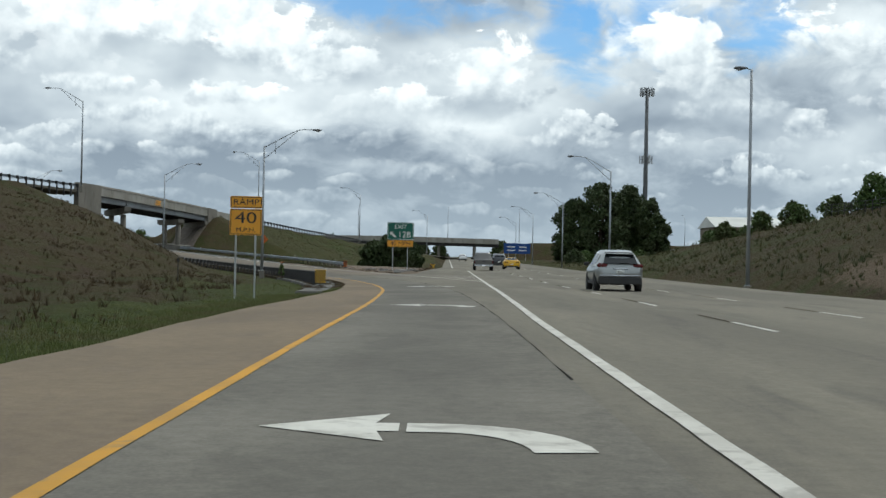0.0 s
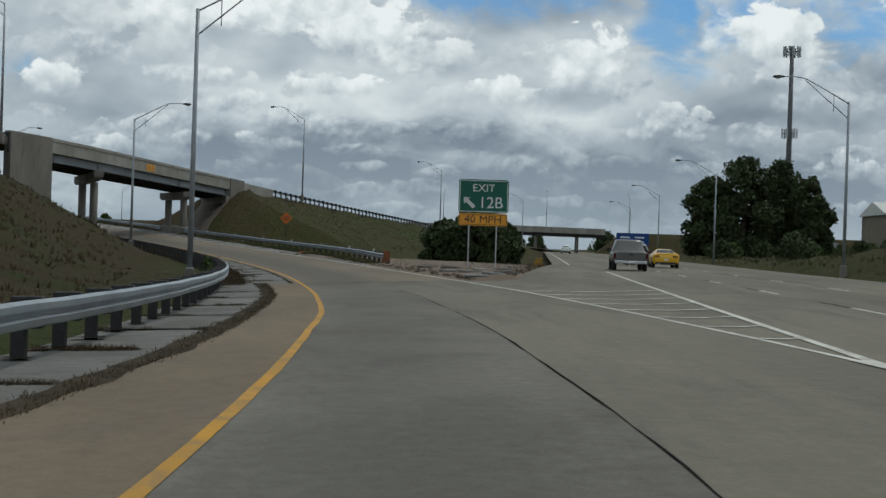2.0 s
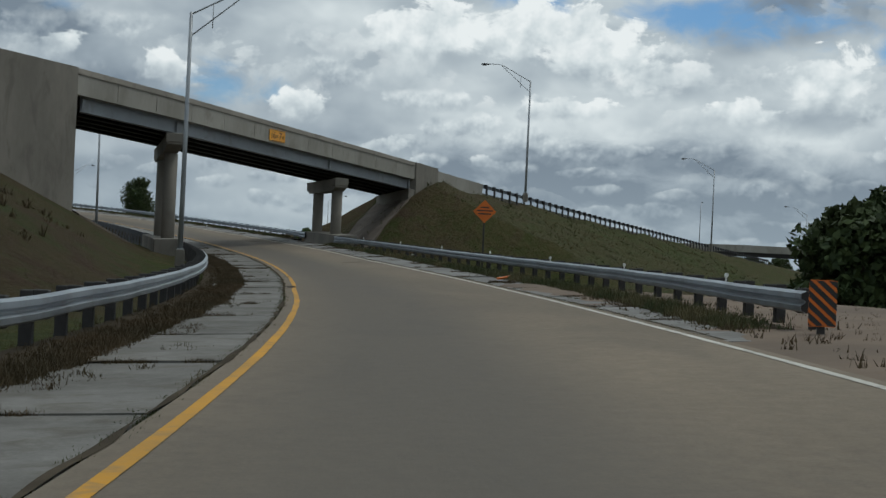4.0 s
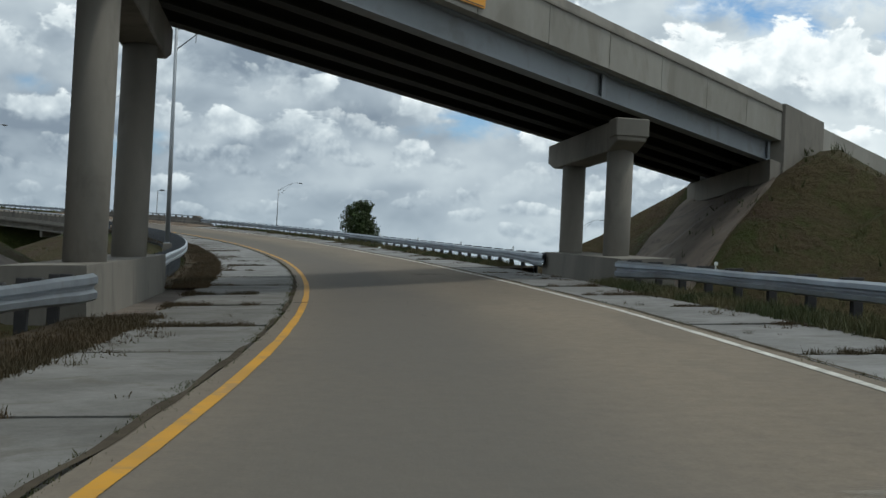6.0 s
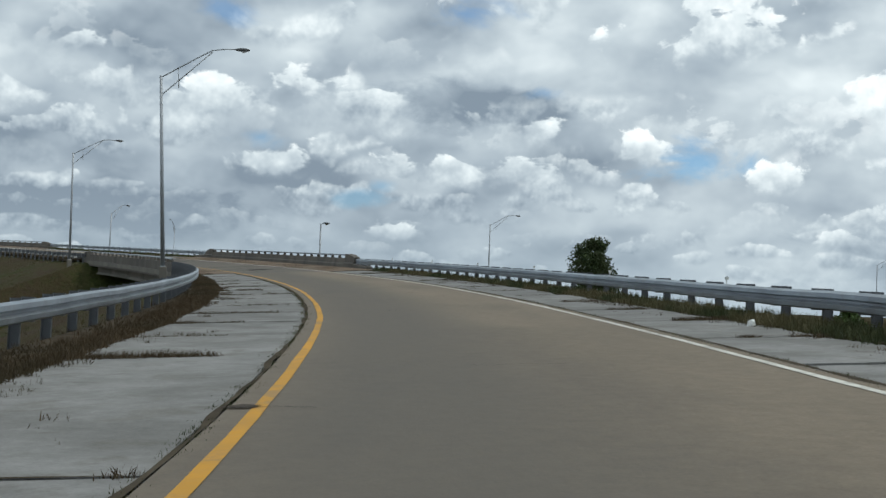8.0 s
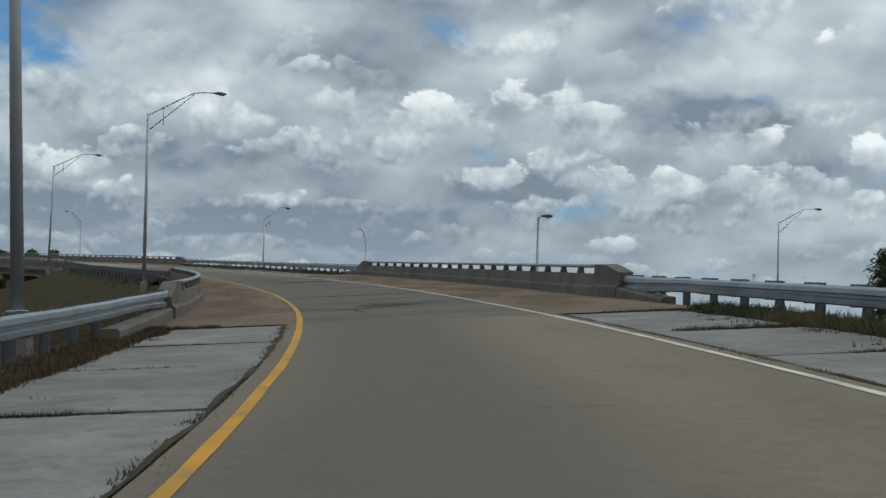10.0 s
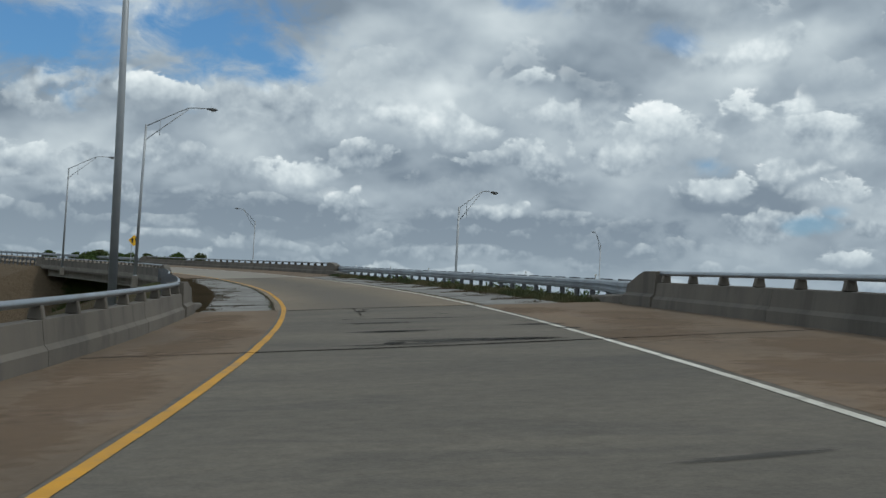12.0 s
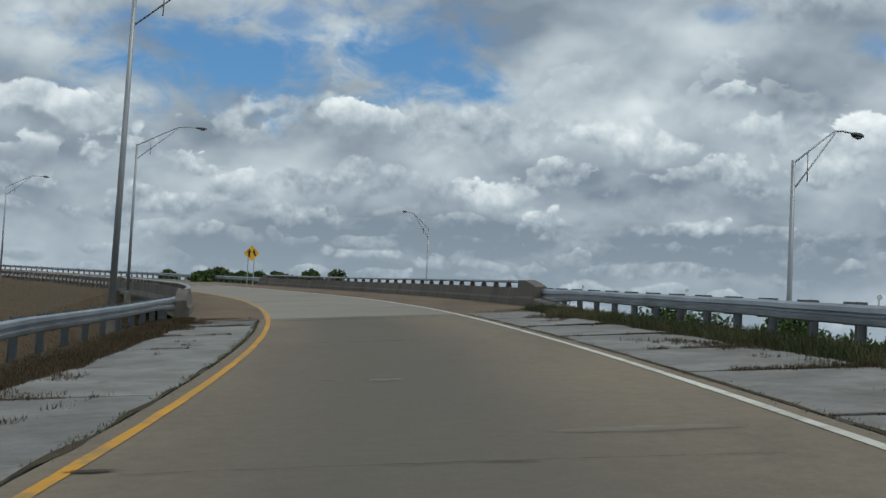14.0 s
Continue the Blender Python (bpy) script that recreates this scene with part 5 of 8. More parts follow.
for i, (s, u, ls, lu) in enumerate(((335.82, 0.06, 0.2, 0.62), (346.6, 0.0, 0.12, 0.14), (337.07, 2.78, 0.14, 0.42), (335.39, 3.1, 0.2, 0.22), (338.33, 2.84, 0.1, 0.2), (345.52, -0.18, 0.24, 0.18), (345.85, -0.02, 0.16, 0.12), (344.74, -0.48, 0.04, 0.06), (342.85, 1.5, 0.07, 0.45))):
    blotch(br2, s, u, ls, lu, M_PATCH, "asphalt_patch", "dark rough asphalt patch", 0.011, seed=21 + i * 1.37)
for s, u, ls, lu, sk in ((299.3, 0.75, 1.5, 1.1, 0.4), (300.88, 0.82, 0.22, 0.6, 0.2), (299.35, 0.85, 0.22, 0.6, 0.2), (297.5, -0.2, 0.35, 0.9, 0.3), (299.3, -1.75, 0.28, 1.0, 0.8), (298.0, -1.5, 0.25, 1.3, 0.6), (297.2, -2.2, 0.2, 1.0, 0.3), (302.7, -0.1, 0.16, 1.4, 0.5), (304.3, 1.2, 0.3, 0.9, 0.2),
                         (308.9, 0.6, 0.3, 3.2, 1.0), (320.7, 1.9, 0.12, 0.6, 0.2), (332.8, 1.1, 0.55, 1.5, -0.2), (332.75, 1.2, 0.4, 1.3, -0.1), (332.8, 1.7, 0.35, 0.9, -0.1), (332.2, 0.1, 0.3, 1.1, 0.1), (335.9, 0.1, 0.4, 1.0, 0.0), (341.0, 0.85, 0.35, 1.3, -0.3), (339.2, 0.0, 0.35, 0.9, 0.0), (337.0, 2.8, 0.35, 0.7, 0.0)):
    smear(br2, s, u, ls, lu, M_SMEAR, "stain", "grey smear of old patching", skew=sk)
for k in range(14):
    smear(br2, 297 + k * 3.6, 4.6 + 0.8 * math.sin(k * 2.3), 2.6, 1.1, M_RUST, "dust_film", "reddish dust drifted over the deck")
    smear(br2, 297 + k * 3.6, -3.2 + 0.4 * math.sin(k * 1.9), 2.6, 0.8, M_RUST, "dust_film", "reddish dust drifted over the deck")
# a wandering crack near the first joint
def wander(root, pts, w, name, label, amp=0.06):
    verts, faces = [], []
    path = []
    for (s0, u0), (s1, u1) in zip(pts, pts[1:]):
        n = max(3, int(math.hypot(s1 - s0, u1 - u0) / 0.08))
        path += [(s0 + (s1 - s0) * i / n, u0 + (u1 - u0) * i / n) for i in range(n)]
    path.append(pts[-1])
    for i, (s, u) in enumerate(path):
        a, b = path[max(i - 1, 0)], path[min(i + 1, len(path) - 1)]
        ds, du = b[0] - a[0], b[1] - a[1]
        q = math.hypot(ds, du) or 1
        j = amp * (noise.noise((s * 2.3, u * 2.3, 1.0)) + 0.6 * noise.noise((s * 7, u * 7, 2.0)))
        hw = w / 2 * (0.35 + 1.1 * abs(noise.noise((s * 3.1, u * 3.1, 4.0))))
        for k in (-hw, hw):
            verts.append(at(s - du / q * (j + k), u + ds / q * (j + k), 0.010))
    for i in range(len(path) - 1):
        faces.append((2 * i, 2 * i + 1, 2 * i + 3, 2 * i + 2))
    return solid(name, verts, faces, M_TAR, root, label)


wander(br2, ((296.3, -1.3), (296.5, -0.93), (296.76, -0.47), (296.83, -0.2), (297.06, -0.08), (297.31, 0.19), (297.49, 0.36), (297.28, 0.48)), 0.05, "crack", "ragged dark crack", 0.05)
wander(br2, ((297.28, 0.48), (298.1, 1.87), (298.66, 2.88), (299.2, 4.2)), 0.022, "crack", "thin dark crack", 0.04)
wander(br2, ((295.6, -0.17), (296.23, -0.19), (296.83, -0.2)), 0.035, "crack", "ragged dark crack", 0.04)
wander(br2, ((291.8, 0.02), (294.0, -0.05), (296.4, -0.14)), 0.02, "crack", "fine dark crack", 0.05)
wander(br2, ((342.8, -0.22), (343.23, -0.24), (344.72, -0.2), (345.77, -0.25), (347.6, -0.24)), 0.03, "crack", "fine dark crack", 0.04)
wander(br2, ((307.9, 0.8), (308.41, 1.32), (308.4, 1.56)), 0.03, "crack", "ragged dark crack")
wander(br2, ((308.59, 1.82), (308.63, 2.08)), 0.03, "crack", "ragged dark crack")
wander(br2, ((302.2, -1.23), (302.7, 0.0), (303.16, 1.03)), 0.02, "crack", "thin dark crack")
wander(br2, ((333.5, -0.15), (333.3, 1.0), (333.1, 2.4)), 0.02, "crack", "thin dark crack")
wander(br2, ((336.7, -0.3), (336.75, 0.5)), 0.03, "crack", "thin dark crack")
for i in range(16):
    s = rng.uniform(108, 286)
    u = rng.uniform(-0.6, 1.6)
    wander(ramp_road, ((s, u), (s + rng.uniform(-0.1, 0.1), u + rng.uniform(0.5, 1.6))), 0.012, "hairline_crack", "thin transverse crack", 0.03)
wander(ramp_road, ((352.55, -1.52), (352.08, -0.85)), 0.015, "hairline_crack", "thin transverse crack", 0.03)
wander(ramp_road, ((350.9, 1.6), (350.76, 1.99), (350.25, 2.65)), 0.02, "hairline_crack", "thin transverse crack", 0.03)

for s, u, ls, lu, mat, label in ((148.3, -1.72, 0.9, 0.16, M_GRIT, "dark grit washed over the edge line"), (156.2, -1.62, 0.25, 0.2, M_GRIT, "dark grit washed over the edge line"), (164, -1.62, 0.2, 0.18, M_GRIT, "dark grit washed over the edge line"),
                                 (226.7, -1.3, 0.2, 0.18, M_GRIT, "dark crumbling patch at the edge line"), (362.2, -2.1, 0.14, 0.3, M_GRIT, "dark crumbling patch at the edge line"), (369.4, -1.9, 0.1, 0.2, M_GRIT, "dark crumbling patch at the edge line"), (190.0, -1.4, 0.12, 0.25, M_GRIT, "dark crumbling patch at the edge line"),
                                 (370.6, 1.9, 0.22, 0.8, M_SCUFF, "pale scuff on the lane"), (375.9, 0.0, 0.25, 0.25, M_SCUFF, "pale scuff on the lane"), (205, 2.6, 0.3, 0.7, M_SCUFF, "pale scuff on the lane"), (171.5, 2.4, 0.3, 0.6, M_SCUFF, "pale scuff on the lane"), (204.1, -2.2, 0.12, 0.5, M_SCUFF, "pale paint scrap on the shoulder")):
    smear(ramp_road, s, u, ls, lu, mat, "road_stain", label, 0.009)
for s, u0, u1, w in ((384.6, -1.2, 0.85, 0.04), (369.2, -1.7, 2.4, 0.012), (369.2, 0.1, 0.85, 0.02), (393.9, -0.8, -0.4, 0.03), (190.0, -1.4, 1.2, 0.012), (226.6, -1.4, -0.7, 0.02), (379, 1.4, 1.9, 0.02), (376, -0.9, -0.6, 0.02)):
    wander(ramp_road, ((s, u0), (s + 0.05, (u0 + u1) / 2), (s - 0.05, u1)), w, "transverse_crack", "thin dark transverse crack", 0.03)

blotch(ramp_road, 204.1, -2.2, 0.14, 0.42, M_WHITE, "paint_splash", "splash of white paint on the shoulder slab", 0.012, seed=4.4)
# ---- the flyover across the ramp ----
flyover = thing("flyover_bridge", None, "concrete and blue-grey steel flyover crossing the ramp", "bridge", kind="structure")


def fly_prism(name, a0, a1, prof, mat, parent=None, label="", step=4.0, skew=True):
    """A profile of (b, z) swept along the flyover."""
    n = max(2, int((a1 - a0) / step) + 1)
    verts, faces = [], []
    for a in np.linspace(a0, a1, n):
        for b, z in prof:
            aa = a - (SKEW * b if skew else 0)
            p = FO + FD * aa + FN * b
            verts.append((p.x, p.y, Z_FLY(aa) + z))
    w = len(prof)
    for i in range(n - 1):
        for j in range(w):
            q, r = i * w + j, i * w + (j + 1) % w
            faces.append((q, r, r + w, q + w))
    faces += [tuple(range(w))[::-1], tuple(range((n - 1) * w, n * w))]
    return solid(name, verts, faces, mat, parent, label)


# Deck in near-black concrete: the shade beneath it is painted in.
fly_prism("deck", -22.3, 18, [(-6.0, -0.02), (-0.35, -0.02), (-0.35, -0.4), (-6.0, -0.4)], M_UNDER_SHADE, flyover)
for i in range(12):
    a0, a1 = -22.3 + 40.3 * i / 12, -22.3 + 40.3 * (i + 1) / 12
    fly_prism("parapet_panel", a0 + 0.012, a1 - 0.012, [(-0.30, -0.02), (-0.30, 0.62), (0.03, 0.62), (0.03, -0.42), (-0.36, -0.42), (-0.36, -0.02)], M_CONC_LIGHT, flyover)
    fly_prism("parapet_panel", a0 + 0.012, a1 - 0.012, [(-6.03, -0.02), (-6.03, 0.62), (-6.36, 0.62), (-6.36, -0.42), (-6.0, -0.42), (-6.0, -0.02)], M_CONC_LIGHT, flyover)
fly_prism("parapet_cap", -22.3, 18, [(-0.34, 0.623), (-0.34, 0.95), (-0.02, 0.95), (0.07, 0.68), (0.07, 0.623)], M_CONC, flyover, "darker weathered coping band")
fly_prism("parapet_cap", -22.3, 18, [(-5.99, 0.623), (-5.99, 0.95), (-6.35, 0.95), (-6.4, 0.623)], M_CONC, flyover, "darker weathered coping band")
# Only the outer girder keeps its paint colour; inner ones are painted shade-dark.
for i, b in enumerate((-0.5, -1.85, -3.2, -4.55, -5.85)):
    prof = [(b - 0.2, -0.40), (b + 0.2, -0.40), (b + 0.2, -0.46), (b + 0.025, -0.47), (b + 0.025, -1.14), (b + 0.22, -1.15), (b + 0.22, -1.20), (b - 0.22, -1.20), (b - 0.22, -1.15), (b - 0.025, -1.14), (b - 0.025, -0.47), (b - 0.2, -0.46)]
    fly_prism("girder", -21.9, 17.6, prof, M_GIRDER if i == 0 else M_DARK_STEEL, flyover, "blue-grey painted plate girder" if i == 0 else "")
for a in (-13.4, 4.6, -21.6, 17.4):
    fly_prism("stiffener", a - 0.12, a + 0.12, [(-0.54, -0.47), (-0.34, -0.47), (-0.34, -1.14), (-0.54, -1.14)], M_GIRDER, flyover, step=0.3)
# end pilasters and wing walls
fly_prism("pilaster", -29.0, -22.32, [(-0.5, 0.95), (0.14, 0.95), (0.14, -8.6), (-0.5, -8.6)], M_CONC, flyover, "tall weathered concrete pilaster", skew=False)
fly_prism("pilaster", 18.02, 22.2, [(-0.5, 0.95), (0.14, 0.95), (0.14, -3.2), (-0.5, -3.2)], M_CONC, flyover, "weathered concrete pilaster", skew=False)
fly_prism("wing_parapet", 22.22, 32, [(-0.45, 0.75), (0.06, 0.75), (0.06, -1.2), (-0.45, -1.2)], M_CONC_LIGHT, flyover, skew=False)
# Abutment recess darkened by colour to stand for occlusion below the deck.
fly_prism("abutment", 18.0, 19.2, [(-6.3, -0.43), (-0.1, -0.43), (-0.1, -3.4), (-6.3, -3.4)], M_UNDER_SHADE, flyover, "concrete abutment wall coloured dark for the shade under the deck")
fly_prism("bearing_seat", 17.0, 18.2, [(-6.4, -1.24), (0.05, -1.24), (0.05, -2.1), (-6.4, -2.1)], M_CONC, flyover)
fly_prism("abutment", -23.4, -22.35, [(-6.3, -0.43), (-0.55, -0.43), (-0.55, -6.5), (-6.3, -6.5)], M_CONC, flyover)
# paved slopes under the ends
def paved_slope(a_top, d, label):
    verts, faces = [], []
    n, w = 10, 8
    for i in range(n):
        e = 0.7 + i * 1.15
        for j in range(w):
            b = 0.2 - 6.8 * j / (w - 1)
            a = a_top - d * e - SKEW * b
            p = FO + FD * a + FN * b
            verts.append((p.x, p.y, ground_at(p.x, p.y) + 0.10))
    for i in range(n - 1):
        for j in range(w - 1):
            q = i * w + j
            faces.append((q, q + 1, q + w + 1, q + w))
    rim = [j for j in range(w)] + [i * w + w - 1 for i in range(1, n)] + [(n - 1) * w + j for j in range(w - 2, -1, -1)] + [i * w for i in range(n - 2, 0, -1)]
    base = len(verts)
    verts += [(verts[q][0], verts[q][1], verts[q][2] - 1.2) for q in rim]
    for i in range(len(rim)):
        k = (i + 1) % len(rim)
        faces.append((rim[i], rim[k], base + k, base + i))
    solid("slope_paving", verts, faces, M_PAVING, flyover, label)


M_PAVING = material("grimy_slope_paving", (0.17, 0.14, 0.11), (0.11, 0.09, 0.075), 0.95, grain=4, patch=0.5, bump=0.35, dirt=(0.05, 0.043, 0.036), dirt_amount=0.5)
paved_slope(18.0, 1, "grimy concrete slope paving under the end span")
paved_slope(-22.3, -1, "grimy concrete slope paving under the end span")


def pier(s0, s1, u, top, cols):
    root = thing("bridge_pier", None, "weathered two-column concrete pier under the flyover", "bridge pier", "flyover piers", "structure")
    mid = (s0 + s1) / 2
    L = (s1 - s0) / 2
    m = Matrix.Translation((*at(mid, u)[:2], 0)) @ Matrix.Rotation(heading(mid), 4, "Z")
    bm = bmesh.new()
    hw = 0.44
    zt0, zt1 = top[2], top[3]
    prof = [(-L, zt0), (-L, zt0 - 0.62), (-L + 0.9, zt0 - 0.86), (L - 0.9, zt1 - 0.86), (L, zt1 - 0.62), (L, zt1)]
    a = [bm.verts.new((-hw, y, z)) for y, z in prof]
    b = [bm.verts.new((hw, y, z)) for y, z in prof]
    bm.faces.new(a)
    bm.faces.new(b[::-1])
    for i in range(6):
        bm.faces.new((a[i], b[i], b[(i + 1) % 6], a[(i + 1) % 6]))
    bmesh.ops.bevel(bm, geom=list(bm.edges), offset=0.03, segments=1, affect="EDGES")
    bmesh.ops.transform(bm, matrix=m, verts=bm.verts)
    part("pier_cap", bm, M_CONC, root)
    bm = bmesh.new()
    box(bm, -0.49, 0.49, -L - 0.06, -L + 0.75, zt0 - 0.5, zt0 + 0.02, 0.03, m)
    part("bearing_block", bm, M_CONC, root, "protruding block at the cap's end")
    for y in cols:
        p = m @ Vector((0, y, 0))
        bm = bmesh.new()
        tube(bm, [(p.x, p.y, at(mid, u)[2] - 1.2), (p.x, p.y, min(zt0, zt1) - 0.75)], [0.385, 0.385], 24)
        part("column", bm, M_CONC, root, smooth=True)
    return root


pier(187.5, 197.1, -5.24, (-14, -6, 7.0, 6.72), (-2.9, 2.6))
pier(201.5, 210.1, 7.75, (4, 12, 5.92, 5.95), (-3.2, 2.25))
# crash walls round the columns
def crash_wall(s0, s1, u0, u1, h, label, side):
    root = tagged(sweep("crash_wall", s0, s1, [(u0, -0.4), (u0 + (0.06 if side > 0 else 0.0), h), (u1 - (0.06 if side < 0 else 0), h), (u1, -0.4)], M_CONC, None, 1.5), label, "barrier wall", "crash walls", "structure")


crash_wall(186.6, 197.5, -6.1, -4.62, 0.78, "low weathered concrete crash wall round pier columns", -1)
crash_wall(199.4, 208.6, 6.95, 8.5, 0.60, "low weathered concrete crash wall round pier columns", 1)

fly_road = thing("flyover_road", None, "flyover carriageway on its grassy embankment", "road", kind="structure")
fly_prism("carriageway", -300, -22.4, [(-6.7, 0.0), (-0.12, 0.0), (-0.12, -0.3), (-6.7, -0.3)], M_MAIN, fly_road, skew=False)
fly_prism("carriageway", 18.1, 300, [(-6.7, 0.0), (-0.12, 0.0), (-0.12, -0.3), (-6.7, -0.3)], M_MAIN, fly_road, skew=False)


def fly_rail(a0, a1, b, label):
    root = thing("guardrail", None, label, "guardrail", "guard rails")
    prof = [(b + d, h) for d, h in w_profile(-1)]
    fly_prism("rail", a0, a1, prof, M_GALV, root, "dull galvanised W-beam", 3.0, False)
    a = a0 + 0.4
    while a < a1:
        p = new("post", ME_POST)
        p.matrix_world = Matrix.Translation(fly(a, b + 0.25)) @ Matrix.Rotation(math.atan2(-FD.x, FD.y), 4, "Z")
        p.parent = root
        q = new("blockout", ME_BLOCK)
        q.matrix_world = Matrix.Translation(fly(a, b + 0.10)) @ Matrix.Rotation(math.atan2(-FD.x, FD.y), 4, "Z")
        q.parent = root
        a += 1.905


fly_rail(32, 175, 0.05, "guardrail along the top of the grassy flyover bank")
fly_rail(-110, -29, 0.05, "guardrail along the top of the dry grass hill")

# ---- street lamps ----
def lamp_parts(root, height=10.2, reach=4.0, rise=1.5, truss=True):
    bm = bmesh.new()
    tube(bm, [(0, 0, 0.03), (0, 0, height * 0.5), (0, 0, height)], [0.115, 0.095, 0.07], 12)
    part("pole", bm, M_POLE, root, "tapered grey pole", True)
    bm = bmesh.new()
    box(bm, -0.2, 0.2, -0.2, 0.2, -0.8, 0.0, 0.02)
    part("footing", bm, M_CONC, root)
    bm = bmesh.new()
    box(bm, -0.15, 0.15, -0.15, 0.15, 0.0, 0.04, 0.01)
    part("base_plate", bm, M_POLE, root)
    bm = bmesh.new()
    top = height + rise
    if truss:
        tube(bm, [(0, 0, height - 0.1), (reach * 0.45, 0, height + rise * 0.62), (reach * 0.68, 0, top - 0.08), (reach * 0.82, 0, top), (reach, 0, top + 0.02)], [0.035] * 5, 8)
        part("upper_arm", bm, M_POLE, root, smooth=True)
        bm = bmesh.new()
        tube(bm, [(0, 0, height - 1.05), (reach * 0.68, 0, top - 0.17)], [0.03, 0.03], 8)
        part("lower_arm", bm, M_POLE, root, smooth=True)
        bm = bmesh.new()
        tube(bm, [(reach * 0.23, 0, height - 0.62), (reach * 0.23, 0, height + rise * 0.30)], [0.02, 0.02], 6)
        part("strut", bm, M_POLE, root, smooth=True)
    else:
        tube(bm, [(0, 0, height - 0.05), (reach, 0, top)], [0.03, 0.03], 8)
        part("upper_arm", bm, M_POLE, root, smooth=True)
    bm = bmesh.new()
    rings = []
    for x, hw, zt, zb in ((0.0, 0.06, 0.05, -0.03), (0.15, 0.12, 0.09, -0.06), (0.4, 0.17, 0.11, -0.07), (0.65, 0.14, 0.08, -0.06), (0.76, 0.05, 0.02, -0.03)):
        rings.append([bm.verts.new((reach + x - 0.05, y * hw, top + z)) for y, z in ((-1, zb), (-0.9, zt * 0.6), (0, zt), (0.9, zt * 0.6), (1, zb))])
    for r, q in zip(rings, rings[1:]):
        for k in range(5):
            bm.faces.new((r[k], r[(k + 1) % 5], q[(k + 1) % 5], q[k]))
    bm.faces.new(rings[0])
    bm.faces.new(rings[-1][::-1])
    head = part("lamp_head", bm, M_LAMP, root, "dark cobra lamp head", True)
    bm = bmesh.new()
    bmesh.ops.create_uvsphere(bm, u_segments=12, v_segments=6, radius=0.13)
    bmesh.ops.transform(bm, matrix=Matrix.Translation((reach + 0.4, 0, top - 0.07)) @ Matrix.Diagonal((1.5, 1, 0.6, 1)), verts=bm.verts)
    part("lens", bm, M_LENS, head, "cloudy glass lens", True)


def lamp(m, label, **kw):
    root = thing("street_lamp", None, label, "street lamp", "street lamps")
    lamp_parts(root, **kw)
    root.matrix_world = m
    return root


L0 = lamp(Matrix.Translation(at(108, -5.6, 0.0)) @ Matrix.Rotation(heading(108), 4, "Z"), "tall grey street lamp with truss arm on the grass verge")
L0.matrix_world = Matrix.Translation((*at(108, -5.6)[:2], -0.35)) @ Matrix.Rotation(heading(108), 4, "Z")
for s, u, z, lean in ((168.7, -5.4, 0.45, 0.0), (228.6, -5.87, 2.2, -0.6), (287.1, -5.95, 4.75, -3.3), (346.4, -6.3, 6.75, -1.1), (403.1, -6.9, 9.2, 0.5), (453.0, -6.2, 10.9, 0.0), (520, -6.8, 13.4, 0.0)):
    copy_thing(L0, Matrix.Translation((*at(s, u)[:2], z)) @ Matrix.Rotation(heading(s) + 0.02 * math.sin(s), 4, "Z") @ Matrix.Rotation(radians(lean), 4, "Y"))


def place_lamp(x, y, z, yaw, k=1.0):
    copy_thing(L0, Matrix.Translation((x, y, z)) @ Matrix.Rotation(radians(yaw), 4, "Z"))


place_lamp(-33.3, 225.9, 6.95, 178)
place_lamp(-20.0, 292.2, 4.5, 170)
place_lamp(-44.2, 155.0, 8.7, 178)
place_lamp(-70.5, 62.0, 8.4, 178)
place_lamp(17.3, 138, 0.4, 180)
place_lamp(18.2, 205, -0.2, 180)
place_lamp(17.9, 272, 0.2, 180)
place_lamp(18.2, 345, 0.2, 180)
place_lamp(-6.0, 372, 2.5, 160)
place_lamp(-200.9, 325.6, 5.4, 108)
place_lamp(-155.0, 353.7, 5.6, 60)
for x, y, top, yaw in ((-257.4, 389.4, 20.5, -55), (-299.3, 357.9, 22.6, -65)):
    g = ground_at(x, y)
    lamp(Matrix.Translation((x, y, g)) @ Matrix.Rotation(radians(yaw), 4, "Z"), "very tall pale street lamp on lower ground", height=top - 1.5 - g)
place_lamp(-122.0, 420.0, 4.0, 30)
for x, y, z in ((16.9, 72.6, -0.2),):
    lamp(Matrix.Translation((x, y, z)) @ Matrix.Rotation(math.pi, 4, "Z"), "tall grey lamp post with one short-armed lamp", height=12.2, reach=0.3, rise=0.05, truss=False)
s2 = lamp(Matrix.Translation((-137.7, 298.4, 1.0)) @ Matrix.Rotation(radians(10), 4, "Z"), "plain lamp post with one lamp behind the parapet", height=10.2, reach=0.25, rise=0.05, truss=False)

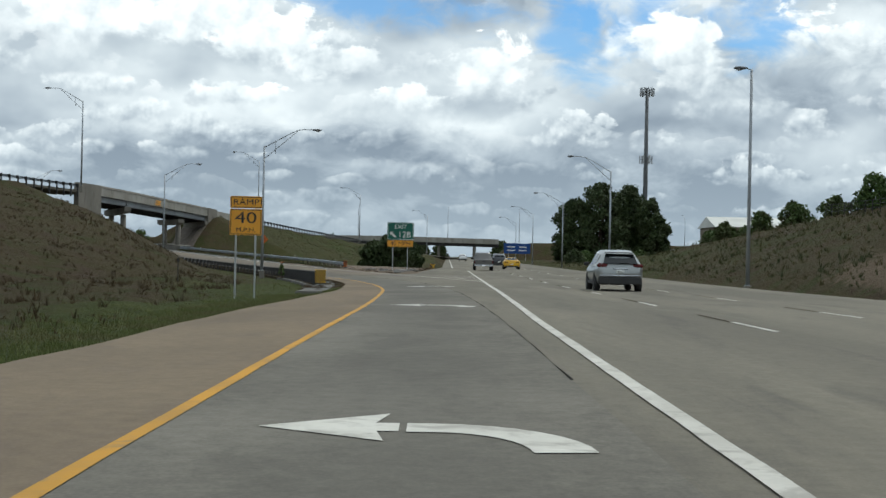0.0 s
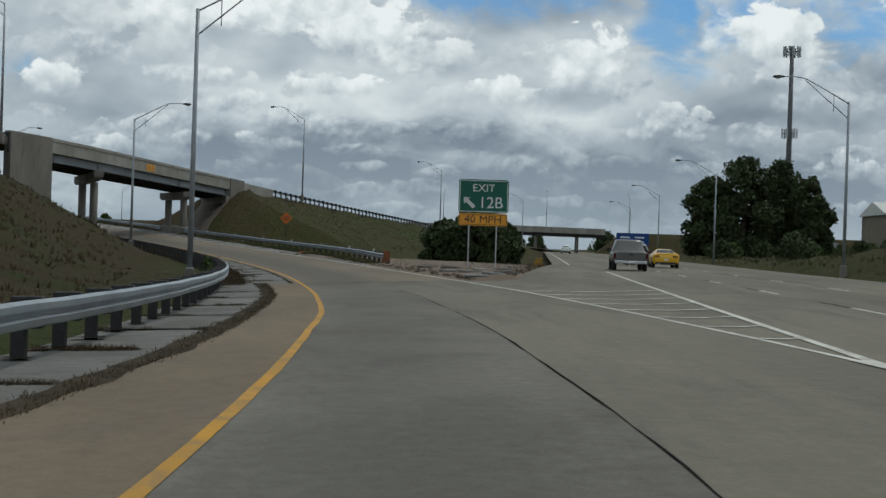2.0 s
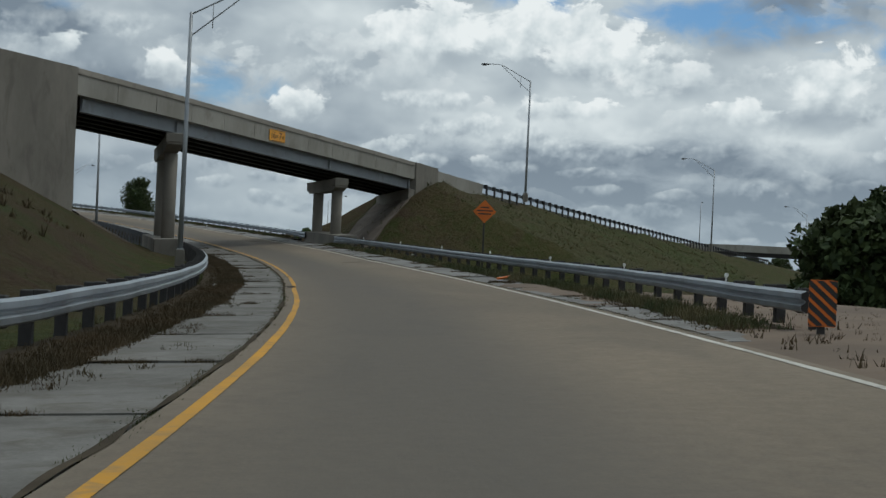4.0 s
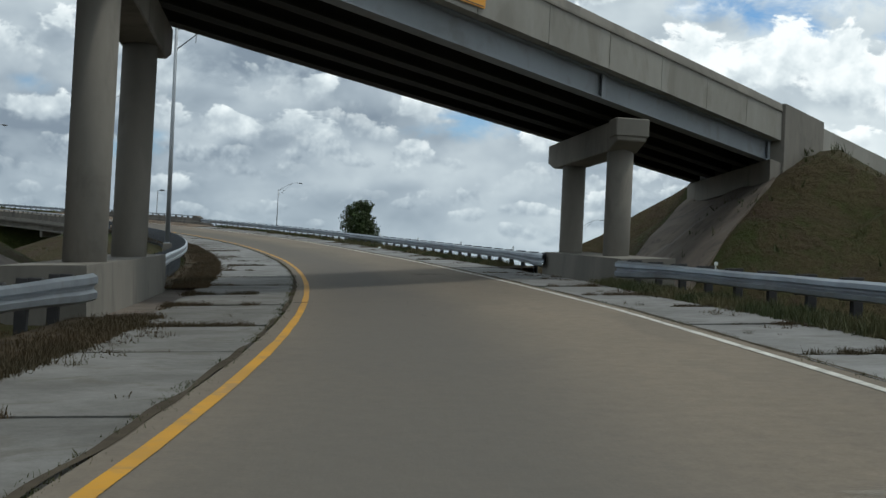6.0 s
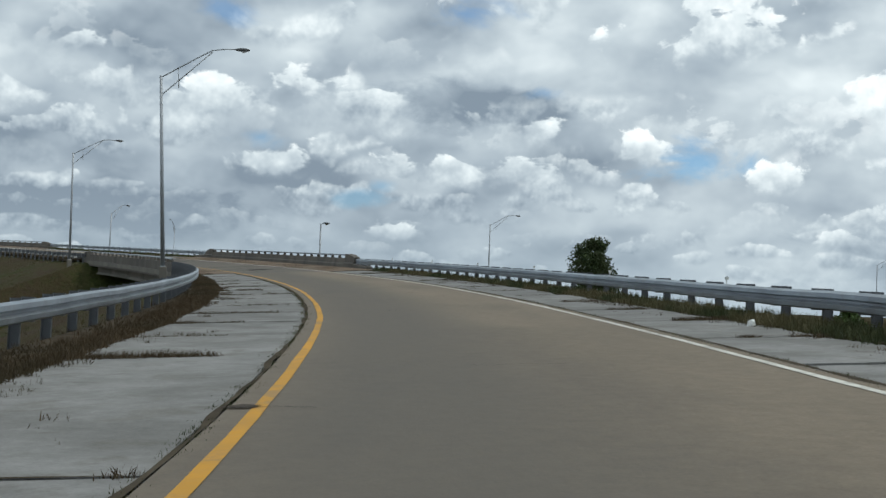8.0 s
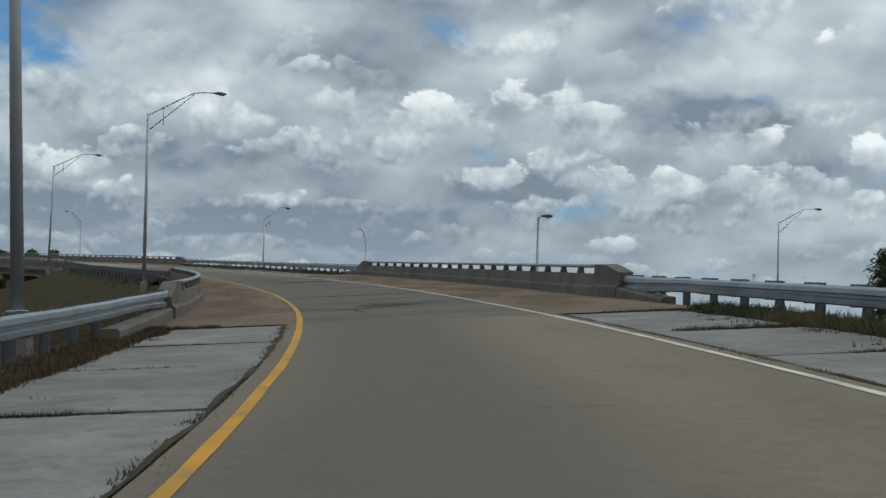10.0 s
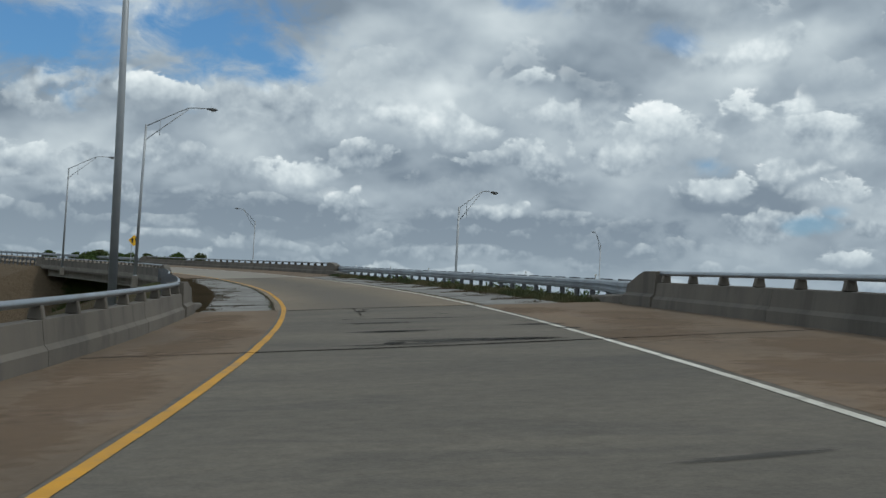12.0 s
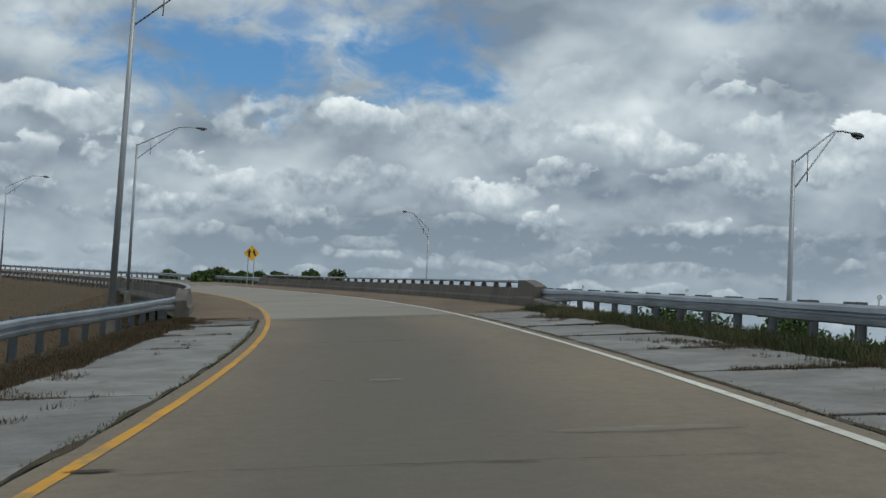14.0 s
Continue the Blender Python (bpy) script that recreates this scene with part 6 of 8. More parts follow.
# ---- signs ----
def text_part(body, size, m, mat, parent, name="lettering", squeeze=1.0, label=""):
    cu = bpy.data.curves.new(name, "FONT")
    cu.body, cu.size, cu.align_x, cu.align_y = body, size, "CENTER", "CENTER"
    cu.extrude = 0.003
    tmp = new(name, cu)
    bpy.context.view_layer.update()
    me = bpy.data.meshes.new_from_object(tmp.evaluated_get(bpy.context.evaluated_depsgraph_get()))
    bpy.data.objects.remove(tmp)
    nv = len(me.vertices)
    root = list(range(nv))

    def find(a):
        while root[a] != a:
            root[a] = root[root[a]]
            a = root[a]
        return a
    for e in me.edges:
        root[find(e.vertices[0])] = find(e.vertices[1])
    groups = {}
    for f in me.polygons:
        groups.setdefault(find(f.vertices[0]), []).append(tuple(f.vertices))
    for faces in groups.values():
        used = sorted({v for f in faces for v in f})
        at_new = {v: i for i, v in enumerate(used)}
        ob = solid("letter", [me.vertices[v].co for v in used], [tuple(at_new[v] for v in f) for f in faces], mat, parent, label)
        ob.matrix_local = m @ Matrix.Diagonal((squeeze, 1, 1, 1))
    bpy.data.meshes.remove(me)


UPRIGHT = Matrix.Rotation(math.pi / 2, 4, "X")


def panel(name, x0, x1, z0, z1, mat, parent, y=0.0, corner=0.06, thick=0.006, label=""):
    """An upright sheet with rounded corners that faces -y."""
    pts = []
    for cx, cz, a0 in ((x1 - corner, z1 - corner, 0), (x0 + corner, z1 - corner, 90), (x0 + corner, z0 + corner, 180), (x1 - corner, z0 + corner, 270)):
        for i in range(4):
            a = radians(a0 + 30 * i)
            pts.append((cx + corner * math.cos(a), cz + corner * math.sin(a)))
    n = len(pts)
    verts = [(x, y - thick / 2, z) for x, z in pts] + [(x, y + thick / 2, z) for x, z in pts]
    faces = [tuple(range(n)), tuple(range(n, 2 * n))[::-1]] + [(i, n + i, n + (i + 1) % n, (i + 1) % n) for i in range(n)]
    return solid(name, verts, faces, mat, parent, label)


def sign_post(parent, x, y, z0, z1, mat=None):
    bm = bmesh.new()
    box(bm, x - 0.035, x + 0.035, y + 0.02, y + 0.09, z0, z1, 0.008)
    return part("post", bm, mat or M_BACK, parent)


def arrow_shape(parent, x, z, size, angle, mat, y):
    pts = [(0, 1.0), (0.62, 0.30), (0.26, 0.36), (0.26, -1.0), (-0.26, -1.0), (-0.26, 0.36), (-0.62, 0.30)]
    a = radians(angle)
    v = [(x + size * (px * math.cos(a) - pz * math.sin(a)), y, z + size * (px * math.sin(a) + pz * math.cos(a))) for px, pz in pts]
    v += [(q[0], q[1] + 0.004, q[2]) for q in v]
    solid("arrow", v, [(0, 2, 6), (0, 1, 2)[::-1], (2, 3, 4, 5), (2, 5, 6), (0, 6, 2)], mat, parent, "white slanting arrow")


# exit sign on the island
ex = thing("exit_sign", Matrix.Translation((-4.38, 119.6, 0.13)) @ Matrix.Rotation(radians(6), 4, "Z"), "green exit sign over a yellow speed plate on two posts", "road sign")
panel("green_panel", -1.23, 1.23, 2.42, 4.05, M_GREEN, ex, 0, 0.12, label="green panel")
for nm, x0, x1, z0, z1 in (("border", -1.19, 1.19, 3.975, 4.01), ("border", -1.19, 1.19, 2.46, 2.495)):
    panel(nm, x0, x1, z0, z1, M_SIGN_W, ex, -0.006, 0.015, 0.004)
for x in (-1.19, 1.155):
    panel("border", x, x + 0.035, 2.52, 3.95, M_SIGN_W, ex, -0.006, 0.015, 0.004)
panel("speed_panel", -1.2, 1.2, 1.78, 2.38, M_SIGN_Y, ex, 0, 0.10, label="amber speed plate")
for z in (1.82, 2.315):
    panel("border", -1.12, 1.12, z, z + 0.025, M_BLACK, ex, -0.006, 0.01, 0.004)
for x in (-1.165, 1.14):
    panel("border", x, x + 0.025, 1.88, 2.28, M_BLACK, ex, -0.006, 0.01, 0.004)
text_part("EXIT", 0.52, Matrix.Translation((0.0, -0.008, 3.62)) @ UPRIGHT, M_SIGN_W, ex, squeeze=1.05)
text_part("12B", 0.78, Matrix.Translation((0.36, -0.008, 2.90)) @ UPRIGHT, M_SIGN_W, ex)
arrow_shape(ex, -0.72, 2.92, 0.36, 47, M_SIGN_W, -0.01)
text_part("40 MPH", 0.52, Matrix.Translation((0.0, -0.008, 2.08)) @ UPRIGHT, M_BLACK, ex, squeeze=1.08)
for x in (-0.68, 0.68):
    sign_post(ex, x, 0, -0.9, 2.5)

# ramp speed sign on the verge
rz = ground_at(-7.9, 50.4)
rs = thing("ramp_speed_sign", Matrix.Translation((-7.9, 50.4, 0)) @ Matrix.Rotation(radians(3), 4, "Z"), "amber ramp speed sign on two steel posts in grass", "road sign")
panel("panel", -0.62, 0.62, 1.78, 2.80, M_SIGN_Y, rs, 0, 0.05)
panel("panel", -0.62, 0.62, 2.83, 3.30, M_SIGN_Y, rs, 0, 0.05)
for z0, z1 in ((1.78, 2.80), (2.83, 3.30)):
    for a, b in ((z0 + 0.025, z0 + 0.05), (z1 - 0.05, z1 - 0.025)):
        panel("border", -0.58, 0.58, a, b, M_BLACK, rs, -0.006, 0.01, 0.004)
    for x in (-0.595, 0.57):
        panel("border", x, x + 0.025, z0 + 0.06, z1 - 0.06, M_BLACK, rs, -0.006, 0.01, 0.004)
text_part("RAMP", 0.32, Matrix.Translation((0, -0.008, 3.06)) @ UPRIGHT, M_BLACK, rs, squeeze=1.25)
text_part("40", 0.62, Matrix.Translation((0, -0.008, 2.44)) @ UPRIGHT, M_BLACK, rs, squeeze=1.4)
text_part("M.P.H.", 0.24, Matrix.Translation((0, -0.008, 1.98)) @ UPRIGHT, M_BLACK, rs, squeeze=1.2)
for x in (-0.38, 0.38):
    sign_post(rs, x, 0, rz - 0.5, 3.2)

# orange diamond on the bank
dz0 = ground_at(-24.1, 169.4)
dm = thing("orange_warning_sign", Matrix.Translation((-24.1, 169.4, 0)) @ Matrix.Rotation(radians(20), 4, "Z"), "orange diamond road work sign at the bank's foot", "road sign")
h = 0.54
solid("diamond", [(0, -0.004, 3.4), (h, -0.004, 3.4 - h), (0, -0.004, 3.4 - 2 * h), (-h, -0.004, 3.4 - h), (0, 0.004, 3.4), (h, 0.004, 3.4 - h), (0, 0.004, 3.4 - 2 * h), (-h, 0.004, 3.4 - h)],
      [(3, 2, 1, 0), (4, 5, 6, 7), (0, 1, 5, 4), (1, 2, 6, 5), (2, 3, 7, 6), (3, 0, 4, 7)], M_ORANGE, dm)
for i, w in enumerate((0.2, 0.38, 0.3)):
    panel("bar", -w, w, 3.02 - i * 0.15, 3.08 - i * 0.15, M_BLACK, dm, -0.008, 0.01, 0.003, label="faint dark line of writing")
sign_post(dm, 0, 0, dz0 - 0.4, 2.9, M_POST)

# yellow merge sign past the second bridge
mg = (-270.6, 328.2, 13.1)
ms = thing("merge_sign", Matrix.Translation((mg[0], mg[1], 0)) @ Matrix.Rotation(heading(400) + 0.1, 4, "Z"), "bright yellow diamond merge sign on two posts", "road sign")
zc, h = 15.1, 0.66
solid("diamond", [(0, -0.004, zc + h), (h, -0.004, zc), (0, -0.004, zc - h), (-h, -0.004, zc), (0, 0.004, zc + h), (h, 0.004, zc), (0, 0.004, zc - h), (-h, 0.004, zc)],
      [(3, 2, 1, 0), (4, 5, 6, 7), (0, 1, 5, 4), (1, 2, 6, 5), (2, 3, 7, 6), (3, 0, 4, 7)], M_SIGN_YB, ms)
arrow_shape(ms, -0.2, zc, 0.33, 0, M_BLACK, -0.01)
arrow_shape(ms, 0.22, zc + 0.05, 0.26, 20, M_BLACK, -0.01)
for x in (-0.25, 0.25):
    sign_post(ms, x, 0, mg[2] - 1.0, zc)

# clearance plate on the flyover
cp = thing("clearance_sign", Matrix.Translation(fly(-2.9, 0.06, 0.1)) @ Matrix.Rotation(math.atan2(-FD.x, FD.y) + math.pi / 2, 4, "Z"), "amber clearance plate fixed to the flyover parapet", "road sign")
panel("panel", -0.95, 0.95, -0.38, 0.38, M_SIGN_Y, cp, -0.02, 0.05, 0.02)
for z in (-0.35, 0.325):
    panel("border", -0.88, 0.88, z, z + 0.025, M_BLACK, cp, -0.034, 0.01, 0.004)
text_part("16", 0.62, Matrix.Translation((-0.52, -0.036, 0.0)) @ UPRIGHT, M_BLACK, cp)
text_part("FT", 0.28, Matrix.Translation((0.02, -0.036, -0.06)) @ UPRIGHT, M_BLACK, cp)
text_part("7", 0.62, Matrix.Translation((0.36, -0.036, 0.0)) @ UPRIGHT, M_BLACK, cp)
text_part("IN", 0.28, Matrix.Translation((0.68, -0.036, -0.06)) @ UPRIGHT, M_BLACK, cp)


def object_marker(m, w, h, label, base=M_SIGN_YB):
    root = thing("object_marker", m, label, "hazard marker", "hazard markers")
    panel("panel", -w / 2, w / 2, 0.22, 0.22 + h, base, root, 0, 0.02, 0.01)
    step = 0.145
    k = -h
    i = 0
    while k < h + w:
        pts = []
        for x in (-w / 2, w / 2):
            off = -(x + w / 2) * 0.9
            pts.append((x, k + off, k + off + step * 0.62))
        lo, hi = 0.22, 0.22 + h
        q = [(pts[0][0], pts[0][1]), (pts[1][0], pts[1][1]), (pts[1][0], pts[1][2]), (pts[0][0], pts[0][2])]
        # clip the bar to the plate
        def clip(poly, z, keep):
            out = []
            for (x0, z0), (x1, z1) in zip(poly, poly[1:] + poly[:1]):
                in0, in1 = keep(z0, z), keep(z1, z)
                if in0:
                    out.append((x0, z0))
                if in0 != in1:
                    f = (z - z0) / (z1 - z0)
                    out.append((x0 + (x1 - x0) * f, z))
            return out
        q = [(x, z + lo) for x, z in q]
        q = clip(q, lo + 0.01, lambda a, b: a >= b)
        if len(q) > 2:
            q = clip(q, hi - 0.01, lambda a, b: a <= b)
        if len(q) > 2:
            solid("stripe", [(x, -0.009, z) for x, z in q], [tuple(range(len(q)))], M_BLACK, root, "slanting black stripe")
        k += step
        i += 1
    bm = bmesh.new()
    box(bm, -0.05, 0.05, 0.03, 0.13, -0.5, 0.24 + h * 0.8, 0.01)
    part("post", bm, M_POST, root)
    return root


object_marker(Matrix.Translation((*at(65.2, -4.0)[:2], at(65.2, -4.0)[2] - 0.08)) @ Matrix.Rotation(0.05, 4, "Z"), 0.54, 0.64, "yellow and black striped marker at the guardrail's end")
object_marker(Matrix.Translation((*at(128.6, 5.6)[:2], at(128.6, 5.6)[2] - 0.1)) @ Matrix.Rotation(0.1, 4, "Z"), 0.36, 0.62, "faded orange striped marker at the guardrail's end", M_ORANGE)
object_marker(Matrix.Translation((-1.6, 140.5, -0.42)), 0.5, 0.45, "striped marker beside the island's far end")

bs = thing("blue_service_sign", Matrix.Translation((17.8, 330, 0)), "distant blue service sign beside the freeway", "road sign")
panel("panel", -3.4, 3.4, 2.2, 4.8, M_BLUE, bs, 0, 0.1)
for x, z in ((-1.6, 3.9), (1.4, 3.9), (-1.6, 3.0), (1.4, 3.0)):
    panel("bar", x - 1.0, x + 1.0, z - 0.15, z + 0.15, M_SIGN_W, bs, -0.012, 0.03, 0.004)
for x in (-2.2, 2.2):
    sign_post(bs, x, 0, -0.6, 4.6)

# ---- trees and bushes ----
def leaf_cloud(blobs, count, size, seed, flat_bottom=None):
    r = np.random.RandomState(seed)
    w = np.array([b[3] ** 2 for b in blobs])
    pick = r.choice(len(blobs), count, p=w / w.sum())
    B = np.array(blobs)[pick]
    d = r.normal(size=(count, 3))
    d /= np.linalg.norm(d, axis=1)[:, None]
    rad = B[:, 3] * (0.25 + 0.85 * r.rand(count) ** 0.5)
    c = B[:, :3] + d * rad[:, None] * np.array([1, 1, 0.85])
    lobe = np.array([noise.noise((q[0] * 1.1, q[1] * 1.1, q[2] * 1.1 + seed)) + 0.6 * noise.noise((q[0] * 2.9, q[1] * 2.9, q[2] * 2.9)) for q in c])
    c += d * (B[:, 3] * 0.42 * lobe)[:, None]
    sprig = r.rand(count) < 0.05
    c[sprig] += d[sprig] * (B[sprig, 3] * 0.3 * r.rand(sprig.sum()))[:, None]
    if flat_bottom is not None:
        c[:, 2] = np.maximum(c[:, 2], flat_bottom + r.rand(count) * 0.4)
    a = r.normal(size=(count, 3))
    a /= np.linalg.norm(a, axis=1)[:, None]
    b = np.cross(a, r.normal(size=(count, 3)))
    b /= np.linalg.norm(b, axis=1)[:, None]
    s = size * (0.6 + 0.8 * r.rand(count))[:, None]
    v = np.stack([c - a * s, c + b * s * 0.55, c + a * s, c - b * s * 0.55], 1).reshape(-1, 3)
    return v


def quad_mesh(name, verts, mat):
    n = len(verts) // 4
    me = bpy.data.meshes.new(name)
    me.vertices.add(len(verts))
    me.vertices.foreach_set("co", verts.ravel())
    me.loops.add(4 * n)
    me.loops.foreach_set("vertex_index", np.arange(4 * n, dtype=np.int32))
    me.polygons.add(n)
    me.polygons.foreach_set("loop_start", np.arange(0, 4 * n, 4, dtype=np.int32))
    me.materials.append(mat)
    me.update(calc_edges=True)
    return me


def tree(x, y, z, height, width, label, seed, mat, count=5000, leaf=0.3, low=0.2, cone=0.0, name="tree"):
    root = thing(name, Matrix.Translation((x, y, z)), label, "tree" if name == "tree" else "bush", "trees" if name == "tree" else "bushes")
    r = random.Random(seed)
    bm = bmesh.new()
    tr = height * 0.022 + 0.05
    tube(bm, [(0, 0, -0.5), (0.02 * height * r.uniform(-1, 1), 0.02 * height, height * 0.35), (0.02 * height, 0, height * 0.8)], [tr * 1.3, tr, tr * 0.3], 8)
    blobs = []
    n = 26
    for i in range(n):
        f = low + (1 - low) * (i + 0.5) / n
        ang = i * 2.4 + r.uniform(-0.4, 0.4)
        prof = math.sin(math.pi * min(1, (0.18 + 0.82 * f)) ** 0.9) ** 0.6 if cone == 0 else (1.12 - f) ** 0.45
        reach = width / 2 * prof * r.uniform(0.45, 0.85)
        p = (reach * math.cos(ang), reach * math.sin(ang), height * min(f, 0.93))
        rad = width * r.uniform(0.11, 0.21) * (1.0 if f < 0.8 else 0.75)
        blobs.append((*p, rad))
        st = max(height * 0.12, p[2] - reach * 0.7)
        tube(bm, [(0, 0, st), (p[0] * 0.5, p[1] * 0.5, (st + p[2]) / 2 + 0.1), p], [tr * 0.45, tr * 0.3, tr * 0.1], 5)
    part("trunk", bm, M_BARK, root, "grey-brown trunk and limbs", True)
    blobs.append((0, 0, height * 0.9, width * 0.13))
    v = leaf_cloud(blobs, count, leaf, seed, 0.1)
    cr = new("crown", quad_mesh("crown", v, mat))
    cr.parent = root
    tagged(cr, "uneven leafy crown")
    return root


# bush behind the exit sign
for i, (x, y, h, w) in enumerate(((-8.4, 152, 3.5, 4.0), (-5.6, 151, 4.0, 4.2), (-4.1, 153, 3.3, 2.6), (-7.0, 157, 4.0, 4.6))):
    tree(x, y, ground_at(x, y), h, w, "dense dark green bush behind the exit sign", 20 + i, M_LEAF_DARK, 9000, 0.16, 0.03, name="bush")
# tree group beside the freeway
for i, (x, y, h, w) in enumerate(((27.5, 282, 14.0, 10), (33, 279, 17.5, 12), (39.5, 283, 17.0, 12), (43.5, 278, 14.0, 8), (46.5, 284, 9.0, 5), (26.5, 288, 7.5, 4))):
    tree(x, y, ground_at(x, y) - 0.3, h, w, "broad dark green roadside tree", 40 + i, M_LEAF_DARK, 16000, 0.30, 0.04)
for i in range(14):
    x, y = 24 + i * 2.3 + rng.uniform(-1, 1), 230 + 30 * math.sin(i * 1.9) + rng.uniform(-8, 8)
    tree(x, y, ground_at(x, y) - 0.2, rng.uniform(2.0, 3.6), rng.uniform(3, 5), "low green shrub on the freeway bank", 70 + i, M_LEAF if i % 2 else M_LEAF_DARK, 1600, 0.2, 0.05, name="bush")
for i, (x, y, h) in enumerate(((29.5, 122, 2.2), (31.5, 118, 2.6), (33.5, 112, 2.6), (27.5, 128, 2.0), (36, 112, 2.8), (31, 135, 2.2), (38, 140, 2.6), (33, 100, 2.8), (35.5, 94, 2.6), (34, 125, 3.0), (40, 118, 3.2), (37, 104, 2.6), (29, 142, 2.6))):
    tree(x, y, ground_at(x, y) - 0.2, h, h * 1.1, "loose green shrub crowning the grassy bank", 90 + i, M_LEAF, 1500, 0.16, 0.08, name="bush")
# bushes beyond the flyover's rail
for i, (a, h) in enumerate(((44, 2.3), (47, 1.9), (52, 1.5), (60, 1.5), (66, 1.3))):
    x, y, z = fly(a, -8.6)
    g = ground_at(x, y) - 0.2
    tree(x, y, g, z + h - g, 2.6, "dark bush growing behind the flyover rail", 180 + i, M_LEAF_DARK, 1800, 0.16, 0.3, name="bush")
# the single tree beyond the outer guardrail
tree(-167, 405.5, ground_at(-167, 405.5), 18.9, 10.5, "single dark evergreen tree beyond the guardrail", 11, M_LEAF_DARK, 15000, 0.22, 0.36, 0.5)
for i, (x, y, h, w) in enumerate(((-204, 348, 10.4, 8), (-211, 352, 9.4, 7), (-197, 347, 9.0, 6), (-222, 356, 9.0, 8), (-188, 352, 8.0, 6), (-120, 400, 8.0, 6), (-100, 420, 9, 7), (-80, 430, 8, 8), (-60, 330, 6, 4))):
    tree(x, y, ground_at(x, y) - 0.2, h, w, "green tree standing below the ramp bank", 120 + i, M_LEAF, 4200, 0.24, 0.15)
for i, (s, u, h) in enumerate(((474, 9.5, 0.9), (478, 10.5, 1.1), (482, 9.0, 0.8), (488, 10, 1.0), (495, 9.5, 1.1), (502, 10, 0.9), (466, 10, 1.5), (510, 9.5, 1.0), (457, 9.5, 1.9))):
    x, y, z = at(s, u)
    tree(x, y, ground_at(x, y) - 0.2, z - ground_at(x, y) + h, h * 1.5 + 1, "light green bush beside the merge sign", 150 + i, M_LEAF, 2600, 0.2, 0.1, name="bush")

for i in range(9):
    x, y = -288.6 + 0.5 * i, 329.6 + 1.1 * i
    g = ground_at(x, y) - 0.2
    tree(x, y, g, 13.9 + 0.5 * math.sin(i * 2.2) + (0.8 if i == 8 else 0.0) - g, 3.0, "light green bush behind the merge sign", 360 + i, M_LEAF, 2600, 0.2, 0.3, name="bush")
for i in range(34):
    s = 349 + i * 2.6 + rng.uniform(-1.2, 1.2)
    u = 12.0 + 5 * rng.random() + (6 if i % 3 == 0 else 0)
    x, y, z = at(s, u)
    g = ground_at(x, y) - 0.2
    top = at(s, 6.9)[2] + rng.uniform(-0.75, 0.15)
    tree(x, y, g, top - g, rng.uniform(3.5, 6.0), "leafy green tree growing beside the ramp bank", 200 + i, M_LEAF, 9000, 0.085, 0.1)
# ---- mast, buildings and the distant bridge ----
mast = thing("cell_tower", Matrix.Translation((53.3, 350.3, 0.5)), "slim dark cell tower with two antenna rings", "cell tower")
bm = bmesh.new()
tube(bm, [(0, 0, -1), (0, 0, 24), (0, 0, 47.5)], [0.75, 0.6, 0.42], 12)
part("mast_pole", bm, M_LAMP, mast, "dark tapered monopole", True)
for zc, n, rad in ((46.3, 12, 1.7), (28.0, 6, 1.5)):
    for i in range(n):
        a = 2 * math.pi * i / n
        bm = bmesh.new()
        box(bm, rad, rad + 0.28, -0.2, 0.2, zc - 1.1, zc + 1.1, 0.03, Matrix.Rotation(a, 4, "Z"))
        part("antenna", bm, M_BACK, mast, "pale panel antenna")
        bm = bmesh.new()
        tube(bm, [(0.3 * math.cos(a), 0.3 * math.sin(a), zc), (rad * math.cos(a), rad * math.sin(a), zc)], [0.06, 0.06], 6)
        part("bracket", bm, M_LAMP, mast)

wh = thing("warehouse", Matrix.Translation((82.5, 310, ground_at(82.5, 310) + 1.2)), "tan metal warehouse with a pale low roof", "warehouse")
bm = bmesh.new()
box(bm, -20, 24, -10, 10, -2.4, 7.0)
part("wall", bm, M_WALL, wh)
verts = [(-20.6, -10.6, 6.95), (24.6, -10.6, 6.95), (24.6, 10.6, 6.95), (-20.6, 10.6, 6.95), (-20.6, 0, 9.6), (24.6, 0, 9.6)]
solid("roof", verts, [(0, 1, 5, 4), (2, 3, 4, 5), (0, 4, 3), (1, 2, 5), (3, 2, 1, 0)], M_ROOF, wh, "pale metal roof")
for x in range(-18, 24, 6):
    bm = bmesh.new()
    box(bm, x - 0.08, x + 0.08, -10.09, -10.02, 0, 6.9)
    part("trim_strip", bm, M_TRIM, wh)
bm = bmesh.new()
box(bm, 44, 62, 338, 346, -1.5, 4.2, 0.05)
tagged(part("low_building", bm, M_WALL_GREY), "low pale grey building behind the shrubs", "building")

# fence on the right bank
fence = thing("chain_fence", None, "dark post and wire fence along the bank top", "fence")
fp = []
for i in range(26):
    x, y = 30.5 + 0.06 * i, 62 + i * 1.9
    z = ground_at(x, y)
    fp.append((x, y, z))
    bm = bmesh.new()
    tube(bm, [(x, y, z - 0.4), (x, y, z + 1.0)], [0.035, 0.035], 6)
    part("fence_post", bm, M_POST, fence)
for h in (0.35, 0.65, 0.95):
    bm = bmesh.new()
    tube(bm, [(p[0], p[1], p[2] + h) for p in fp], [0.02] * len(fp), 5)
    part("fence_wire", bm, M_POST, fence)

far = thing("distant_overpass", None, "distant concrete overpass spanning the freeway", "bridge")
YB = 430.0
def far_z(x):
    return 6.6 - 0.012 * abs(x + 20)


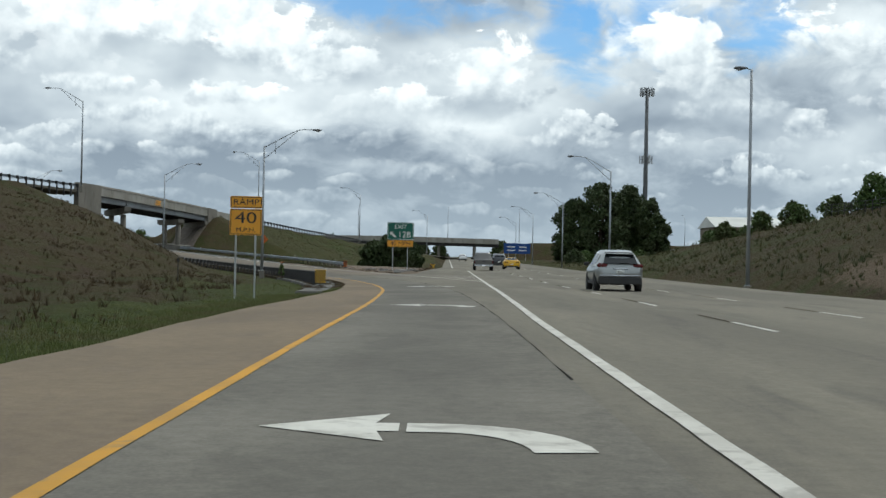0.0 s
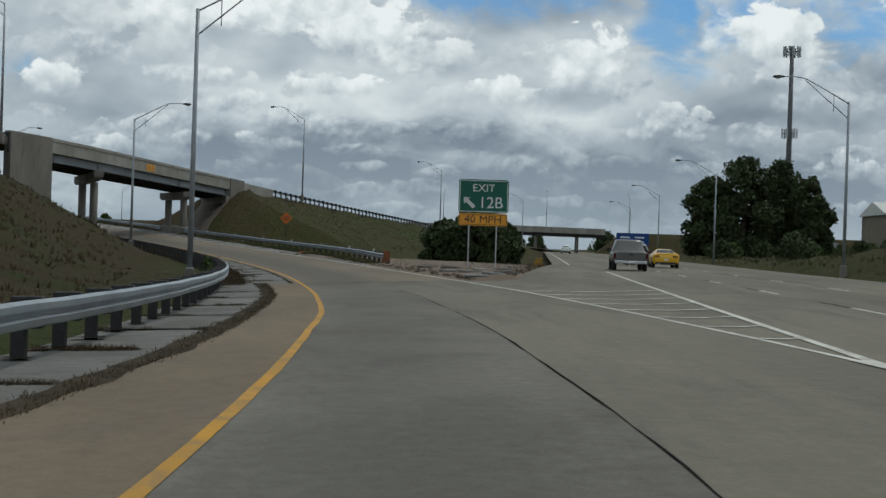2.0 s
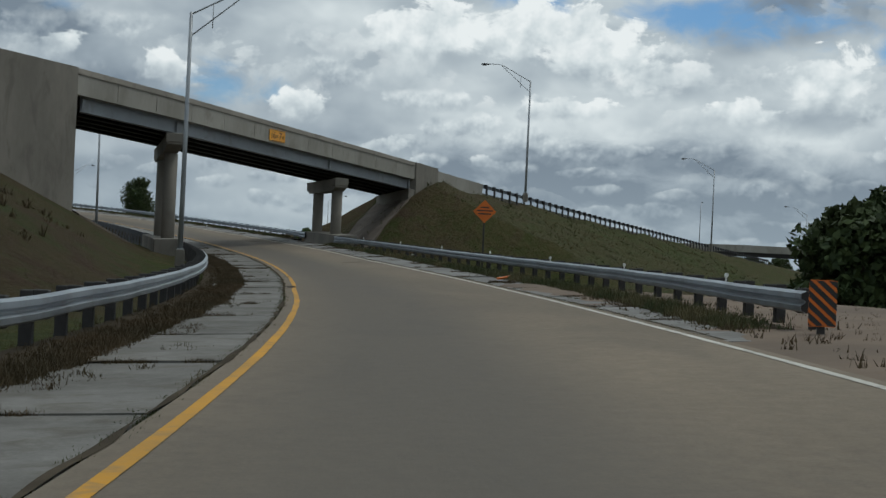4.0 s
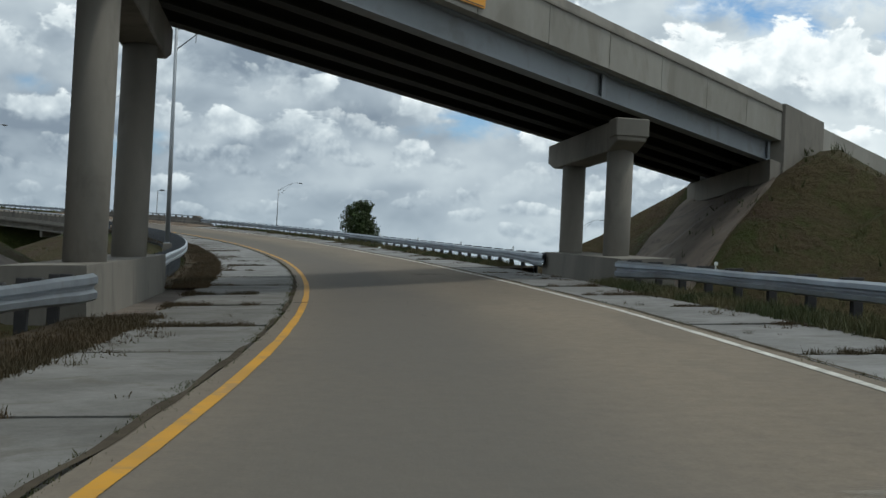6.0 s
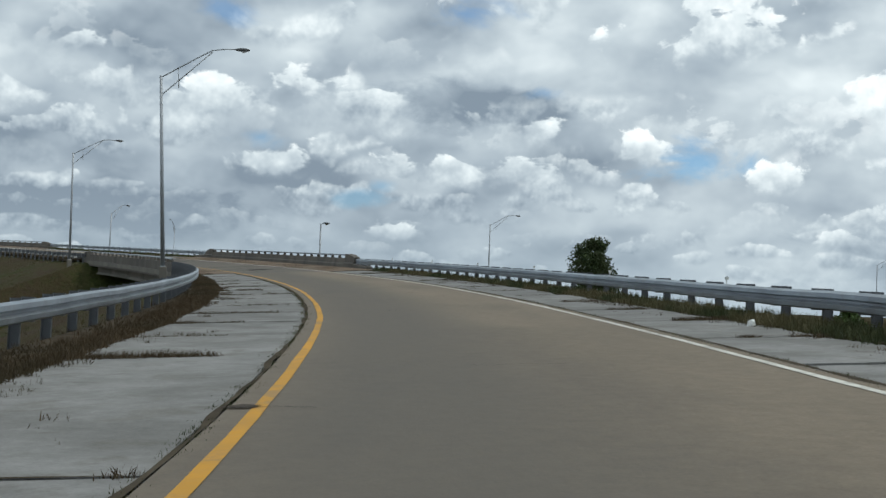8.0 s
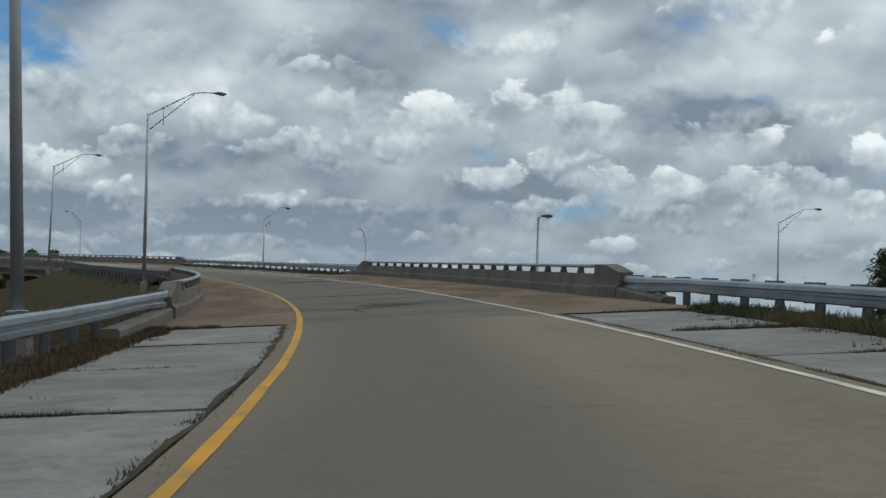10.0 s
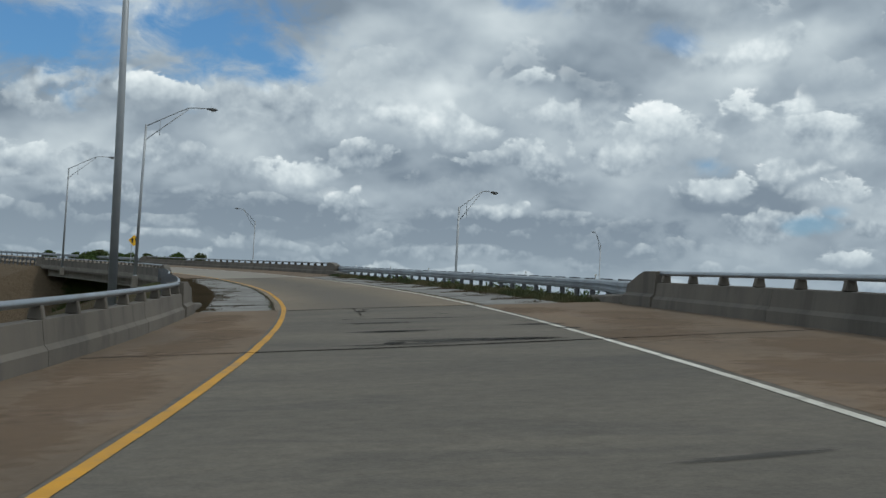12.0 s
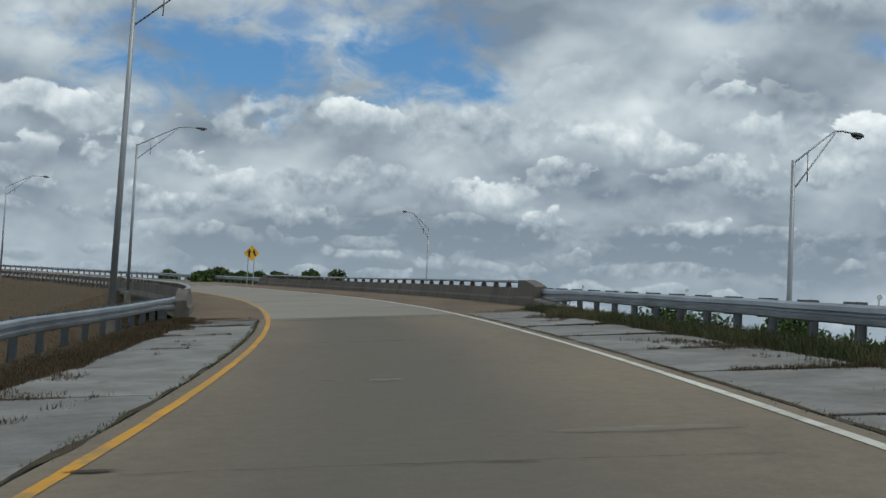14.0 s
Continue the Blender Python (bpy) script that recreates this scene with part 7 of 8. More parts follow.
# Overpass girders use the same shade-darkened colour under the deck.
for nm, y0, y1, z0, z1, mat in (("deck", YB, YB + 9, -0.5, 0, M_CONC), ("parapet", YB - 0.3, YB, -0.7, 1.0, M_CONC_LIGHT), ("girder", YB + 0.3, YB + 0.8, -1.7, -0.5, M_DARK_STEEL), ("girder", YB + 4, YB + 4.5, -1.7, -0.5, M_DARK_STEEL), ("parapet", YB + 9, YB + 9.3, -0.7, 1.0, M_CONC_LIGHT)):
    verts, faces = [], []
    xs = np.linspace(-80, 17, 22)
    for x in xs:
        z = far_z(x)
        verts += [(x, y0, z + z0), (x, y1, z + z0), (x, y1, z + z1), (x, y0, z + z1)]
    for i in range(len(xs) - 1):
        for j in range(4):
            a, b = 4 * i + j, 4 * i + (j + 1) % 4
            faces.append((a, b, b + 4, a + 4))
    faces += [(0, 1, 2, 3), tuple(range(len(verts) - 4, len(verts)))[::-1]]
    solid(nm, verts, faces, mat, far)
for x in (-62, -42, -22, -3, 9.0):
    for y in (YB + 1.5, YB + 7.5):
        bm = bmesh.new()
        tube(bm, [(x, y, -1.0), (x, y, far_z(x) - 1.7)], [0.5, 0.5], 10)
        part("column", bm, M_CONC, far, smooth=True)


def mound(name, x0, x1, y0, y1, h, skirt, label):
    xs, ys = np.linspace(x0 - skirt, x1 + skirt, 24), np.linspace(y0 - skirt, y1 + skirt, 14)
    verts, faces = [], []
    for y in ys:
        for x in xs:
            d = max(x0 - x, x - x1, y0 - y, y - y1, 0)
            verts.append((x, y, -1.2 + (h + 1.2) * max(0, 1 - d / skirt) + 0.1 * noise.noise((x * 0.2, y * 0.2, 0))))
    w = len(xs)
    for i in range(len(ys) - 1):
        for j in range(w - 1):
            q = i * w + j
            faces.append((q, q + 1, q + w + 1, q + w))
    return tagged(solid(name, verts, faces, M_GROUND, smooth=True), label, "embankment", kind="structure")


mound("embankment", 22, 190, YB - 1, YB + 10, 6.2, 9, "distant grassy approach bank of the overpass")
mound("embankment", -200, -92, YB - 1, YB + 10, 5.6, 13, "distant grassy approach bank of the overpass")
for x, y in ((-30, 432), (0, 432), (24, 434), (52, 436), (80, 436)):
    place_lamp(x, y, far_z(x) - 0.3, 90)

for i in range(12):
    x = -34 + i * 5.2 + 2 * math.sin(i * 2.1)
    y = 505 + 22 * math.sin(i * 1.7)
    if abs(x - 8) > 8:
        tree(x, y, ground_at(x, y) - 0.2, 6.5 + 1.5 * math.sin(i * 3.1), 6.5, "distant dark tree beyond the overpass", 330 + i, M_LEAF_DARK, 1500, 0.5, 0.05)

# distant woods
def far_woods():
    r = np.random.RandomState(8)
    blobs = []
    for i in range(420):
        a = radians(r.uniform(-35, 140))
        d = r.uniform(620, 1000)
        x, y = -math.sin(a) * d, math.cos(a) * d
        if -5 < x < 25:
            continue
        blobs.append((x, y, r.uniform(0, 3.5), r.uniform(4, 9)))
    v = leaf_cloud(blobs, 42000, 1.5, 9)
    ob = new("far_woods", quad_mesh("far_woods", v, M_LEAF_DARK))
    return tagged(ob, "low line of dark distant woods", "woods", kind="stuff")


far_woods()

# ---- grass, weeds and dirt along the edges ----
def blades(name, places, mat, label, height, seed, per=7, width=0.012):
    r = np.random.RandomState(seed)
    P = np.repeat(np.array(places), per, 0)
    n = len(P)
    ang = r.rand(n) * 2 * math.pi
    h = height * (0.4 + 0.9 * r.rand(n)) * (P[:, 3] if P.shape[1] > 3 else 1)
    base = P[:, :3] + np.c_[r.normal(0, 0.05, (n, 2)), np.full(n, -0.02)]
    side = np.c_[np.cos(ang), np.sin(ang), np.zeros(n)] * (width * (0.6 + r.rand(n)))[:, None]
    lean = np.c_[r.normal(0, 0.35, (n, 2)) * h[:, None], h]
    v = np.stack([base - side, base + side, base + lean + side * 0.2, base + lean - side * 0.2], 1).reshape(-1, 3)
    ob = new(name, quad_mesh(name, v, mat))
    return tagged(ob, label, "grass", kind="stuff")


rg = random.Random(77)
pl = []
for _ in range(9000):
    s = rg.uniform(2, 104)
    u = GRASS_LINE(s) - abs(rg.gauss(0, 0.18)) + 0.03 if s > 48 else GRASS_LINE(s) - abs(rg.gauss(0, 1.1)) + 0.05
    if 50 < s and u < GRASS_LINE(s) - 0.38:
        continue
    x, y, z = at(s, u, -0.05 if s > 48 else -0.12)
    pl.append((x, y, z, rg.uniform(0.5, 1.2)))
dry = [q for q in pl if q[1] > 56]
blades("verge_grass", [q for q in pl if q[1] <= 56], M_VERGE, "tufts of grass along the shoulder's edge", 0.085, 1, 10, 0.006)
blades("dry_verge_grass", dry, M_DRY_BLADES, "brown matted grass strip between shoulder and slabs", 0.075, 41, 16, 0.007)
strip("soil_edge", 52, 103, lambda s: GRASS_LINE(s) - 0.34, lambda s: GRASS_LINE(s) + 0.03, M_SOIL, shoulder_l, dz=0.004, step=0.3, cols=1, wobble=0.12, label="dark soil under the grass strip")
for k in range(20):
    s = 66.9 + 1.905 * k
    blotch(shoulder_l, s, UL1(s) - 0.27, 0.3, 0.24, M_SOIL, "joint_soil", "", 0.006, 18, k * 0.7)
pl = []
for s0, s1, fu, n in ((104, 186, lambda s: OUT_L(s) + 0.08, 13000), (197, 291, lambda s: OUT_L(s) + 0.08, 13000), (348, 400, lambda s: OUT_L(s) + 0.12, 10000)):
    for _ in range(n):
        s = rg.uniform(s0, s1)
        u = fu(s) - abs(rg.gauss(0, 0.45)) + 0.12 + 0.5 * max(0.0, ragged(s, 3.0))
        x, y, z = at(s, u, 0.0)
        pl.append((x, y, z, rg.uniform(0.4, 1.3)))
blades("shoulder_weeds", pl, M_DRY_BLADES, "dry brown weeds between shoulder and guardrail", 0.08, 2, 13, 0.006)
pl = []
for s0, s1, n in ((130, 199, 4500), (212, 291, 6500), (348, 400, 6000)):
    for _ in range(n):
        s = rg.uniform(s0, s1)
        u = OUT_R(s) + abs(rg.gauss(0, 0.55)) - 0.1 - 0.5 * max(0.0, ragged(s, 8.0))
        x, y, z = at(s, u, 0.0 if u < OUT_R(s) + 0.9 else -0.14)
        pl.append((x, y, z, rg.uniform(0.5, 1.4)))
blades("outer_weeds", pl, M_GRASS_BLADES, "green weeds under the outer guardrail", 0.14, 3, 13, 0.007)
pl = []
for s, ua, ub, reach, wide in WEDGES:
    for _ in range(int(90 + 900 * wide)):
        f = rg.random() ** 1.5
        u = ua + (ub - ua) * reach * f
        if noise.noise((u * 2.1, s, 0)) < -0.12:
            continue
        x, y, z = at(s + rg.gauss(0, 0.02 + wide * 0.45 * (1 - f)), u, -0.012)
        pl.append((x, y, z, rg.uniform(0.3, 1.0) * (0.7 + wide * 3.5)))
blades("joint_weeds", pl, M_DRY_BLADES, "small weeds growing in the slab joints", 0.06, 4, 10, 0.005)
pl = []
for s0, s1 in ((104, 291), (348, 397)):
    for _ in range(int((s1 - s0) * 60)):
        s = rg.uniform(s0, s1)
        if noise.noise((s * 0.9, 2.0, 0)) + 0.4 * noise.noise((s * 4.0, 2.0, 0)) < -0.12:
            continue
        left = rg.random() < 0.5
        if not left and s < 129:
            continue
        u = U_YELLOW(s) - 0.28 + rg.gauss(0, 0.03) if left else U_WHITE(s) + 0.26 + rg.gauss(0, 0.03)
        x, y, z = at(s, u)
        pl.append((x, y, z, rg.uniform(0.3, 1.1)))
pe = []
for _ in range(26000):
    s = rg.uniform(348, 400) if rg.random() < 0.45 else rg.uniform(104, 291)
    left = rg.random() < 0.55
    if not left and s < 130:
        continue
    d = abs(rg.gauss(0, 0.7))
    if noise.noise((s * 0.42, 4.0 if left else 9.0, d * 0.9)) + 0.5 * noise.noise((s * 1.9, d * 2, 1.0)) < 0.02 + d * 0.32:
        continue
    u = OUT_L(s) + d if left else OUT_R(s) - d
    if (left and u > U_YELLOW(s) - 0.6) or (not left and u < U_WHITE(s) + 0.6):
        continue
    x, y, z = at(s, u, -0.015)
    pe.append((x, y, z, rg.uniform(0.4, 1.2)))
blades("slab_weeds", pe, M_DRY_BLADES, "patches of weeds creeping over the slab edges", 0.07, 31, 9, 0.006)
blades("edge_weeds", pl, M_GRASS_BLADES, "low weeds along the joint beside the lane", 0.035, 6, 8, 0.004)

# tufts over the banks
rb = np.random.RandomState(5)


def tufts(name, n, x0, x1, y0, y1, keep, mat, label, height, seed, per, width):
    x, y = rb.uniform(x0, x1, n), rb.uniform(y0, y1, n)
    g = ground_height(x, y)
    ok = np.array([keep(a, b, c) and noise.noise((a * 0.45, b * 0.45, 3.0)) + 0.5 * noise.noise((a * 1.7, b * 1.7, 0.0)) > -0.05 for a, b, c in zip(x, y, g)])
    P = np.c_[x, y, g, rb.uniform(0.4, 1.4, n)][ok]
    blades(name, P, mat, label, height, seed, per, width)


def off_road(x, y, z, gap=5.2):
    i = ((LX - x) ** 2 + (LY - y) ** 2).argmin()
    return (LX[i] - x) ** 2 + (LY[i] - y) ** 2 > gap * gap


tufts("hill_tufts", 11000, -46, -6, 8, 150, lambda x, y, z: off_road(x, y, z, 8.5), M_DRY_BLADES, "dry brown tufts over the grassy hill", 0.24, 11, 9, 0.018)
tufts("right_bank_tufts", 9000, 17.5, 46, 10, 230, lambda x, y, z: True, M_GRASS_BLADES, "rough grass tufts over the freeway bank", 0.3, 15, 8, 0.022)
tufts("hill_grass", 6000, -24, -4.5, 4, 120, lambda x, y, z: off_road(x, y, z, 4.6) and not off_road(x, y, z, 11), M_VERGE, "short green grass over the verge", 0.07, 12, 7, 0.010)
tufts("bank_tufts", 9000, -42, -4, 170, 300, lambda x, y, z: off_road(x, y, z, 8) and z > -0.3, M_GRASS_BLADES, "grass tufts over the flyover bank", 0.24, 13, 6, 0.02)
tufts("inner_bank_grass", 7000, -175, -60, 150, 310, lambda x, y, z: off_road(x, y, z, 5.6) and not off_road(x, y, z, 22), M_GRASS_BLADES, "grass tufts on the inner bank", 0.2, 14, 7, 0.02)

pl = []
for _ in range(1500):
    s = rg.uniform(102.5, 140)
    a = at(s, U_WHITE(s) + 0.3)
    w = X_LEFT(a[1] + 2) - a[0]
    x = a[0] + w * rg.random()
    y = a[1] + 2 * (x - a[0]) / max(w, 0.5)
    if noise.noise((x * 0.7, y * 0.7, 8.0)) + (0.35 if s > 112 or abs(x - a[0]) < 0.4 else -0.1) < 0.1:
        continue
    pl.append((x, y, a[2] + (Z_MAIN(y) - a[2]) * (x - a[0]) / max(w, 0.5) + 0.06, rg.uniform(0.4, 1.2)))
blades("island_weeds", pl, M_DRY_BLADES, "weeds scattered over the gore island", 0.12, 21, 9, 0.008)
for i in range(9):
    s, f = 103.5 + i * 2.1, (0.25, 0.6, 0.8, 0.4)[i % 4]
    a = at(s, U_WHITE(s) + 0.3)
    x = a[0] + (X_LEFT(a[1] + 2) - a[0]) * f
    bm = bmesh.new()
    box(bm, -0.45, 0.45, -0.3, 0.3, -0.05, 0.05, 0.02)
    for v in bm.verts:
        v.co += Vector((noise.noise((v.co.x * 3, v.co.y * 3, i)), noise.noise((v.co.y * 3, i, v.co.x * 2)), 0)) * 0.18
    ob = part("broken_slab", bm, M_SLAB)
    ob.matrix_world = Matrix.Translation((x, a[1] + 2 * f, a[2] + (Z_MAIN(a[1]) - a[2]) * f + 0.13)) @ Matrix.Rotation(i * 1.3, 4, "Z") @ Matrix.Rotation(0.06, 4, "X")
    tagged(ob, "broken piece of concrete paving in the dirt", "paving slab", "broken slabs")
# a slim post on the verge
bm = bmesh.new()
tube(bm, [(0, 0, -0.4), (0, 0, 1.25)], [0.03, 0.03], 8)
box(bm, -0.06, 0.06, -0.02, 0.02, 1.2, 1.38, 0.01)
ob = part("marker_post", bm, M_POST)
ob.matrix_world = Matrix.Translation((-14.6, 70.0, ground_at(-14.6, 70.0)))
tagged(ob, "slim dark marker post standing in the grass", "post")
# an orange plastic scrap on the outer shoulder
bm = bmesh.new()
box(bm, -0.24, 0.24, -0.06, 0.06, 0.0, 0.07, 0.02)
for v in bm.verts:
    v.co.z += 0.04 * math.sin(v.co.x * 6)
ob = part("plastic_scrap", bm, M_ORANGE)
ob.matrix_world = frame_at(153.2, 5.25, 0.0) @ Matrix.Rotation(0.3, 4, "Z")
tagged(ob, "broken orange plastic scrap on the shoulder", "litter")
# a twiggy sapling beside the inner guardrail
tree(*at(100.5, -4.75, -0.1), 1.15, 0.55, "thin leafy sapling beside the guardrail", 301, M_LEAF, 260, 0.07, 0.25, name="bush")
# litter on the verge
for i, (s, u, w) in enumerate(((17.5, -4.6, 0.16), (18.6, -5.3, 0.12), (150, -3.9, 0.09), (237, 5.9, 0.12), (366, 5.9, 0.08), (181, 7.4, 0.1))):
    bm = bmesh.new()
    bmesh.ops.create_icosphere(bm, subdivisions=2, radius=w)
    for v in bm.verts:
        v.co *= 0.7 + 0.5 * noise.noise(v.co * 14 + Vector((i, 0, 0)))
        v.co.z = max(v.co.z, -0.3 * w)
    ob = part("crumpled_paper", bm, M_SIGN_W)
    ob.matrix_world = Matrix.Translation(at(s, u, 0.3 * w - 0.03)) if u > 0 or s > 100 else Matrix.Translation((*at(s, u)[:2], ground_at(*at(s, u)[:2]) + 0.3 * w))
    tagged(ob, "crumpled scrap of white paper litter", "litter", "litter scraps")

# ---- vehicles ----
def loft(sections):
    """Body rings from (y, z_low, z_belt, z_top, w_low, w_belt, w_top)."""
    bm = bmesh.new()
    rings = []
    for y, zl, zb, zt, wl, wb, wt in sections:
        half = [(wl * 0.85, zl), (wl, zl + 0.06), (wb, zl + (zb - zl) * 0.45), (wb * 0.985, zb - 0.03), (wb * 0.96, zb), (wt, zt - 0.07), (wt * 0.88, zt - 0.015), (wt * 0.4, zt)]
        ring = [(x, z) for x, z in half] + [(-x, z) for x, z in half[::-1]]
        rings.append([bm.verts.new((x, y, z)) for x, z in ring])
    n = len(rings[0])
    for r, q in zip(rings, rings[1:]):
        for k in range(n):
            bm.faces.new((r[k], r[(k + 1) % n], q[(k + 1) % n], q[k]))
    bm.faces.new(rings[0][::-1])
    bm.faces.new(rings[-1])
    return bm


def wheel(root, x, y, r, w, side):
    t = bmesh.new()
    prof = [(-w / 2, r * 0.66), (-w / 2, r * 0.94), (-w / 2 + 0.03, r), (w / 2 - 0.03, r), (w / 2, r * 0.94), (w / 2, r * 0.66)]
    n = 24
    rings = [[t.verts.new((x + d, y + q * math.cos(2 * math.pi * k / n), r + q * math.sin(2 * math.pi * k / n))) for d, q in prof] for k in range(n)]
    for k in range(n):
        a, b = rings[k], rings[(k + 1) % n]
        for j in range(5):
            t.faces.new((a[j], a[j + 1], b[j + 1], b[j]))
    tyre = part("tyre", t, M_TYRE, None, "", True)
    wh_ = thing("wheel")
    wh_.parent = root
    tyre.parent = wh_
    bm = bmesh.new()
    o = side * (w / 2 - 0.03)
    bmesh.ops.create_cone(bm, cap_ends=True, segments=20, radius1=r * 0.66, radius2=r * 0.66, depth=w * 0.5, matrix=Matrix.Translation((x + o * 0.4, y, r)) @ Matrix.Rotation(math.pi / 2, 4, "Y"))
    rim = part("rim", bm, M_TRIM, wh_)
    bm = bmesh.new()
    for k in range(5):
        box(bm, x + o - 0.015, x + o + 0.015, -0.035, 0.035, r * 0.1, r * 0.66, 0.0, Matrix.Translation((0, y, r)) @ Matrix.Rotation(k * 2 * math.pi / 5, 4, "X") @ Matrix.Translation((0, 0, 0)))
    part("spokes", bm, M_RIM, wh_, "alloy spokes")


def lerp_sections(sec, y):
    ys = [s[0] for s in sec]
    return [float(np.interp(y, ys, [s[i] for s in sec])) for i in range(7)]


def pane_side(root, sec, y0, y1, side, lo=0.10, hi=0.86, slant0=0.0, slant1=0.0, name="side_window"):
    verts, faces = [], []
    n = 6
    for i in range(n):
        f = i / (n - 1)
        for g, sl0, sl1 in ((lo, 0, 0), (hi, slant0, slant1)):
            y = y0 + sl0 + (y1 + sl1 - y0 - sl0) * f
            _, zl, zb, zt, wl, wb, wt = lerp_sections(sec, y)
            x = wb * 0.96 + (wt - wb * 0.96) * g + 0.012
            verts.append((side * x, y, zb + (zt - 0.07 - zb) * g))
    for i in range(n - 1):
        q = 2 * i
        faces.append((q, q + 2, q + 3, q + 1))
    ob = solid(name, verts, faces, M_GLASS, root, "dark glass")
    return ob


def car(name, m, sec, mat, label, category, wheels, r, rear, extras=()):
    root = thing(name, None, label, category, "vehicles on the freeway")
    body = part("body", loft(sec), mat, root, "", True)
    for _, y in wheels:
        x = lerp_sections(sec, y)[5] + 0.018 - 0.12
        for s in (-1, 1):
            wheel(root, s * x, y, r, 0.24, s)
            bm = bmesh.new()
            bmesh.ops.create_cone(bm, cap_ends=True, segments=24, radius1=r * 1.14, radius2=r * 1.14, depth=0.1, matrix=Matrix.Translation((s * (x + 0.058), y, r + 0.015)) @ Matrix.Rotation(math.pi / 2, 4, "Y"))
            part("wheel_arch", bm, M_TRIM, root, "black wheel arch")
    rear(root, sec)
    root.matrix_world = m
    return root


def rear_box(root, name, x0, x1, y, d, z0, z1, mat, label="", bevel=0.02):
    bm = bmesh.new()
    box(bm, x0, x1, y - d, y + d, z0, z1, bevel)
    return part(name, bm, mat, root, label)


def rear_glass(root, y0, z0, w0, y1, z1, w1):
    verts = [(-w0, y0, z0), (w0, y0, z0), (w1, y1, z1), (-w1, y1, z1)]
    verts += [(x, y + 0.02, z) for x, y, z in verts]
    return solid("rear_window", verts, [(0, 1, 2, 3), (7, 6, 5, 4), (0, 4, 5, 1), (1, 5, 6, 2), (2, 6, 7, 3), (3, 7, 4, 0)], M_GLASS, root, "dark rear glass")


# silver crossover: y runs forward
SUV = [(-2.32, 0.42, 0.98, 1.02, 0.70, 0.80, 0.66), (-2.25, 0.36, 1.02, 1.16, 0.82, 0.90, 0.68), (-2.05, 0.32, 1.06, 1.40, 0.86, 0.945, 0.63), (-1.7, 0.30, 1.08, 1.60, 0.87, 0.955, 0.64), (-0.6, 0.28, 1.03, 1.70, 0.87, 0.95, 0.70),
       (0.2, 0.28, 1.00, 1.66, 0.87, 0.95, 0.68), (0.75, 0.28, 0.99, 1.45, 0.87, 0.95, 0.66), (1.25, 0.28, 0.98, 1.08, 0.87, 0.94, 0.72), (1.9, 0.30, 0.90, 0.98, 0.85, 0.92, 0.66), (2.25, 0.36, 0.78, 0.86, 0.80, 0.86, 0.60), (2.4, 0.45, 0.66, 0.72, 0.66, 0.70, 0.5)]


def suv_rear(root, sec):
    rear_glass(root, -2.33, 1.13, 0.70, -1.90, 1.53, 0.57)
    for s in (-1, 1):
        x0, x1 = sorted((s * 0.50, s * 0.925))
        rear_box(root, "tail_light", x0, x1, -2.13, 0.20, 0.96, 1.14, M_TAIL, "dark red wrap-round tail lamp", 0.05)
        pane_side(root, sec, -1.55, -0.55, s, slant0=0.22, slant1=0)
        pane_side(root, sec, -0.48, 0.75, s, slant0=0, slant1=-0.42)
        bm = bmesh.new()
        box(bm, s * 0.94 - 0.02 * 0, s * 0.94 + s * 0.22, 0.62, 0.76, 1.02, 1.18, 0.03) if s > 0 else box(bm, -1.16, -0.94, 0.62, 0.76, 1.02, 1.18, 0.03)
        part("wing_mirror", bm, M_TRIM, root)
        x0, x1 = sorted((s * 0.90, s * 0.965))
        rear_box(root, "sill", x0, x1, -0.1, 0.95, 0.28, 0.40, M_TRIM, "black sill")
    rear_box(root, "bumper", -0.88, 0.88, -2.26, 0.11, 0.27, 0.62, M_TRIM, "black lower bumper", 0.06)
    rear_box(root, "chrome_strip", -0.82, 0.82, -2.36, 0.02, 0.63, 0.67, M_CHROME)
    rear_box(root, "garnish", -0.32, 0.32, -2.325, 0.03, 0.90, 0.95, M_CHROME, "bright tailgate garnish")
    rear_box(root, "plate", -0.16, 0.16, -2.335, 0.02, 0.74, 0.86, M_SIGN_W, "pale number plate")
    rear_box(root, "plate_bar", -0.12, 0.12, -2.358, 0.004, 0.78, 0.82, M_TRIM, "plain bar for the plate's writing", 0)
    rear_box(root, "spoiler", -0.60, 0.60, -1.93, 0.12, 1.555, 1.595, M_TRIM, "dark roof spoiler", 0.015)
    rear_box(root, "wiper", -0.02, 0.36, -2.32, 0.02, 1.15, 1.18, M_TRIM)
    for x in (-0.45, 0.45):
        rear_box(root, "exhaust", x - 0.07, x + 0.07, -2.3, 0.06, 0.27, 0.33, M_CHROME)


car("silver_suv", Matrix.Translation((7.0, 54.5, Z_MAIN(54.5))), SUV, M_SILVER, "silver crossover car driving away on the freeway", "car", ((0.80, -1.42), (0.80, 1.42)), 0.36, suv_rear)

PICK = [(-2.9, 0.50, 1.05, 1.10, 0.90, 0.96, 0.93), (-2.82, 0.48, 1.08, 1.14, 0.92, 0.985, 0.95), (-1.0, 0.48, 1.06, 1.13, 0.92, 0.985, 0.95), (-0.94, 0.48, 1.10, 1.72, 0.92, 0.985, 0.72), (-0.7, 0.48, 1.10, 1.84, 0.92, 0.985, 0.74), (0.5, 0.48, 1.08, 1.85, 0.92, 0.985, 0.74),
        (1.2, 0.48, 1.06, 1.24, 0.92, 0.98, 0.84), (2.4, 0.50, 1.02, 1.12, 0.92, 0.96, 0.80), (2.75, 0.55, 0.9, 1.0, 0.86, 0.9, 0.72)]


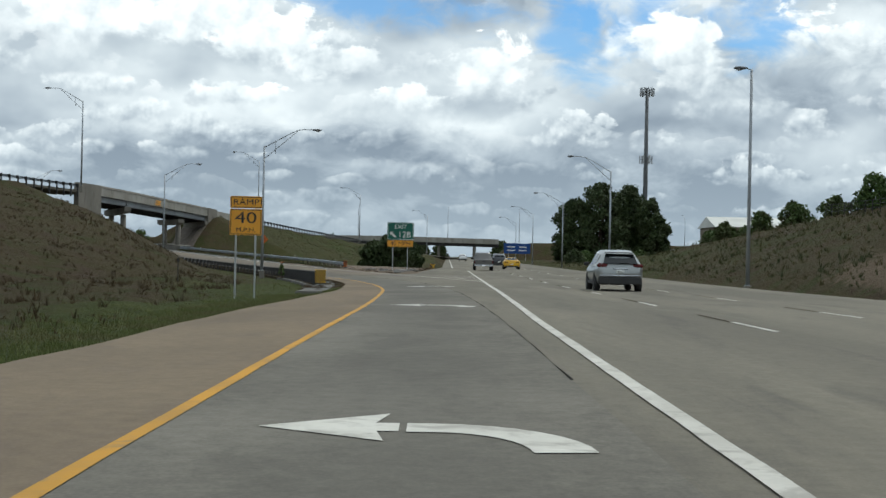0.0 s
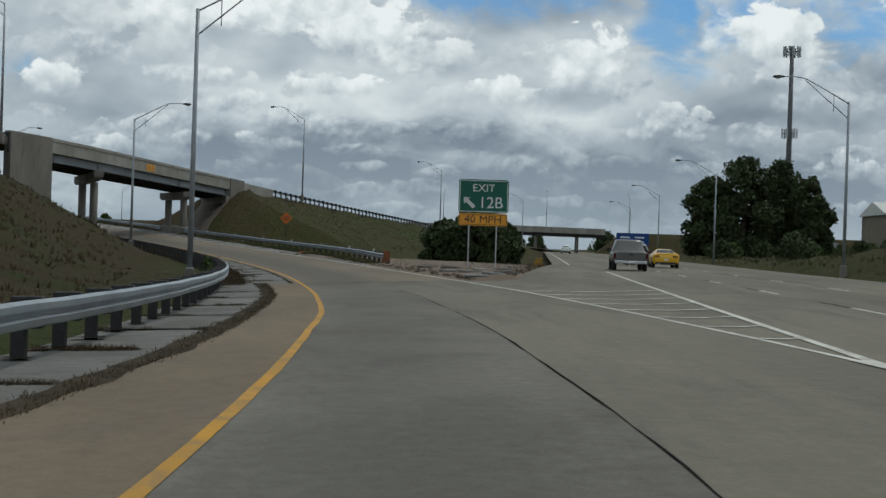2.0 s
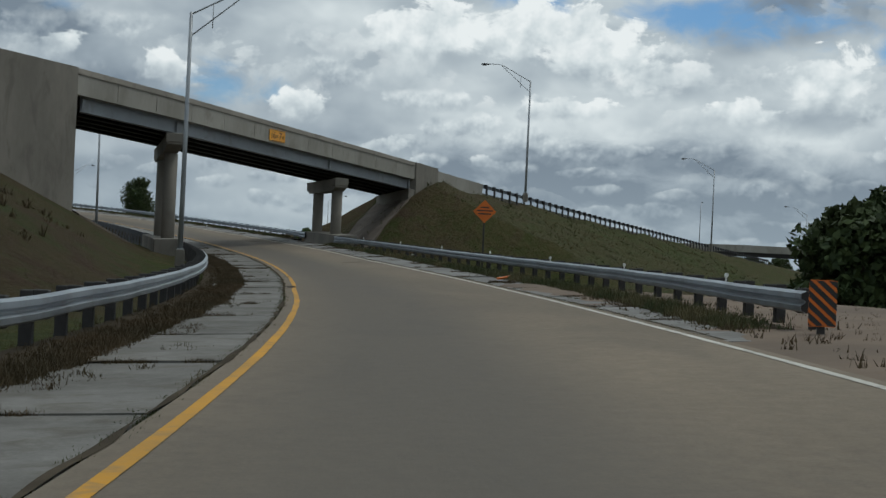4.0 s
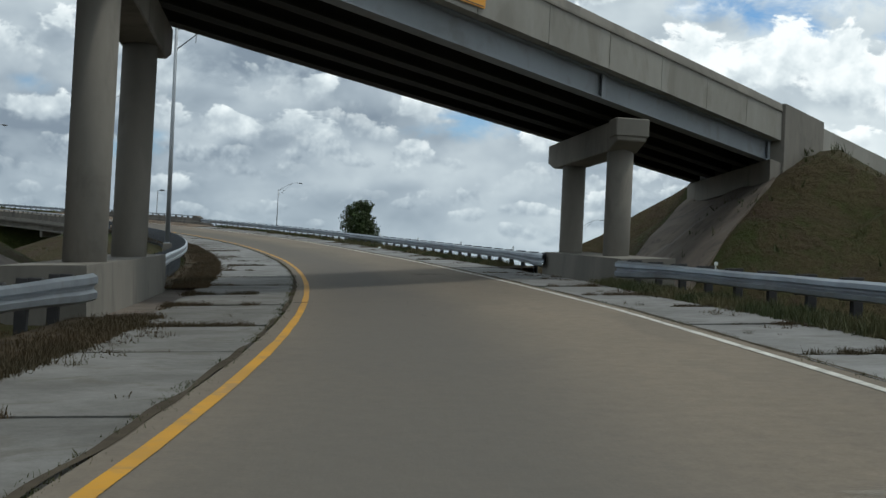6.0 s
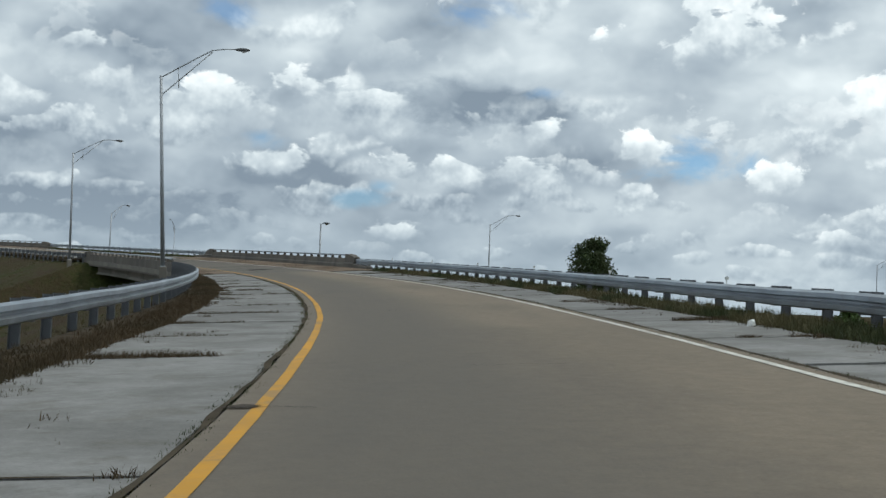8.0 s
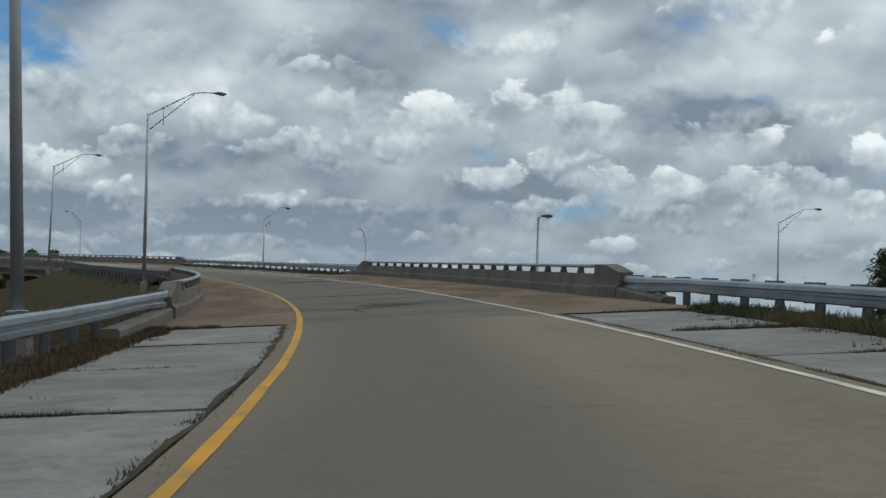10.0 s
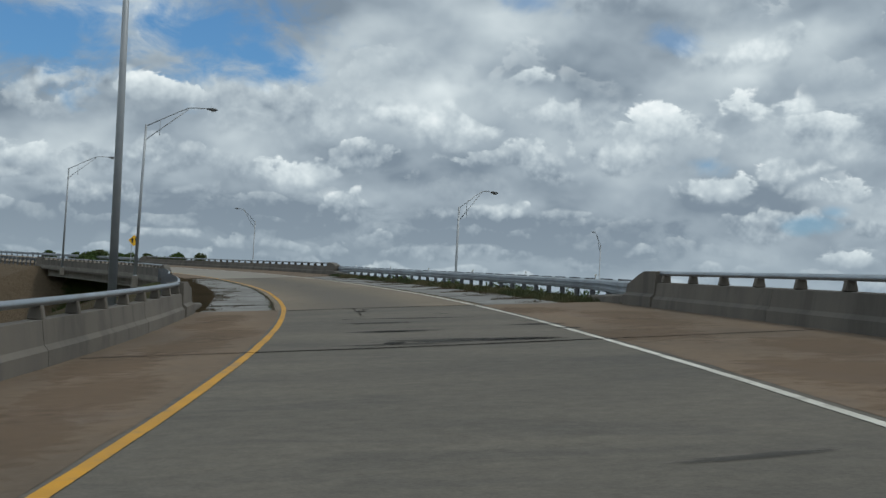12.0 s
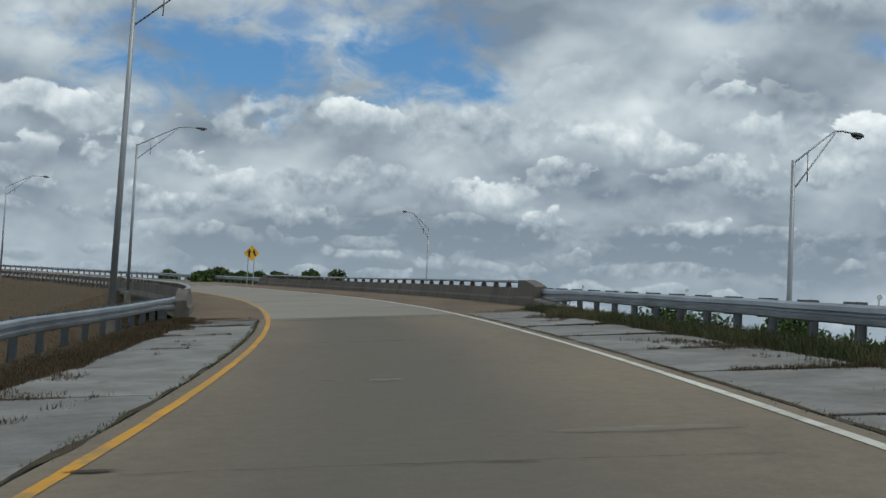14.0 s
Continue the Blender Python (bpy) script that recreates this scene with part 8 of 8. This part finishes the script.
def pick_rear(root, sec):
    rear_glass(root, -0.965, 1.20, 0.66, -0.92, 1.66, 0.60)
    for s in (-1, 1):
        x0, x1 = sorted((s * 0.86, s * 0.985))
        rear_box(root, "tail_light", x0, x1, -2.86, 0.06, 0.72, 1.04, M_TAIL, "red tail lamp", 0.02)
        pane_side(root, sec, -0.75, 0.05, s)
        pane_side(root, sec, 0.12, 1.0, s, slant1=-0.35)
        x0, x1 = sorted((s * 0.98, s * 1.24))
        rear_box(root, "wing_mirror", x0, x1, 0.9, 0.07, 1.1, 1.34, M_TRIM)
    rear_box(root, "tailgate", -0.82, 0.82, -2.91, 0.03, 0.62, 1.09, M_GREYCAR, "flat tailgate", 0.02)
    rear_box(root, "tailgate_handle", -0.14, 0.14, -2.95, 0.015, 0.92, 1.0, M_TRIM)
    rear_box(root, "bumper", -0.94, 0.94, -2.98, 0.10, 0.42, 0.60, M_CHROME, "dull chrome step bumper", 0.03)
    rear_box(root, "plate", -0.16, 0.16, -3.09, 0.01, 0.46, 0.57, M_SIGN_W, "pale number plate", 0)


car("pickup_truck", Matrix.Translation((3.7, 134.0, Z_MAIN(134))), PICK, M_GREYCAR, "grey pickup truck driving away on the freeway", "pickup truck", ((0.86, -1.75), (0.86, 1.75)), 0.39, pick_rear)

COUPE = [(-2.38, 0.45, 0.92, 0.96, 0.78, 0.84, 0.70), (-2.3, 0.32, 0.98, 1.02, 0.86, 0.93, 0.78), (-1.7, 0.26, 0.98, 1.06, 0.88, 0.955, 0.74), (-0.9, 0.24, 0.96, 1.33, 0.88, 0.95, 0.60), (-0.1, 0.24, 0.94, 1.37, 0.88, 0.95, 0.60), (0.6, 0.24, 0.94, 1.08, 0.88, 0.95, 0.68), (1.7, 0.26, 0.88, 0.96, 0.87, 0.93, 0.70), (2.3, 0.35, 0.72, 0.8, 0.8, 0.84, 0.6)]


def coupe_rear(root, sec):
    rear_glass(root, -1.66, 1.075, 0.66, -0.98, 1.315, 0.54)
    for s in (-1, 1):
        for k in range(3):
            x0, x1 = sorted((s * (0.48 + 0.13 * k), s * (0.57 + 0.13 * k)))
            rear_box(root, "tail_light", x0, x1, -2.37, 0.03, 0.74, 0.90, M_TAIL, "upright red tail lamp bar", 0.01)
        pane_side(root, sec, -0.95, 0.35, s, lo=0.14, hi=0.8, slant0=0.25, slant1=-0.3)
    rear_box(root, "black_panel", -0.80, 0.80, -2.345, 0.03, 0.71, 0.92, M_TRIM, "black panel between the lamps", 0.01)
    rear_box(root, "diffuser", -0.74, 0.74, -2.33, 0.06, 0.27, 0.44, M_TRIM, "black lower diffuser", 0.03)
    rear_box(root, "spoiler", -0.80, 0.80, -2.26, 0.10, 1.06, 1.09, M_YELLOWCAR, "boot lid spoiler", 0.01)
    rear_box(root, "plate", -0.15, 0.15, -2.40, 0.008, 0.54, 0.65, M_SIGN_W, "pale number plate", 0)
    for x in (-0.5, 0.5):
        rear_box(root, "exhaust", x - 0.09, x + 0.09, -2.36, 0.06, 0.26, 0.33, M_CHROME)


car("yellow_coupe", Matrix.Translation((7.5, 152.0, Z_MAIN(152))), COUPE, M_YELLOWCAR, "yellow sports coupe driving away on the freeway", "car", ((0.80, -1.38), (0.80, 1.36)), 0.35, coupe_rear)

DSUV = [(s[0], s[1], s[2] * 1.04, s[3] * 1.06, s[4], s[5], s[6]) for s in SUV]


def dark_rear(root, sec):
    rear_glass(root, -2.2, 1.15, 0.64, -2.06, 1.58, 0.58)
    for s in (-1, 1):
        x0, x1 = sorted((s * 0.62, s * 0.9))
        rear_box(root, "tail_light", x0, x1, -2.24, 0.06, 0.98, 1.18, M_TAIL, "red tail lamp", 0.02)
        pane_side(root, sec, -1.5, 0.6, s, slant0=0.2, slant1=-0.4)
    rear_box(root, "bumper", -0.84, 0.84, -2.28, 0.08, 0.32, 0.60, M_TRIM, "black bumper", 0.03)
    rear_box(root, "plate", -0.16, 0.16, -2.36, 0.01, 0.72, 0.84, M_SIGN_W, "pale number plate", 0)


car("dark_suv", Matrix.Translation((6.6, 166.0, Z_MAIN(172))), DSUV, M_DARKCAR, "dark sport utility car far ahead on the freeway", "car", ((0.80, -1.42), (0.80, 1.42)), 0.37, dark_rear)
car("white_car", Matrix.Translation((3.9, 330.0, Z_MAIN(330))), DSUV, M_WHITECAR, "white car far off near the overpass", "car", ((0.80, -1.42), (0.80, 1.42)), 0.37, dark_rear)
